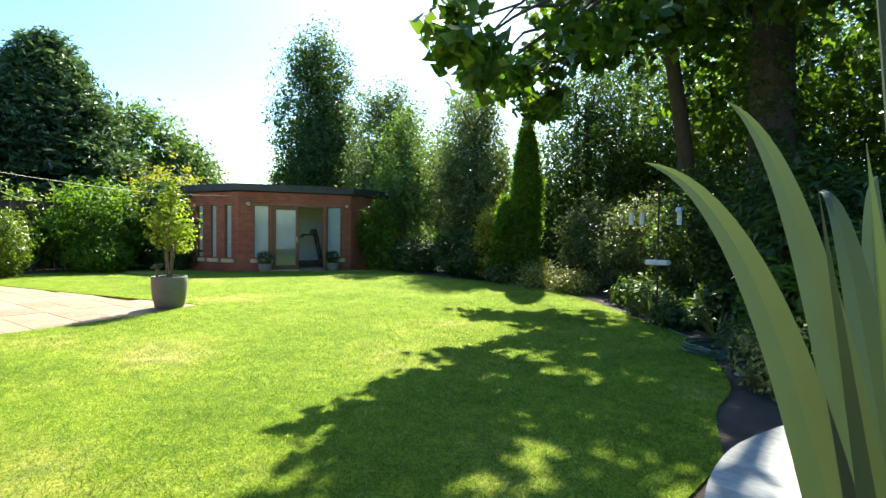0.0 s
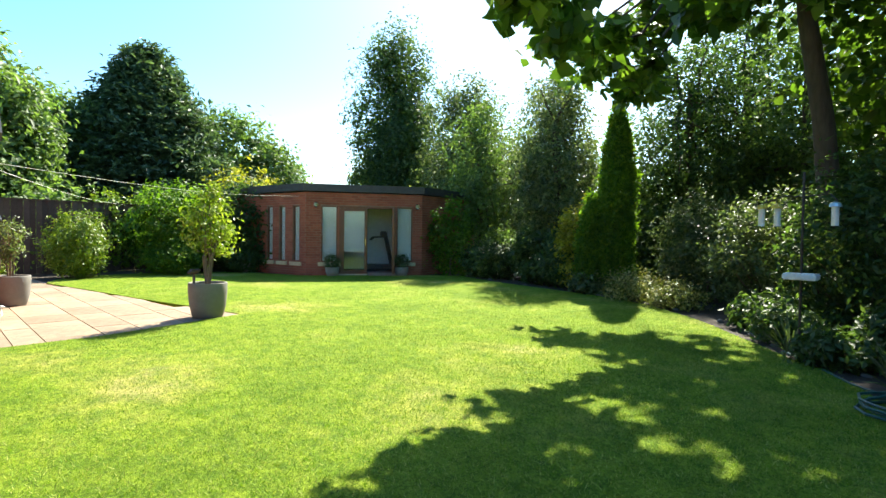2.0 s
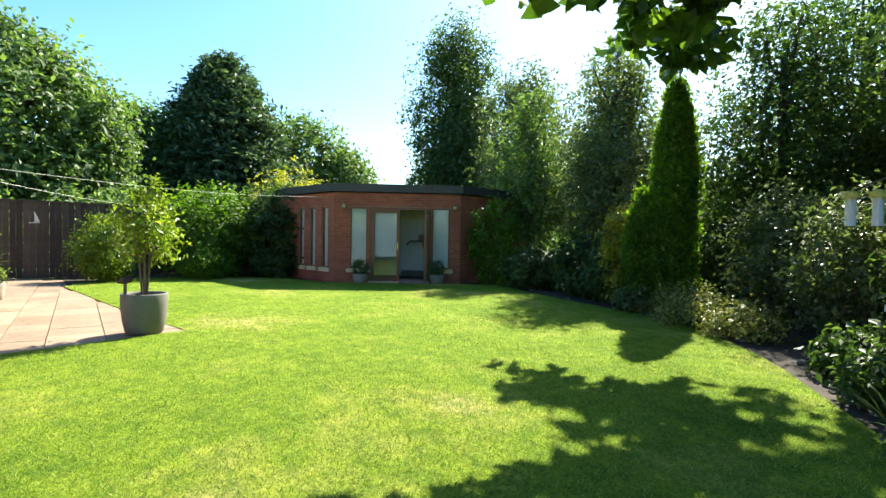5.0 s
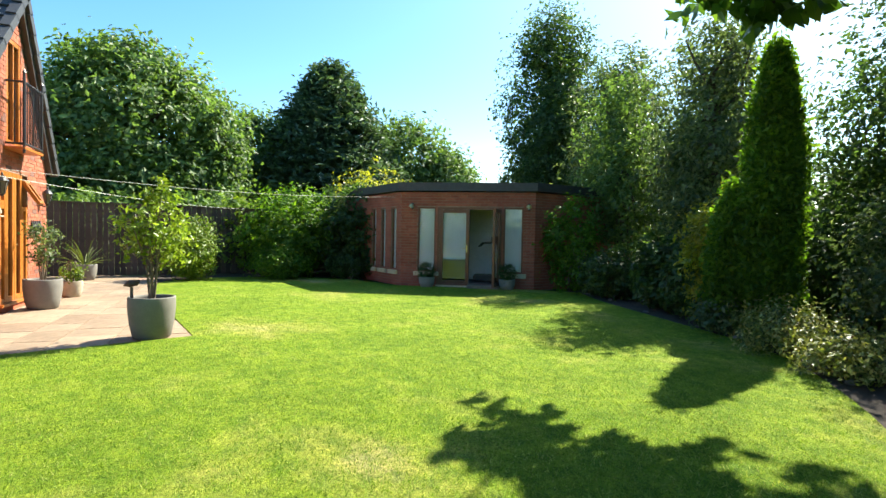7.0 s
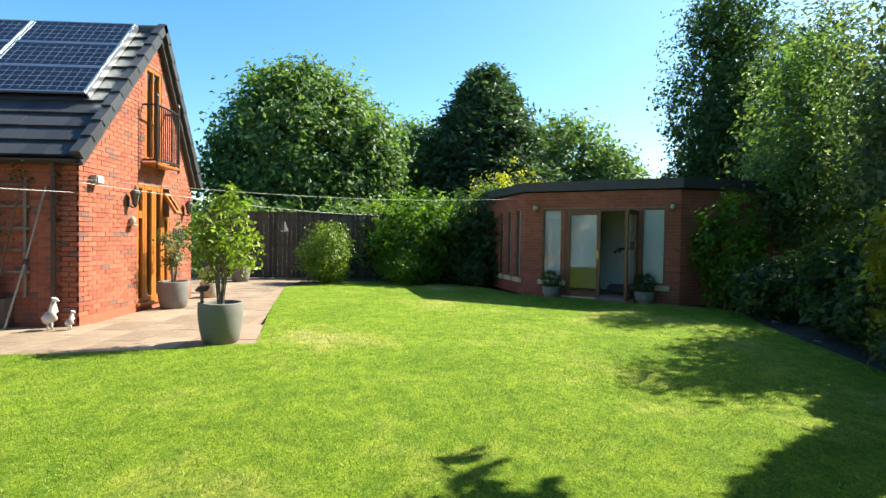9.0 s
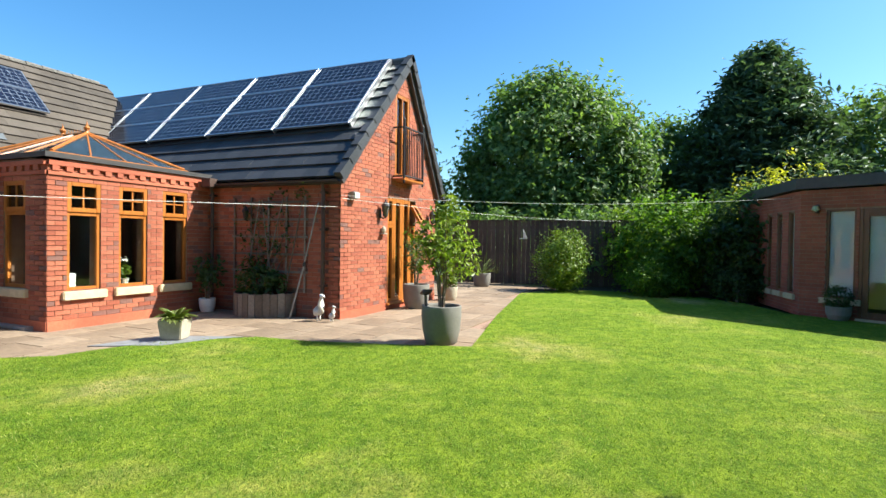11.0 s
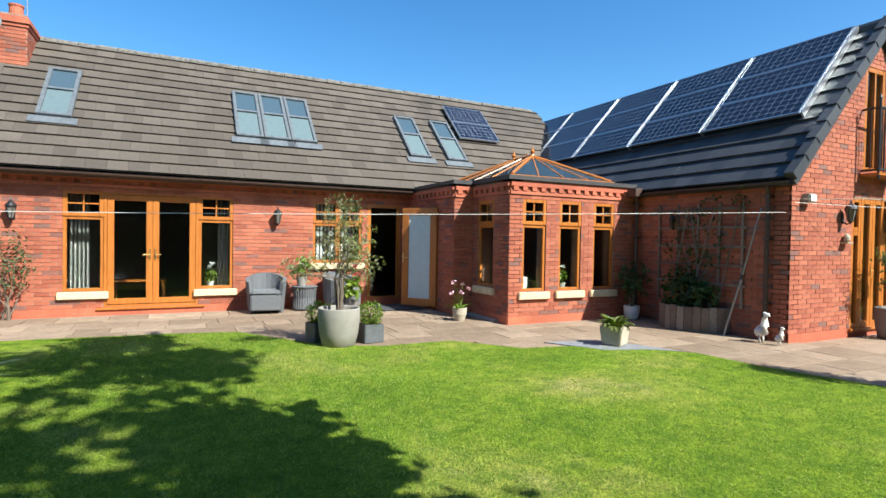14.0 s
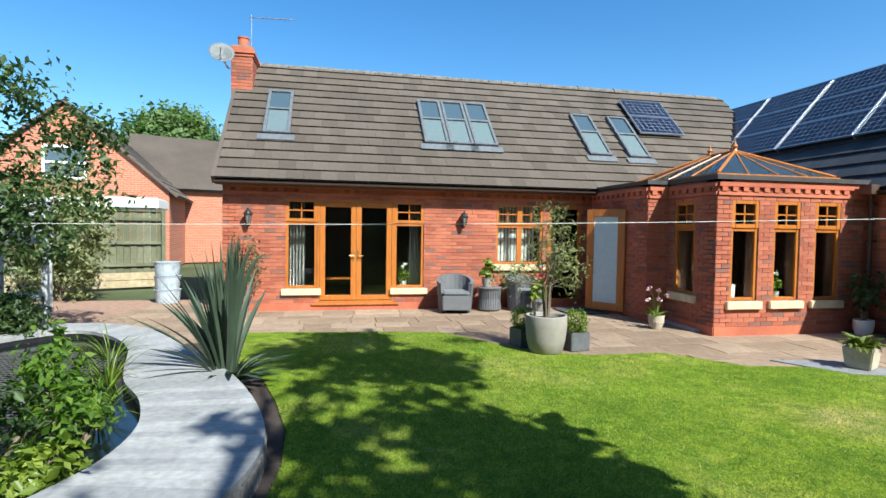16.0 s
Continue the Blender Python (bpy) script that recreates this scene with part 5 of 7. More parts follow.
for wide, *pts in ((0.085, (1.62, 1.06, 0.0), (1.39, 1.33, 1.16), (1.20, 1.35, 1.42)),
                   (0.075, (1.62, 1.06, 0.0), (1.43, 1.38, 1.22), (1.30, 1.44, 1.52)),
                   (0.07, (1.62, 1.06, 0.0), (1.48, 1.47, 1.18), (1.42, 1.58, 1.38)),
                   (0.07, (1.62, 1.06, 0.0), (1.50, 1.54, 1.18), (1.50, 1.66, 1.41))):
    blade_through(ph, pts, wide * 0.72, (0.35, -0.93, 0.1), L_PHORM)
t = thing("flower_pot", "tan pot with pale pink flowers beside the orangery", "plant pot", (-5.0, -1.3, 0.022))
part("pot", lathe([(0.09, 0), (0.13, 0.12), (0.135, 0.24), (0.12, 0.24), (0.11, 0.1)], 20), STONE, t)
part("soil", lathe([(0.12, 0.2), (0.0, 0.22)], 16), SOIL, t)
f = thing("orchid_plant", "green strap-leaved plant with pale pink blooms", "flower", (-5.0, -1.3, 0.22))
rosette(f, 14, 0.24, 0.06, L_BRIGHT, rg, 0, (0.4, 1.2), 0.8)
for k in range(5):
    a = k * 1.3
    tip = (0.16 * math.cos(a), 0.16 * math.sin(a), 0.3 + 0.05 * k)
    part("stalk", tube([(0, 0, 0), (tip[0] * 0.4, tip[1] * 0.4, tip[2] * 0.7), tip], 0.004, 5), L_BRIGHT, f)
    p, nn, c = cloud(rg, [(*tip, 0.035, 0.035, 0.035)], 3, 4, 0.012, 0.3)
    leaf_mesh("bloom", p, nn, 0.05, PINK, f, rng=rg, ratio=0.8)
tagged(part("slate_slab", prism([(-5.15, 1.02), (-6.1, 1.2), (-6.55, 2.25), (-6.2, 2.0), (-5.6, 1.78)], 0.0, 0.034), GREY_SLAB), "grey slate slab set at the patio edge", "slab", kind="structure")
t = thing("stone_trough", "tapered square cream stone planter", "plant pot", (-6.0, 1.55, 0.034), 24)
bm = bmesh.new()
bmesh.ops.create_cone(bm, cap_ends=True, segments=4, radius1=0.19, radius2=0.235, depth=0.27, matrix=Matrix.Translation((0, 0, 0.135)) @ pose(0, 0, 0, 0, 0, 45))
bmesh.ops.bevel(bm, geom=bm.edges[:], offset=0.012, segments=2, affect='EDGES')
part("pot", bm, STONE, t)
h = thing("hosta", "bright green and cream hosta spilling over a trough", "plant", (-6.0, 1.55, 0.29))
rosette(h, 42, 0.24, 0.10, L_VARIEG, rg, 0.0, (0.2, 1.3), 0.9)
rosette(h, 20, 0.2, 0.09, L_BRIGHT, rg, 0.0, (0.5, 1.4), 0.8)


def goose(x, y, rz, s):
    t = thing("goose_statue", "white and brown stone goose standing on the patio", "statue", (x, y, 0.022), rz, "stone geese")
    bm = tube([(-0.14, 0, 0.16), (-0.06, 0, 0.15), (0.02, 0, 0.19), (0.06, 0, 0.27), (0.06, 0, 0.38), (0.075, 0, 0.44), (0.12, 0, 0.435), (0.155, 0, 0.42)], [0.012, 0.075, 0.09, 0.06, 0.035, 0.043, 0.025, 0.01], 12)
    tube([(0, -0.03, 0), (0, -0.03, 0.12)], 0.015, 6, bm)
    tube([(0, 0.03, 0), (0, 0.03, 0.12)], 0.015, 6, bm)
    bm.transform(Matrix.Diagonal((s, s, s, 1)))
    ob = part("goose_body", bm, GLAZE, t, smooth=True)


goose(-8.3, 2.22, 75, 1.0)
goose(-8.32, 2.48, 75, 0.6)

# half-round timber planter, trellis, canes and the prop
bp = thing("timber_planter", "half-round planter of weathered grey boards", "planter", (-8.62, 0.85, 0.022))
NB = 15
for k in range(NB):
    a = -math.pi / 2 + math.pi * (k + 0.5) / NB
    bm = box(-0.014, -0.062, 0, 0.014, 0.062, 0.42 + random.uniform(-0.01, 0.01), 0.005)
    bm.transform(Matrix.Translation((0.6 * math.cos(a) + 0.0, 0.62 * math.sin(a), 0)) @ pose(0, 0, 0, 0, 0, math.degrees(a)))
    part("board", bm, OLD_WOOD, bp)
part("soil", prism([(0.57 * math.cos(-math.pi / 2 + math.pi * k / 12), 0.59 * math.sin(-math.pi / 2 + math.pi * k / 12)) for k in range(13)], 0.02, 0.36), SOIL, bp)
tree("planter_shrub", "dark leafy shrub filling the half-round planter", -8.35, 0.85, [(0, 0, 0.2, 0.26, 0.5, 0.26), (-0.1, -0.2, 0.45, 0.18, 0.25, 0.25)], 120, 6, 0.05, 0.10, L_DARK, None, 31, z=0.4, category="shrub", stems=4)
tree("climber", "thin climbing plant on the trellis", -8.52, 0.85, [(0, 0, 1.2, 0.06, 0.75, 0.6), (0, 0.55, 1.9, 0.05, 0.4, 0.15)], 90, 3, 0.05, 0.07, L_DARK, None, 32, z=0.38, category="climber", stems=8)
tl = thing("trellis", "weathered timber trellis fixed to the wing wall", "trellis", (-8.615, 0.85, 0))
for k in range(5):
    part("upright", box(0.0, -0.86 + 0.42 * k - 0.018, 0.45, 0.018, -0.86 + 0.42 * k + 0.018, 2.2), OLD_WOOD, tl)
for k in range(5):
    part("crossbar", box(0.019, -0.9, 0.8 + 0.32 * k, 0.034, 0.9, 0.84 + 0.32 * k), OLD_WOOD, tl)
for a, b in ((-0.5, -0.2), (-0.1, 0.35), (0.2, -0.15), (0.45, 0.8)):
    part("cane", tube([(0.12, a, 0.35), (0.05, b, 2.15)], 0.012, 6), OLD_WOOD, tl)
t = thing("line_prop", "pale metal washing-line prop leaning on the wall", "prop", (-8.35, 1.62, 0.022))
part("lower_tube", tube([(0.04, -0.03, 0), (-0.1, 0.16, 0.95)], 0.016), plain("dull_metal", (0.35, 0.33, 0.3), 0.5, 0.5), t)
part("upper_tube", tube([(-0.1, 0.16, 0.95), (-0.23, 0.36, 2.05)], 0.012), plain("dull_metal_tube", (0.4, 0.38, 0.35), 0.5, 0.5), t)
part("joint", tube([(-0.095, 0.15, 0.92), (-0.108, 0.172, 1.0)], 0.022), BLACK, t)
t = thing("wall_lantern", "black carriage lantern half hidden behind the trellis", "wall lamp", (-8.64, 0.35, 1.85), -90)
part("body", lathe([(0.03, -0.08), (0.07, 0.1), (0.02, 0.17), (0, 0.2)], 6), BLACK, t).location = (0, 0.12, 0)
part("arm", tube([(0, 0, -0.08), (0, 0.12, -0.09)], 0.012), BLACK, t)


def tub_chair(x, y, rz):
    t = thing("tub_chair", "grey woven rattan tub armchair with cushion", "chair", (x, y, 0.022), rz, "rattan chairs on the patio")
    bm = bmesh.new()
    vin, vout = [], []
    for k in range(15):
        a = math.radians(-35 + 250 * k / 14)
        back = 0.5 + 0.5 * math.sin(a)
        h = 0.58 + 0.17 * back ** 1.5
        for lst, r, e in ((vout, 0.36, 0.0), (vin, 0.29, 0.0)):
            lst.append((bm.verts.new((r * 0.92 * math.cos(a), r * 0.92 * math.sin(a), 0.0)), bm.verts.new((r * 1.0 * math.cos(a), r * 1.0 * math.sin(a), 0.35)), bm.verts.new((r * 1.07 * math.cos(a), r * 1.07 * math.sin(a), h))))
    for k in range(14):
        for j in (0, 1):
            bm.faces.new((vout[k][j], vout[k + 1][j], vout[k + 1][j + 1], vout[k][j + 1]))
            bm.faces.new((vin[k][j + 1], vin[k + 1][j + 1], vin[k + 1][j], vin[k][j]))
        bm.faces.new((vout[k][2], vout[k + 1][2], vin[k + 1][2], vin[k][2]))
        bm.faces.new((vin[k][0], vin[k + 1][0], vout[k + 1][0], vout[k][0]))
    for k in (0, 14):
        for j in (0, 1):
            q = (vout[k][j], vout[k][j + 1], vin[k][j + 1], vin[k][j])
            bm.faces.new(q if k else q[::-1])
    part("shell", bm, WICKER, t)
    part("seat_front", box(-0.28, -0.33, 0.06, 0.28, 0.1, 0.36, 0.02), WICKER, t)
    part("seat_cushion", box(-0.27, -0.32, 0.36, 0.27, 0.2, 0.44, 0.03), CUSHION, t)


tub_chair(-1.92, -3.55, 172)
tub_chair(-3.42, -3.62, 205)
t = thing("drum_table", "grey ribbed drum-shaped side table", "table", (-2.68, -3.66, 0.022))
part("drum", lathe([(0.2, 0), (0.235, 0.04), (0.21, 0.25), (0.225, 0.42), (0.24, 0.46)], 40), WICKER, t)
part("tabletop", lathe([(0.255, 0.46), (0.26, 0.47), (0.26, 0.485), (0.0, 0.487)], 40), WICKER, t)
for k in range(30):
    a = 2 * math.pi * k / 30
    part("rib", tube([(0.24 * math.cos(a), 0.24 * math.sin(a), 0.03), (0.218 * math.cos(a), 0.218 * math.sin(a), 0.25), (0.238 * math.cos(a), 0.238 * math.sin(a), 0.455)], 0.007, 5), WICKER, t)
house_plant(-2.62, -3.66, 0.51, "small pale shrub in a grey pot on the table", POT_LIGHT, 1.6)
house_plant(-3.5, -3.0, 0.022, "red-flowered plant beside the chair", POT, 2.0, RED)
tagged(part("door_mat", box(-5.0, -3.7, 0.022, -4.1, -2.9, 0.05, 0.01), plain("mat", (0.05, 0.05, 0.055), 0.95)), "dark grey paving threshold by the doors", "mat")
tree("wall_rose", "rose with red blooms climbing by the patio doors", 2.2, -3.9, [(0, 0, 1.0, 0.4, 0.2, 0.5)], 90, 5, 0.06, 0.06, L_GREY, None, 41, category="shrub", stems=6)

# ---- washing lines ----
def line(name, a, b, sag):
    a, b = Vector(a), Vector(b)
    pts = [a.lerp(b, k / 16) - Z * sag * math.sin(math.pi * k / 16) for k in range(17)]
    tagged(part(name, tube(pts, 0.0035, 5), LINE), "thin pale washing line stretched over the garden", "washing line")


line("washing_line", (-8.63, 2.35, 2.0), (5.2, -1.0, 1.68), 0.06)
line("washing_line", (-8.63, 2.42, 2.2), (-13.95, 10.0, 2.42), 0.14)
line("washing_line", (-8.7, 2.42, 2.15), (-17.9, 6.2, 2.1), 0.1)

# ---- fence at the end of the patio ----
def fence(name, label, a, b, h, material, step=0.145, z0=0.0):
    a3, b3 = Vector((*a, z0)), Vector((*b, z0))
    d = (b3 - a3).normalized()
    L = (b3 - a3).length
    t = tagged(thing(name, label, "fence", tuple(a3), math.degrees(math.atan2(d.y, d.x))), kind="structure")
    k = 0
    me = {}
    while k * step < L:
        bm = box(0, -0.012 if k % 2 else 0.006, 0.04, step - 0.008, 0.008 if k % 2 else 0.026, h + random.uniform(-0.008, 0.008))
        part("board", bm, material, t).location = (k * step, 0, 0)
        k += 1
    for z in (0.3, h * 0.5, h - 0.25):
        part("rail", box(0, 0.03, z, L, 0.08, z + 0.08), material, t)
    x = 0.0
    while x < L:
        part("post", box(x - 0.05, 0.03, 0, x + 0.05, 0.13, h + 0.06), material, t)
        x += 1.8
    part("cap_rail", box(0, -0.03, h, L, 0.06, h + 0.035), material, t)


fence("fence_west", "tall dark brown close-board fence", (-17.6, 0.8), (-18.6, 7.4), 2.12, FENCE)
fence("fence_northwest", "tall dark brown close-board fence behind the hedge", (-18.6, 7.4), (-20.0, 16.0), 2.1, FENCE, 0.29)
fence("fence_northeast", "dark close-board fence behind the shrubs", (6.0, 21.0), (6.0, -2.0), 1.8, FENCE, 0.29)
fence("fence_southeast", "weathered green-grey close-board fence", (5.2, -9.3), (9.5, -7.4), 1.8, GREEN_FENCE, 0.16, 0.25)
t = thing("sleeper_bed", "raised bed of pale timber sleepers along the fence", "raised bed", (5.3, -8.9, 0), 23.8)
for k in range(2):
    part("sleeper", box(0, -0.06, 0.2 * k, 4.4, 0.06, 0.2 * k + 0.195, 0.01), plain("pale_sleeper_%d" % k, (0.4, 0.32, 0.2), 0.9), t)
wb = thing("water_butt", "stack of white and grey plastic tubs", "tub", (4.05, -5.6, 0.0))
for k in range(3):
    part("tub", lathe([(0.23, 0.3 * k), (0.26, 0.3 * k + 0.25), (0.275, 0.3 * k + 0.29), (0.2, 0.3 * k + 0.29)], 20), plain("tub_grey_%d" % k, (0.4, 0.45, 0.5), 0.5), wb)
big_pot("plant_pot", -16.6, 2.2, 0.28, 0.42, POT, "round pot with spiky plant by the fence")
sp = thing("spiky_plant", "yellow-green spiky cordyline in a pot by the fence", "plant", (-16.6, 2.2, 0.4))
rosette(sp, 46, 0.85, 0.035, L_VARIEG, rg, 0.0, (0.2, 1.4), 0.6)
fh = thing("fence_ornament", "small white dinghy-shaped ornament on the fence", "ornament", (-17.78, 3.2, 1.55))
part("plaque", prism([(0.02, -0.12), (0.035, -0.12), (0.035, 0.12), (0.02, 0.12)], -0.02, 0.0), GLAZE, fh)
raw("sail", [(0.03, 0.0, 0.0), (0.03, 0.12, 0.02), (0.03, 0.0, 0.3), (0.045, 0.0, 0.0), (0.045, 0.12, 0.02), (0.045, 0.0, 0.3)], [(0, 1, 2), (5, 4, 3), (0, 3, 4, 1), (1, 4, 5, 2), (2, 5, 3, 0)], GLAZE, fh)
part("mast", tube([(0.035, -0.01, 0), (0.035, -0.01, 0.33)], 0.006, 5), BLACK, fh)

# ---- pond with raised edging ----
OUT = smooth_line([(1.92, 0.7), (1.57, 1.3), (1.27, 2.05), (1.07, 2.75), (1.02, 3.25), (1.09, 3.75), (1.37, 4.35), (1.97, 4.85), (3.17, 4.95), (4.57, 4.25), (5.47, 2.75), (5.67, 1.05), (5.47, -0.45), (4.87, -1.55), (4.07, -1.85), (3.17, -1.35), (2.47, -0.35)], True, 5)
INN = smooth_line([(2.69, 0.85), (2.47, 1.5), (2.17, 2.05), (1.97, 2.65), (1.95, 3.15), (2.05, 3.55), (2.32, 4), (2.77, 4.35), (3.37, 4.4), (4.27, 3.75), (4.97, 2.55), (5.12, 1.05), (4.92, -0.15), (4.47, -0.95), (4.02, -1.25), (3.47, -0.85), (2.97, -0.05)], True, 5)
NP, PH = len(OUT), 0.16
vs = [(x, y, z) for line_ in (OUT, INN) for z in (-0.05, PH) for x, y in line_]
fs = []
for k in range(NP):
    j = (k + 1) % NP
    fs += [(k, j, NP + j, NP + k), (2 * NP + k, 3 * NP + k, 3 * NP + j, 2 * NP + j), (NP + k, NP + j, 3 * NP + j, 3 * NP + k)]
pw = tagged(raw("pond_wall", vs, fs, LINER), "raised curved pond wall of grey blocks", "pond wall", kind="structure")
for k in range(NP):
    j = (k + 1) % NP
    a, b, c, d = (Vector((*p, PH + 0.004)) for p in (OUT[k], OUT[j], INN[j], INN[k]))
    m = (a + b + c + d) / 4
    q = [m + (p - m) * 0.985 for p in (a + (a - d) * 0.03, b + (b - c) * 0.03, c, d)]
    raw("paving_piece", q + [p + Z * 0.045 for p in q], [(4, 5, 6, 7), (0, 4, 7, 3), (0, 1, 5, 4), (1, 2, 6, 5), (2, 3, 7, 6)][::1], COPING, pw)
    e = (b - a).normalized()
    nrm = Vector((-e.y, e.x, 0)) * (1 if (a - d).dot(Vector((-e.y, e.x, 0))) > 0 else -1)
    half = (b - a).length / 2
    for i in range(2):
        bv, bf = block(Vector((a.x, a.y, 0)) + e * half * i, e, Z, nrm, 0.006, half - 0.006, 0.0, PH - 0.012, 0.0, 0.03)
        raw("edging_block", bv, bf, SETT, pw)
tagged(part("pond_water", prism(INN, 0.02, 0.10), WATER), "dark still pond water", "water", kind="structure")
nt_ = thing("pond_net", "dark net stretched over part of the pond", "net", (0.97, 0.15, 0.13))
bm = None
for k in range(34):
    bm = tube([(2.0 + 0.056 * k, -0.3, 0.0), (2.0 + 0.056 * k, 2.2, 0.01)], 0.007, 4, bm)
    bm = tube([(1.95, -0.3 + 0.075 * k, 0.0), (3.9, -0.3 + 0.075 * k, 0.01)], 0.007, 4, bm)
part("mesh", bm, NET, nt_)
rg = np.random.default_rng(77)
for k, (x, y, hh, m) in enumerate(((2.32, 2.75, 0.45, L_CYP), (2.72, 2.25, 0.55, L_CYP), (2.97, 1.75, 0.75, L_CYP), (2.27, 3.45, 0.25, L_LIME), (2.72, 2.95, 0.5, L_DARK), (2.52, 3.85, 0.3, L_LIME), (3.27, 2.75, 0.5, L_DARK))):
    tree("marginal_plant", "lush green waterside plant at the pond edge", x, y, [(0, 0, hh * 0.5, 0.24, 0.24, hh * 0.5)], 45, 6, 0.05, 0.085, m, None, 80 + k, z=0.09, category="plant", stems=4, group="pond plants")
for k, (x, y) in enumerate(((2.42, 2.2), (2.72, 1.15), (3.07, 0.15))):
    t = thing("grass_tuft", "yellow-green arching grass tuft at the pond", "plant", (x, y, 0.1), group="pond grasses")
    rosette(t, 40, 0.55, 0.018, L_BRIGHT, rg, 0.0, (0.4, 1.4), 1.0)

# ---- arbour, neighbouring house ----
ar = thing("arbour_seat", "grey painted arched arbour with slatted bench", "arbour", (5.7, -3.3, 0.0), 112)
GREYP = plain("grey_paint", (0.36, 0.38, 0.38), 0.6)
arch = [(-0.75 * math.cos(math.pi * k / 14), 1.35 + 0.75 * math.sin(math.pi * k / 14)) for k in range(15)]
for y in (-0.35, 0.35):
    part("arch_frame", tube([(-0.75, y, 0)] + [(x, y, z) for x, z in arch] + [(0.75, y, 0)], 0.045, 6), GREYP, ar)
for k in range(14):
    (x0, z0), (x1, z1) = arch[k], arch[k + 1]
    bm = bmesh.new()
    q = [bm.verts.new(p) for p in ((x0, -0.42, z0), (x1, -0.42, z1), (x1, 0.42, z1), (x0, 0.42, z0))]
    bm.faces.new(q)
    bmesh.ops.solidify(bm, geom=bm.faces[:], thickness=0.02)
    part("roof_slat", bm, GREYP, ar)
for k in range(5):
    part("seat_slat", box(-0.7, -0.3 + 0.12 * k, 0.42, 0.7, -0.2 + 0.12 * k, 0.445), GREYP, ar)
for k in range(8):
    part("back_slat", box(-0.72, 0.33, 0.12 + 0.17 * k, 0.72, 0.35, 0.26 + 0.17 * k), GREYP, ar)
part("seat_front", box(-0.7, -0.32, 0.05, 0.7, -0.3, 0.4), GREYP, ar)
NB_BRICK, nt, b = shader("distant_brick", 0.9)
tc = nt.nodes.new("ShaderNodeTexCoord")
mp = nt.nodes.new("ShaderNodeMapping")
mp.inputs["Rotation"].default_value = (radians(90), 0, 0)
bt = nt.nodes.new("ShaderNodeTexBrick")
for k, v in (("Scale", 1.0), ("Mortar Size", 0.008), ("Brick Width", 0.225), ("Row Height", 0.075)):
    bt.inputs[k].default_value = v
bt.inputs["Color1"].default_value, bt.inputs["Color2"].default_value, bt.inputs["Mortar"].default_value = (0.42, 0.12, 0.06, 1), (0.5, 0.16, 0.085, 1), (0.42, 0.3, 0.22, 1)
nt.links.new(tc.outputs["Object"], mp.inputs[0])
nt.links.new(mp.outputs[0], bt.inputs[0])
nt.links.new(bt.outputs[0], b.inputs["Base Color"])
nh = thing("neighbour_house", "neighbouring red brick house with a tiled gable roof", "house", (9.5, -13.6, 0.0), 8)
GA, GE, GW = 5.75, 2.9, 3.2
raw("gable_wall", [(-GW, 0, 0), (GW, 0, 0), (GW, 0, GE), (0, 0, GA), (-GW, 0, GE), (-GW, -0.3, 0), (GW, -0.3, 0), (GW, -0.3, GE), (0, -0.3, GA), (-GW, -0.3, GE)], [(4, 3, 2, 1, 0), (5, 6, 7, 8, 9), (0, 1, 6, 5), (1, 2, 7, 6), (4, 0, 5, 9)], NB_BRICK, nh)
part("wall", box(-GW, -8, 0, GW, -0.31, GE - 0.05), NB_BRICK, nh)
for s in (-1, 1):
    e0, e1 = Vector((s * (GW + 0.25), 0, GE - 0.22)), Vector((0, 0, GA + 0.06))
    nv = (e1 - e0).normalized()
    nn_ = Vector((s * nv.z, 0, abs(nv.x)))
    q = [p + Y * y + nn_ * h for h in (0.0, 0.09) for p, y in ((e0, 0.15), (e1, 0.15), (e1, -8), (e0, -8))]
    raw("roof", q, [(0, 1, 2, 3), (7, 6, 5, 4), (0, 4, 5, 1), (1, 5, 6, 2), (2, 6, 7, 3), (3, 7, 4, 0)], TILE, nh)
    for k in range(13):
        p0 = e0 + (e1 - e0) * k / 13 + nn_ * 0.1
        part("tile_course", tube([p0 + Y * 0.15, p0 - Y * 8], 0.022, 5), TILE, nh)
wq = raw("window", [(-0.6, 0.03, 3.3), (0.6, 0.03, 3.3), (0.6, 0.03, 4.3), (-0.6, 0.03, 4.3)], [(3, 2, 1, 0)], SKYLIGHT, nh)
bm = None
for q in ((-0.65, 3.2, -0.57, 4.35), (0.57, 3.2, 0.65, 4.35), (-0.57, 3.2, 0.57, 3.3), (-0.57, 4.27, 0.57, 4.35), (-0.57, 3.72, 0.57, 3.8)):
    bm = box(q[0], 0.01, q[1], q[2], 0.08, q[3], 0, bm)
part("window_frame", bm, WHITE, wq, "white plastic frame")
cp = thing("white_canopy", "white garage canopy below the neighbouring gable", "canopy", (8.4, -11.2, 0), 8)
part("roof_edge", box(-2.6, -1.2, 2.15, 2.4, 1.0, 2.5, 0.05), WHITE, cp)
for x in (-2.4, 2.2):
    part("post", box(x - 0.05, 0.8, 0, x + 0.05, 0.9, 2.15), WHITE, cp)
nh2 = thing("far_house", "brown tiled roof of a house beyond", "house", (7.2, -22, 0), 20)
part("wall", box(-4, -3, 0, 4, 3, 3.2), NB_BRICK, nh2)
part("roof", prism([(-4.2, -3.2), (4.2, -3.2), (4.2, 3.2), (-4.2, 3.2)], 3.2, 3.3), TILE, nh2)
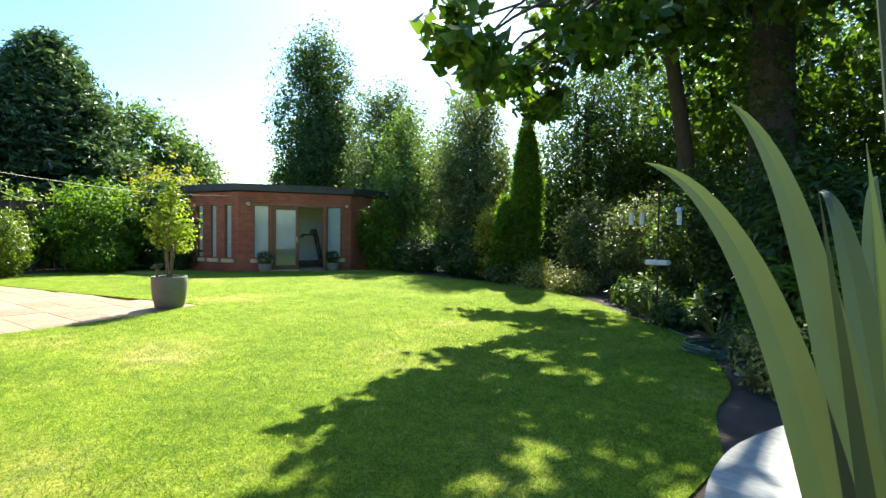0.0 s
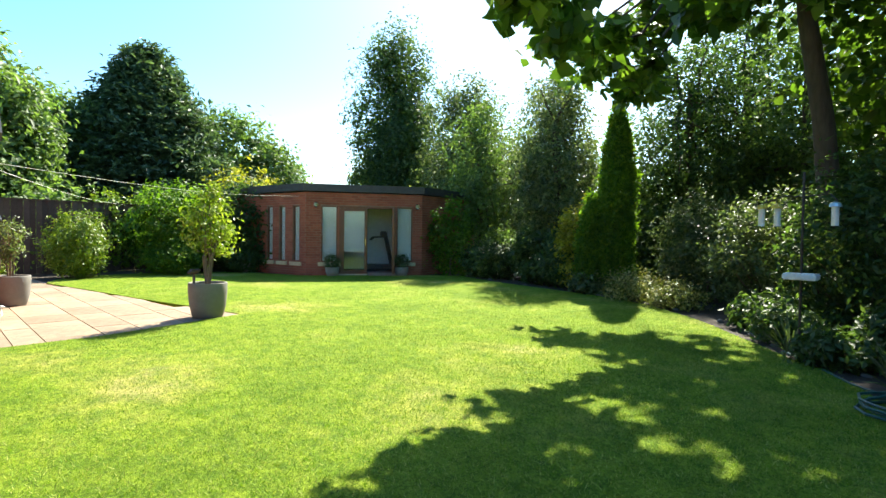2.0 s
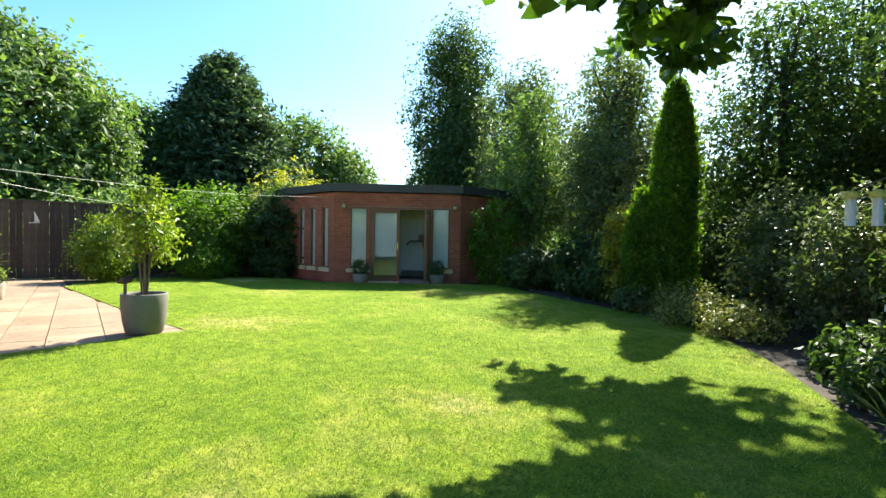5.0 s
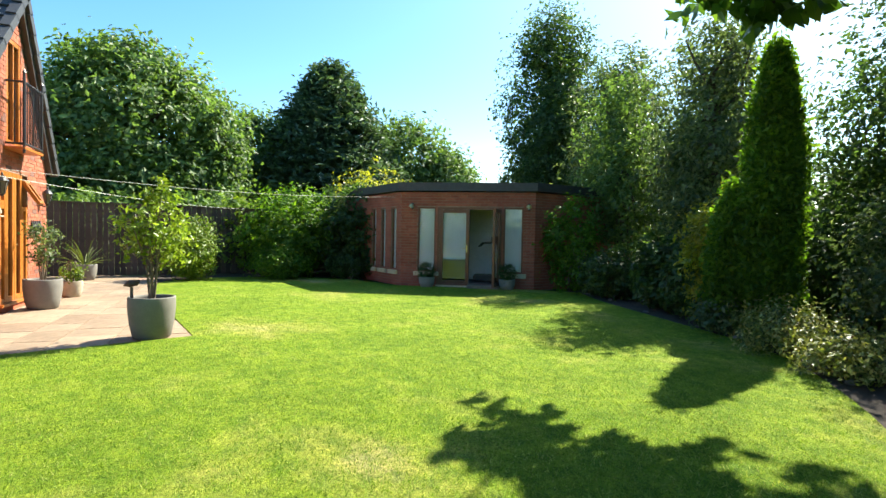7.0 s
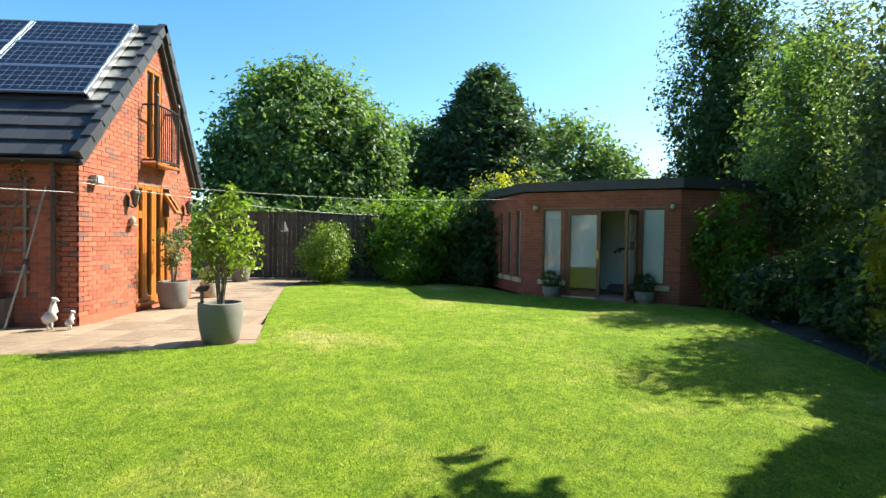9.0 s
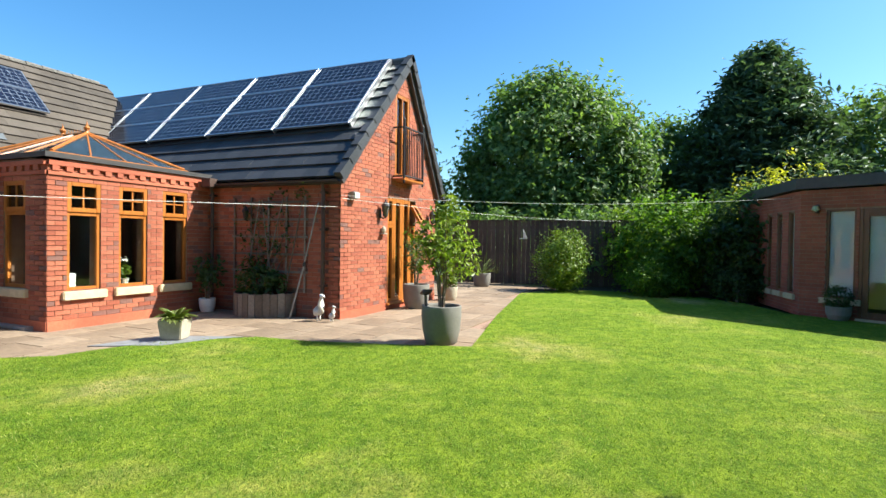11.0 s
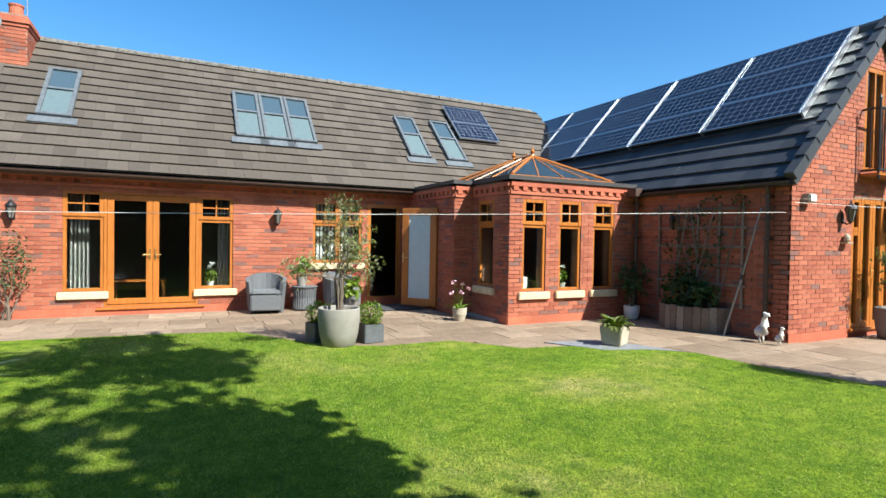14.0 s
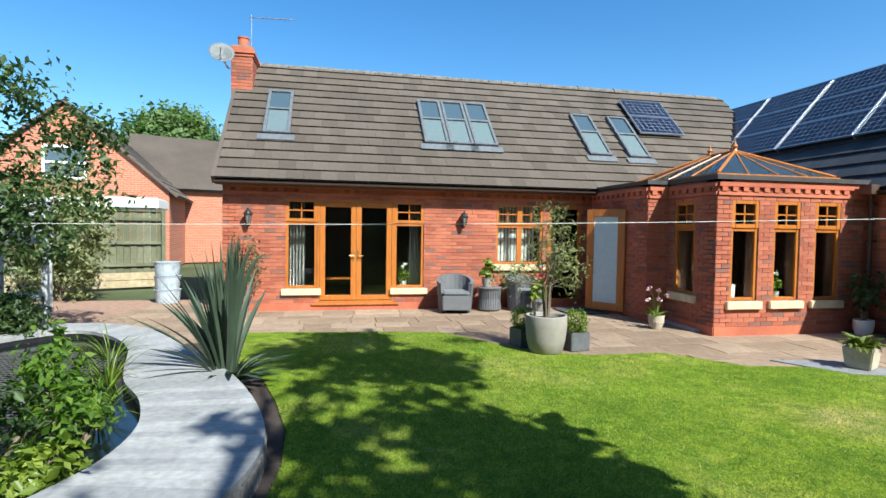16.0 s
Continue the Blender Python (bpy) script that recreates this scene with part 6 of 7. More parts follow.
raw("roof_slope", [(-4.3, -3.3, 3.3), (4.3, -3.3, 3.3), (4.3, 3.3, 3.3), (-4.3, 3.3, 3.3), (-3, 0, 6.0), (3, 0, 6.0)], [(0, 1, 5, 4), (1, 2, 5), (2, 3, 4, 5), (3, 0, 4)], TILE, nh2)

# ---- trees and shrubs ----
# the overhanging sycamore: trunk in the bed, long limbs over the lawn
SX, SY = -1.3, 13.3
sy = thing("sycamore_tree", "large sycamore with limbs overhanging the lawn", "tree", (SX, SY, 0))
rg = np.random.default_rng(101)
part("trunk", tube([(0, 0, -0.1), (0.05, 0, 1.5), (-0.1, -0.1, 3.4), (-0.35, -0.3, 5.2), (-0.5, -0.6, 7.5)], [0.24, 0.19, 0.17, 0.15, 0.11], 14), BARK, sy, smooth=True)
SL = [(-1.84, -6.94, 8, 0.8, 0.76, 0.48), (-2.73, -5.77, 8.2, 0.8, 0.76, 0.48), (-1.55, -5.7, 7.6, 0.7, 0.66, 0.42), (-2.67, -5.85, 7.2, 0.7, 0.66, 0.42), (-2.25, -4.52, 7.8, 0.8, 0.76, 0.48), (-1.56, -3.87, 7.4, 0.8, 0.76, 0.48), (-2.38, -4.13, 7, 0.7, 0.66, 0.42), (-2.25, -2.5, 7.6, 0.9, 0.85, 0.54), (-2.49, -2.78, 6.6, 0.7, 0.66, 0.42), (-1.37, -1.85, 7.2, 0.8, 0.76, 0.48), (-2.56, -0.87, 7.4, 0.9, 0.85, 0.54), (-2.89, -0.88, 6.6, 0.8, 0.76, 0.48), (-1.75, 0.18, 7.8, 1, 0.95, 0.6), (-2.55, 1, 7.6, 1, 0.95, 0.6), (-0.75, 1.3, 7.6, 1.1, 1.04, 0.66), (-3.2, 0.64, 6.4, 0.9, 0.85, 0.54), (-2.03, 2.93, 8.2, 1.2, 1.14, 0.72)]
p, nn, c = cloud(rg, SL, 340, 12, 0.14, 0.3, 0.7)
low = [(-1.15, -7.2, 3.6, 0.5, 0.45, 0.22), (-1.5, -6, 3.75, 0.55, 0.5, 0.26), (-1.7, -4.8, 3.9, 0.6, 0.5, 0.28), (-1.9, -3.5, 3.9, 0.6, 0.6, 0.3), (-2.6, -2, 4, 0.6, 0.6, 0.3), (-0.5, -4.7, 4.5, 0.7, 0.6, 0.35), (-0.9, -3, 4.7, 0.8, 0.7, 0.4), (0.3, -3.1, 5, 0.9, 0.8, 0.5), (1.5, -3.3, 5.2, 0.9, 0.9, 0.5), (-1.65, -6.7, 4.2, 0.45, 0.45, 0.23), (-1.95, -5.7, 4.2, 0.5, 0.5, 0.25), (-2.4, -4.4, 4.3, 0.55, 0.55, 0.28), (-3.8, -1.5, 4.8, 0.7, 0.7, 0.35), (-3.1, -0.7, 5.6, 0.9, 0.9, 0.45), (-1.5, -1.5, 5.6, 0.9, 0.9, 0.45), (-0.5, -2.1, 5.8, 0.9, 0.9, 0.45)]
p2, nn2, c2 = cloud(rg, low, 300, 11, 0.12, 0.2, 0.7)
SL += low
high = [(-1.16, -6.97, 7.4, 0.6, 0.6, 0.3), (-2.85, -6, 7.6, 0.5, 0.5, 0.25), (-2.6, -3.96, 6.4, 0.5, 0.5, 0.25), (-2.05, -7.6, 7.6, 0.5, 0.5, 0.25)]
p3, nn3, c3 = cloud(rg, high, 60, 11, 0.14, 0.2, 0.7)
SL += high
p2, nn2, c2 = np.vstack((p2, p3)), np.vstack((nn2, nn3)), np.vstack((c2, c3))
p, nn, c = np.vstack((p, p2)), np.vstack((nn, nn2)), np.vstack((c, c2, c2))
leaf_mesh("crown", p, nn, 0.16, L_SYC, sy, ratio=0.95, rng=rg, lobes=True)
for q in SL:
    part("limb", limbs(rg, (-0.48, -0.55, 7.2), [q[:3]], 0.07, 0.12, 0.16), BARK, sy, smooth=True)
for k in range(60):
    q = c[rg.integers(len(c))]
    m = min(SL, key=lambda s: (s[0] - q[0]) ** 2 + (s[1] - q[1]) ** 2 + (s[2] - q[2]) ** 2)
    part("branch", limbs(rg, m[:3], [tuple(q)], 0.022, 0.1, 0.06), BARK, sy)
iv = thing("ivy_trunk_tree", "thick ivy-covered tree trunk with dense dark crown", "tree", (0.3, 12.4, 0))
part("trunk", tube([(0, 0, -0.1), (0.05, 0, 2), (0, 0.1, 5), (0.1, 0, 9)], [0.5, 0.42, 0.38, 0.25], 14), BARK, iv, smooth=True)
p, nn, c = cloud(rg, [(0, 0, 2.5, 0.6, 0.6, 2.5), (0, 0, 5.5, 0.65, 0.65, 2.2)], 420, 12, 0.09, 0.85)
leaf_mesh("ivy", p, nn, 0.09, L_DARK, iv, rng=rg, ratio=0.8)
p, nn, c = cloud(rg, [(0, 0, 8.2, 2.6, 2.4, 2.0), (-1.4, 0.5, 6.4, 1.6, 1.5, 1.3), (1.8, -0.6, 6.8, 1.8, 1.6, 1.5), (1.5, -2.5, 5.5, 1.5, 1.3, 1.2), (-0.6, 2.0, 5.0, 2.0, 1.4, 2.0), (2.6, 1.5, 4.8, 1.8, 1.5, 2.2)], 900, 14, 0.2, 0.35)
leaf_mesh("crown", p, nn, 0.15, L_SYC, iv, rng=rg, ratio=0.9, lobes=True)
for k in range(6):
    part("limb", limbs(rg, (0, 0, 5.5), [tuple(c[rg.integers(len(c))])], 0.1, 0.2, 0.15), BARK, iv, smooth=True)

# dense low growth that closes the boundary, and woods beyond
def thicket(name, label, places, h, r, mat_, seed, size=0.2):
    for k, (x, y) in enumerate(places):
        tree(name, label, x, y, [(0, 0, h * 0.45, r, r, h * 0.5), (r * 0.6, 0, h * 0.35, r * 0.8, r * 0.8, h * 0.4), (-r * 0.6, 0, h * 0.35, r * 0.8, r * 0.8, h * 0.4)], 420, 13, 0.16, size, mat_, None, seed + k, category="hedge", shell=0.55, stems=5, group=name)


thicket("boundary_hedge", "dense dark green hedge behind the trees", [(-9.0, 19.0), (-6.5, 18.8), (-4.0, 18.9), (-1.5, 19.1), (1.0, 19.0), (3.5, 18.6)], 4.2, 1.7, L_DARK, 601)
thicket("boundary_hedge", "dense dark hedge along the side boundary", [(5.2, 16.0), (5.2, 13.5), (5.1, 11.0), (4.9, 8.5), (5.0, 6.2)], 3.6, 1.4, L_DARK, 621, 0.16)
thicket("mixed_undergrowth", "dark leafy undergrowth in the bed", [(-7.6, 16.0), (-5.6, 15.4), (-3.2, 15.0), (-1.0, 14.2), (1.2, 13.6), (2.8, 10.6), (3.2, 8.0)], 2.5, 1.2, L_DARK, 641, 0.12)
thicket("far_hedge", "tall leafy hedge beyond the fence", [(-20.6, 1.0), (-21.0, 5.0), (-21.4, 9.0), (-21.0, 13.0), (-19.5, 19.0)], 3.0, 2.2, L_FAR, 661)
r_ = np.random.default_rng(700)
ang_ = r_.uniform(0, 6.28, 2600)
rad_ = r_.uniform(75, 105, 2600)
hh_ = 3 + 4 * r_.random(2600) ** 1.5 * (1 + 0.5 * np.sin(ang_ * 7))
cs = np.column_stack([rad_ * np.cos(ang_), rad_ * np.sin(ang_), hh_ * r_.random(2600)])
idx = np.repeat(np.arange(2600), 14)
p = cs[idx] + r_.normal(size=(len(idx), 3)) * np.array([1.6, 1.6, 0.9])
nn = r_.normal(size=p.shape)
tagged(leaf_mesh("distant_woods", p, nn / np.linalg.norm(nn, axis=1, keepdims=True), 1.3, L_FAR, rng=r_, ratio=0.7), "line of distant green trees on the horizon", "trees", kind="stuff")

# screen of trees behind the bed
def screen(name, label, x, y, h, r, mat_, seed, clumps=260, size=0.13, per=11, trunk=0.12, spread=0.19):
    clumps, per, spread = int(clumps * 2.9), per + 6, spread * 0.85
    tree(name, label, x, y, [(0, 0, h * 0.55, r, r, h * 0.4), (-r * 0.5, r * 0.2, h * 0.4, r * 0.75, r * 0.75, h * 0.3), (r * 0.55, -r * 0.2, h * 0.42, r * 0.7, r * 0.7, h * 0.3), (0.1, 0, h * 0.82, r * 0.6, r * 0.6, h * 0.2)], clumps, per, spread, size, mat_, (trunk, h * 0.75), seed, shell=0.3, stems=9)


screen("birch_tree", "slender airy grey-green tree in the boundary screen", -9.8, 17.0, 6.8, 1.8, L_GREY, 201, 330)
screen("hawthorn_tree", "tangled dark green boundary tree", -5.2, 17.0, 7.2, 1.9, L_DARK, 202, 300)
screen("ash_tree", "open light-crowned boundary tree", -2.6, 17.6, 7.6, 2.0, L_FAR, 203, 260)
screen("elder_tree", "open boundary tree with gaps to the sky", 0.6, 17.5, 8.2, 2.2, L_DARK, 204, 240)
screen("ash_tree", "tall light green boundary tree", 3.8, 16.5, 9.0, 2.5, L_FAR, 205, 260)
screen("hawthorn_tree", "dense dark boundary tree by the fence", 4.6, 12.5, 6.0, 1.8, L_DARK, 206, 300)
screen("elder_tree", "dense dark boundary tree over the pond", 5.0, 8.5, 5.5, 1.8, L_DARK, 207, 300)
screen("ash_tree", "leafy boundary tree by the fence", 5.4, 5.2, 5.0, 1.5, L_FAR, 208, 220)
screen("poplar_tree", "tall dark tree behind the garden room", -21.6, 19.9, 12.2, 2.9, L_DARK, 209, 640, 0.2, 12, 0.2, 0.28)
screen("poplar_tree", "tall leafy tree behind the garden room", -15.6, 19.0, 8.2, 2.2, L_GREY, 210, 380, 0.17, 12, 0.16, 0.26)
screen("willow_tree", "light green drooping tree beside the garden room", -12.0, 15.9, 6.0, 1.2, L_FAR, 211, 260, 0.13)
screen("hazel_tree", "grey-green leaning tree over the bed", -8.3, 15.2, 6.4, 1.4, L_GREY, 212, 240, 0.12)
screen("ash_tree", "tall dark tree behind the boundary screen", -4.8, 20.6, 8.9, 2.5, L_DARK, 213, 280, 0.17, 11, 0.15, 0.24)
screen("ash_tree", "tall dark tree behind the boundary screen", -1.2, 20.6, 9.8, 2.6, L_DARK, 214, 300, 0.17, 11, 0.15, 0.24)
screen("ash_tree", "tall dark tree behind the boundary screen", 2.6, 20.2, 11.0, 3.0, L_DARK, 215, 340, 0.17, 11, 0.15, 0.24)
for k, (x, y, h, r, m) in enumerate(((-16.5, 24, 7.0, 2.2, L_FAR), (-21.5, 23.5, 7.2, 2.4, L_BRIGHT), (-25, 24, 7.0, 2.5, L_FAR), (-29, 24, 6.4, 2.5, L_BRIGHT))):
    screen("far_shrub", "light green thicket beyond the garden", x, y, h, r, m, 220 + k, 160, 0.22, 10, 0.1, 0.35)
# large trees beyond the fence
tree("oak_tree", "large rounded broadleaf tree beyond the fence", -31.5, 1.0, [(0, 0, 6.4, 4.6, 4.6, 4.3), (0.5, -2.6, 4.9, 2.8, 2.8, 3.3), (0, 2.6, 5.6, 3.0, 3.0, 3.6), (0, -0.3, 8.8, 2.8, 2.8, 1.9), (0.5, 3.6, 4.2, 1.9, 1.9, 2.6), (1, 0, 3, 4.2, 4.4, 2.6)], 2600, 19, 0.34, 0.34, L_FAR, (0.45, 6), 301, shell=0.75, stems=8)
tree("oak_tree", "broadleaf tree between the larger ones", -37.8, 7.4, [(0, 0, 5.6, 2.8, 2.8, 3.6), (0, 2, 4.5, 2.4, 2.4, 3.0)], 900, 16, 0.34, 0.36, L_FAR, (0.3, 5), 302, shell=0.7)
tree("beech_tree", "rounded tree behind the fir", -39.8, 18.5, [(0, 0, 6.0, 3.6, 3.6, 4.4), (1.5, 2.6, 4.6, 2.6, 2.6, 3.4), (0, -2.5, 5, 3, 3, 3.5)], 1300, 16, 0.36, 0.4, L_FAR, (0.3, 5), 303, shell=0.7)
tree("oak_tree", "tree past the end of the fence", -27, -6.5, [(0, 0, 3.6, 2.6, 2.6, 3.0)], 700, 15, 0.3, 0.34, L_FAR, (0.3, 4), 304, shell=0.7)
tree("round_tree", "rounded tree over the far roof", 11.5, -34, [(0, 0, 6.6, 3.2, 3.2, 3.0)], 900, 15, 0.34, 0.4, L_FAR, (0.3, 6), 305, shell=0.75)
fr = thing("fir_tree", "tall dark blue-green conifer beyond the fence", "tree", (-37.3, 12.1, 0))
part("trunk", tube([(0, 0, 0), (0, 0, 14.2)], [0.4, 0.05], 10), BARK, fr)
cs = []
for k in range(2900):
    z = 1.5 + 13.0 * (1 - rg.random() ** 0.62)
    r = 6.9 * (1 - (z / 15.0)) ** 0.78 * rg.uniform(0.35, 1.1)
    a = rg.uniform(0, 6.28)
    cs.append((r * math.cos(a), r * math.sin(a), z - 0.12 * r))
cs = np.array(cs)
idx = np.repeat(np.arange(len(cs)), 18)
p = cs[idx] + rg.normal(size=(len(idx), 3)) * np.array([0.36, 0.36, 0.15])
nn = rg.normal(size=p.shape) * 0.5 + np.array([0, 0, 0.8])
leaf_mesh("crown", p, nn / np.linalg.norm(nn, axis=1, keepdims=True), 0.46, L_FIR, fr, rng=rg, ratio=0.36)

fr.scale = (1.08, 1.08, 0.91)

# cypress: columnar with a lower lobe
cyp = thing("cypress", "columnar bright green conifer with a lower side lobe", "conifer", (-5.1, 12.85, 0))
part("trunk", tube([(0, 0, 0), (0, 0, 3.4)], [0.08, 0.02], 8), BARK, cyp)
cs = []
for k in range(2600):
    if rg.random() < 0.7:
        z = rg.uniform(0.5, 4.05)
        r = 0.36 * min(1, (4.15 - z) / 1.5) ** 0.6
        o_ = (0, 0)
    else:
        z = rg.uniform(0.5, 2.15)
        r = 0.33 * min(1, (2.2 - z) / 0.9) ** 0.6
        o_ = (-0.5, -0.15)
    a = rg.uniform(0, 6.28)
    r *= rg.uniform(0.55, 1.08)
    cs.append((o_[0] + r * math.cos(a), o_[1] + r * math.sin(a), z))
cs = np.array(cs)
idx = np.repeat(np.arange(len(cs)), 14)
p = cs[idx] + rg.normal(size=(len(idx), 3)) * np.array([0.05, 0.05, 0.1])
nn = rg.normal(size=p.shape)
leaf_mesh("crown", p, nn / np.linalg.norm(nn, axis=1, keepdims=True), 0.10, L_CYP, cyp, rng=rg, ratio=0.42)


def bush(name, label, x, y, r, h, mat_, seed, clumps=170, per=9, size=0.085, ratio=0.5, spread=0.08, ry=None):
    clumps, per, size = int(clumps * 1.9), per + 4, size * 1.15
    tree(name, label, x, y, [(0, 0, h * 0.5, r, ry or r, h * 0.5), (r * 0.45, 0.1, h * 0.38, r * 0.6, r * 0.6, h * 0.38), (-r * 0.4, -0.1, h * 0.42, r * 0.6, r * 0.6, h * 0.42)], clumps, per, spread, size, mat_, None, seed, category="shrub", ratio=ratio, stems=6)


for k, q in enumerate((
    ("golden_shrub", "golden yellow shrub beside the cypress", -6.1, 13.15, 0.65, 2.35, L_GOLD, 170, 0.09),
    ("laurel_shrub", "glossy dark green laurel in the bed", -7.6, 13.9, 1.0, 1.5, L_DARK, 240, 0.12),
    ("laurel_shrub", "spreading dark green shrub at the bed edge", -9.8, 14.1, 0.9, 1.2, L_DARK, 200, 0.10),
    ("rhododendron", "dark rounded shrub in front of the screen", -6.6, 13.5, 0.75, 1.2, L_DARK, 200, 0.10),
    ("variegated_shrub", "low yellow variegated shrub at the lawn edge", -4.25, 12.1, 0.62, 0.62, L_VARIEG, 170, 0.05),
    ("variegated_shrub", "low yellow-green shrub spilling to the lawn", -3.25, 11.6, 0.5, 0.5, L_VARIEG, 110, 0.05),
    ("variegated_shrub", "yellow variegated shrub beside the pond wall", 1.2, 5.75, 0.42, 0.55, L_VARIEG, 130, 0.055),
    ("dusty_shrub", "tall grey-green shrub in the bed", -3.3, 13.3, 1.0, 2.4, L_GREY, 260, 0.075),
    ("dusty_shrub", "grey-leaved shrub with pale tips", -1.9, 12.2, 1.0, 2.2, L_GREY, 260, 0.075),
    ("viburnum", "dense dark shrub behind the bird table", -0.4, 11.3, 1.1, 2.6, L_DARK, 300, 0.09),
    ("viburnum", "dense dark evergreen beside the trunk", 1.0, 10.1, 1.1, 2.8, L_DARK, 300, 0.09),
    ("camellia", "glossy broad-leaved evergreen at the bed edge", 1.5, 8.4, 0.9, 2.2, L_DARK, 240, 0.12),
    ("camellia", "glossy broad-leaved shrub near the pond", 1.9, 6.9, 0.7, 1.4, L_CYP, 190, 0.13),
    ("fern", "low green foliage under the shrubs", 0.2, 9.1, 0.5, 0.6, L_DARK, 120, 0.10),
    ("fern", "low dark foliage along the bed edge", -0.3, 8.5, 0.38, 0.34, L_DARK, 90, 0.08),
    ("fern", "low dark foliage along the bed edge", -1.0, 9.6, 0.42, 0.4, L_DARK, 90, 0.08),
    ("fern", "low grey-green foliage along the bed edge", 0.75, 7.2, 0.36, 0.36, L_GREY, 80, 0.07),
    ("laurel_shrub", "broad-leaved shrub leaning over the bed edge", 1.15, 7.6, 0.55, 0.95, L_CYP, 130, 0.13),
    ("fern", "low foliage at the foot of the shrubs", -1.4, 10.4, 0.5, 0.5, L_DARK, 110, 0.09),
    ("fern", "low foliage at the foot of the cypress", -5.6, 12.75, 0.5, 0.55, L_GREY, 110, 0.08),
    ("bay_tree", "leafy green shrub beside the garden room", -11.35, 13.95, 0.75, 2.4, L_CYP, 170, 0.10),
    ("ball_shrub", "large clipped yellow-green ball shrub", -16.4, 4.75, 0.75, 1.85, L_BRIGHT, 420, 0.07),
    ("laurel_hedge", "tall spreading laurel against the fence", -17.6, 7.6, 1.5, 2.9, L_CYP, 420, 0.13),
    ("laurel_hedge", "tall glossy laurel beside the garden room", -17.0, 9.6, 1.4, 3.0, L_DARK, 420, 0.13),
    ("azalea", "low dark mounded shrub before the hedge", -16.4, 7.2, 0.9, 1.0, L_CYP, 260, 0.07),
    ("azalea", "low dark mounded shrub at the hedge foot", -16.1, 9.2, 0.7, 0.9, L_DARK, 200, 0.07),
    ("elaeagnus", "golden-topped shrub above the hedge", -19.2, 10.6, 1.7, 3.9, L_GOLD, 330, 0.12),
    ("climber_shrub", "leafy shrub rising above the fence", -18.9, 6.2, 0.9, 2.5, L_BRIGHT, 200, 0.12),
    ("buddleia", "tall arching shrub beside the arbour", 6.3, -6.0, 0.9, 3.2, L_OLIVE, 260, 0.10),
    ("fuchsia", "dark low shrub by the arbour", 5.0, -1.3, 0.5, 0.8, L_DARK, 110, 0.08),
)):
    nm, lb, x, y, r, h, m, cl, sz = q
    bush(nm, lb, x, y, r, h, m, 400 + k, cl, 9, sz, spread=0.06 + 0.03 * r)
tree("plum_tree", "small dark-leaved tree hanging over the pond", 5.3, -1.0, [(-0.3, 0, 2.3, 1.0, 1.0, 1.0), (-0.9, 0.0, 1.6, 0.6, 0.6, 0.7), (-1.3, -0.4, 3.0, 0.7, 0.5, 0.3), (-0.6, 0.4, 3.4, 0.8, 0.7, 0.35), (-1.5, -0.3, 2.3, 0.35, 0.35, 0.5)], 330, 11, 0.1, 0.11, L_DARK, (0.09, 2.2), 460, shell=0.35, stems=12)
for k, (x, y) in enumerate(((-0.85, 8.95), (0.25, 7.75), (0.72, 7.0))):
    t = thing("iris_clump", "clump of strappy grey-green leaves in the bed", "plant", (x, y, 0.01), group="bed clumps")
    rosette(t, 34, 0.6, 0.028, L_GREY, rg, 0.0, (0.5, 1.45), 0.7)
for k, a in enumerate((0.79, 2.9)):
    q = ro + ru * a + rn * 0.3
    t = thing("woven_planter", "round ribbed grey planter at the garden room", "plant pot", (q.x, q.y, 0.03))
    part("pot", lathe([(0.15, 0), (0.2, 0.1), (0.215, 0.26), (0.19, 0.26), (0.18, 0.2), (0, 0.2)], 20), POT_LIGHT, t)
    r_ = np.random.default_rng(500 + k)
    b = thing("box_ball", "dark clipped box ball in a planter", "shrub", (q.x, q.y, 0.24))
    p, nn, c = cloud(r_, [(0, 0, 0.2, 0.23, 0.23, 0.23)], 200, 6, 0.03, 0.8)
    leaf_mesh("foliage", p, nn, 0.045, L_DARK, b, rng=r_)
    part("stem", tube([(0, 0, -0.03), (0, 0, 0.2)], 0.015), STEM, b)
big_pot("plant_pot", -15.9, 9.25, 0.2, 0.3, POT_LIGHT, "low grey pot beside the garden room wall")

# bird table, feeders, hose
bt_ = thing("bird_table", "white bird tray on a dark pole with feeders", "bird table", (-0.72, 8.72, 0.0))
part("pole", tube([(0, 0, 0), (0, 0, 2.05)], 0.014), BLACK, bt_)
part("tray", box(-0.16, -0.11, 0.87, 0.16, 0.11, 0.94, 0.012), WHITE, bt_)
part("crossbar", tube([(-0.42, 0.1, 1.72), (-0.2, 0.05, 1.8), (0, 0, 1.78), (0.25, -0.05, 1.8), (0.32, -0.07, 1.72)], 0.008), BLACK, bt_)
for x, cap in ((-0.42, BRASS), (-0.26, BRASS), (0.3, STEEL)):
    fd = part("feeder", lathe([(0.035, 0), (0.035, 0.2), (0.0, 0.2)], 12), GLAZE, bt_, "clear seed feeder")
    fd.location = (x, 0.06 if x < 0 else -0.06, 1.46)
    cpn = part("feeder_cap", lathe([(0.06, 0), (0.05, 0.04), (0.0, 0.06)], 12), plain("feeder_yellow", (0.55, 0.4, 0.05), 0.5) if cap is BRASS else STEEL, bt_)
    cpn.location = (x, 0.06 if x < 0 else -0.06, 1.66)
hs = thing("garden_hose", "coiled green garden hose along the bed edge", "hose", (0, 0, 0.0))
pts = [(-0.9, 8.85, 0.035), (-0.5, 8.3, 0.035), (-0.1, 7.7, 0.035)]
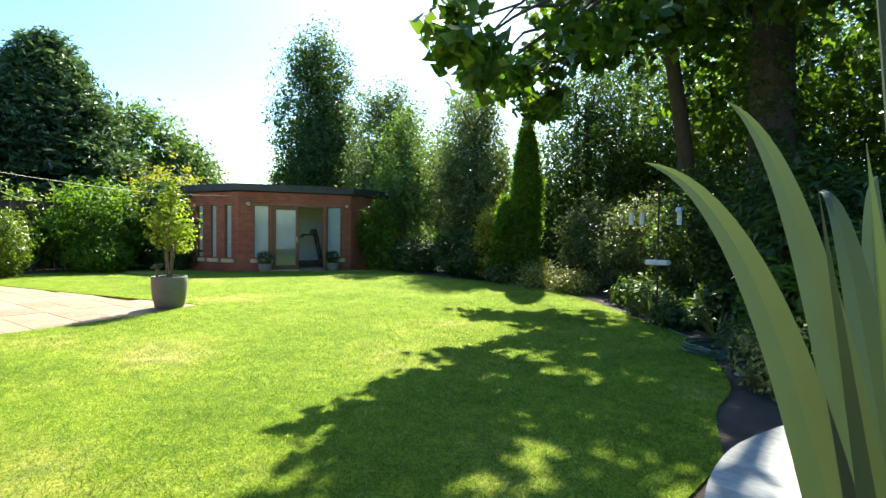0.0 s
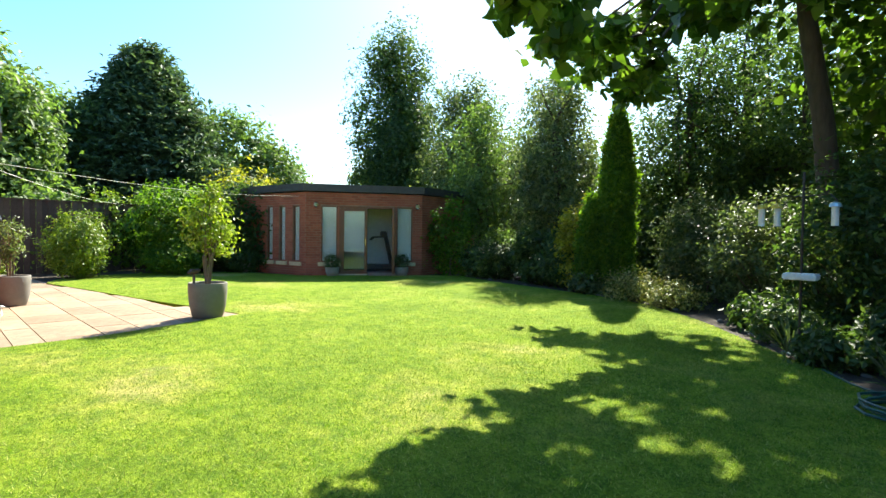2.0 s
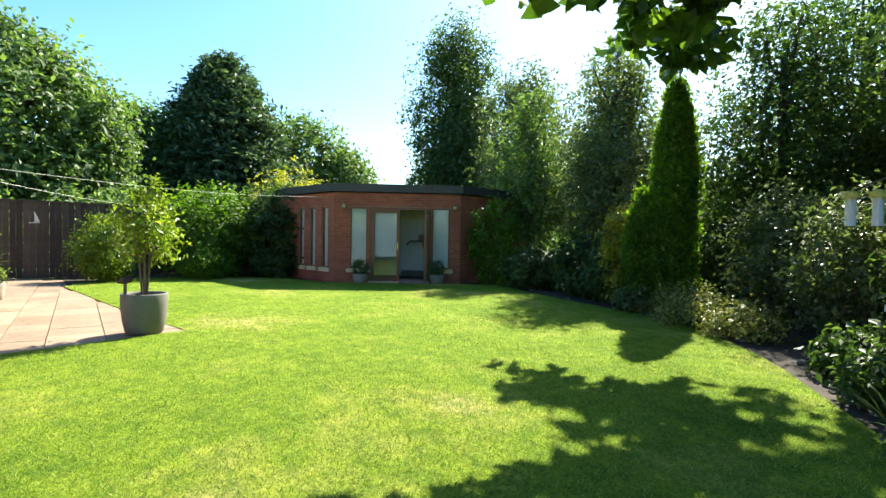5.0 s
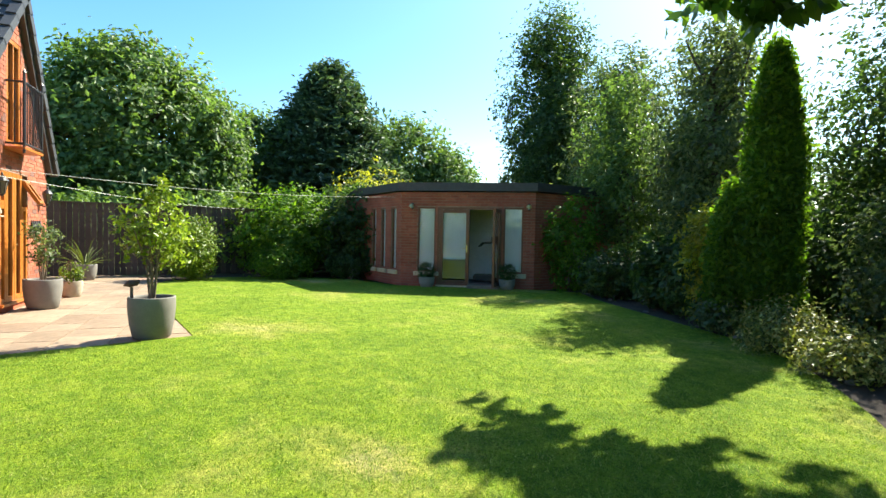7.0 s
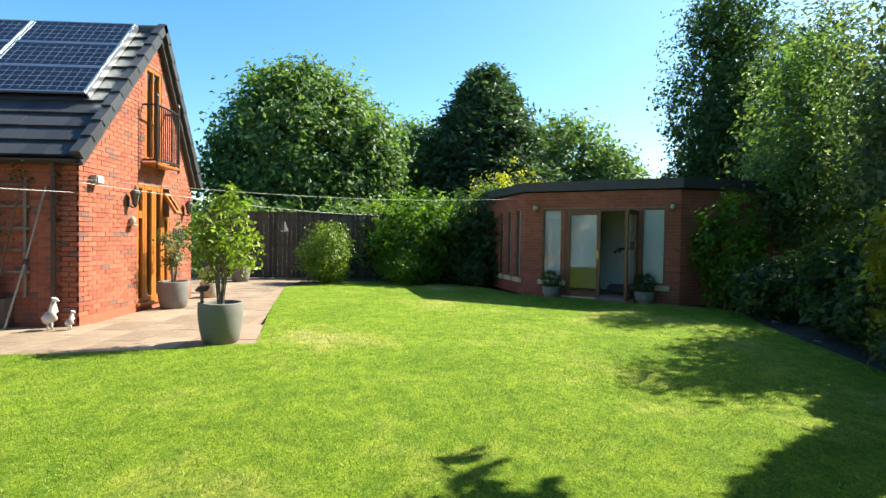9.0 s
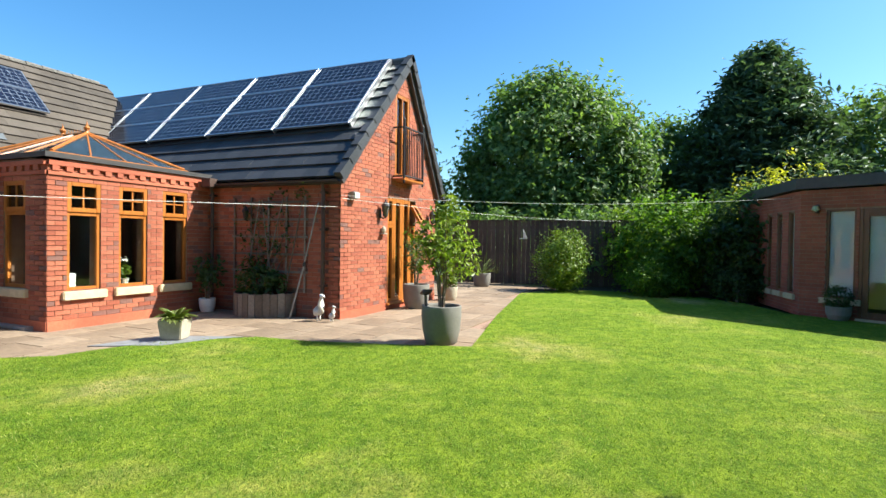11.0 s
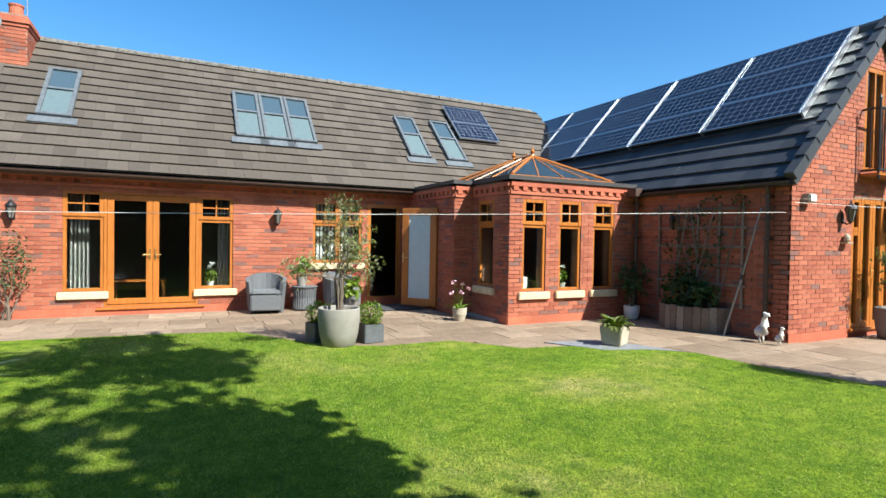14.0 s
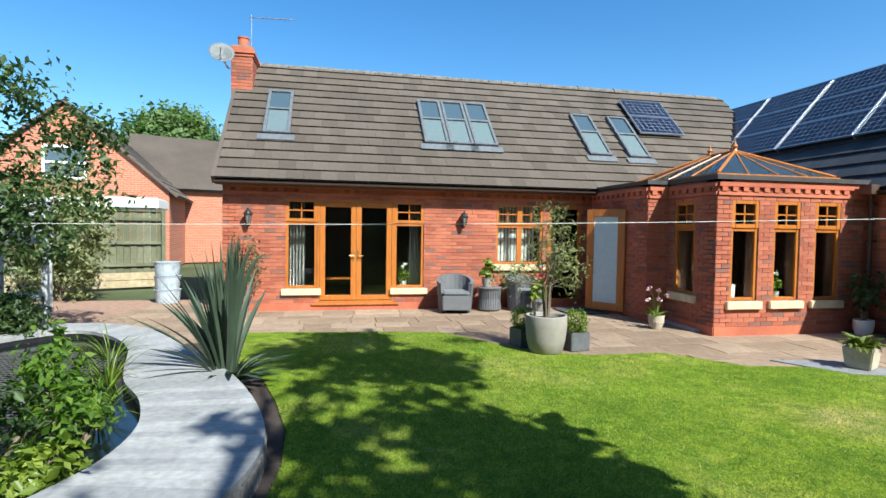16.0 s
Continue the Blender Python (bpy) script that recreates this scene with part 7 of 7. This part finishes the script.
for k in range(60):
    a = 0.42 * k
    pts.append((0.42 + (0.34 + 0.04 * math.sin(k)) * math.cos(a), 6.95 + (0.4 + 0.05 * math.sin(1.7 * k)) * math.sin(a), 0.035 + 0.0016 * k))
part("tube", tube(pts, 0.012, 6), HOSE, hs)
for k in range(70):
    x, y = random.choice(BED_LINE[10:])
    x, y = x + random.uniform(0.05, 0.35), y + random.uniform(0.05, 0.3)
    if k % 2:
        continue
    st = tagged(part("stone", lathe([(0.0, 0), (0.05, 0.005), (0.06, 0.025), (0.03, 0.05), (0.0, 0.055)], 8), SETT), "small dark stone at the bed edge", "stone", "bed edge stones")
    st.matrix_world = pose(x, y, 0.008, 0, 0, random.uniform(0, 360)) @ Matrix.Diagonal((random.uniform(0.5, 1.3), random.uniform(0.5, 1.2), random.uniform(0.5, 1), 1))

# ---- patio slabs ----
LAID = []
y = -5.0
rows_ = (0.6, 0.45, 0.6, 0.3)
k = 0
while y < 5.05:
    h = rows_[k % 4]
    x = 4.2 + (k % 3) * 0.2
    i = 0
    while x > -17.5:
        w = (0.6, 0.9, 0.45, 0.75)[(i + k) % 4]
        cx_, cy_ = x - w / 2, y + h / 2
        if not (inside(cx_, cy_, LAWN_LINE) and all(inside(a, b, LAWN_LINE) for a, b in ((x, y), (x - w, y), (x, y + h), (x - w, y + h)))):
            house = (cy_ < FY + 0.05 and cx_ < HX) or (-8.7 > cx_ > -13.5 and cy_ < 2.35) or (-5.55 > cx_ and cy_ < -0.65) or (cx_ < -13.5 and cy_ < 0)
            pond = 1.4 < cx_ and cy_ > -1.1
            beyond = cy_ > 5.35 + (cx_ + 7.4) * 0.19 and cx_ < -7.0
            if not house and not pond and not beyond and (cy_ < 0.6 or cx_ < -3.9):
                LAID.append((x - w + 0.006, x - 0.006, y + 0.006, y + h - 0.006))
        x -= w
        i += 1
    y += h
    k += 1
lay("slab", patio, Vector((0, 0, 0)), X, Y, Z, LAID, SLAB, -0.02, 0.02, 300, lambda a, b: -11 < a < 1.5)
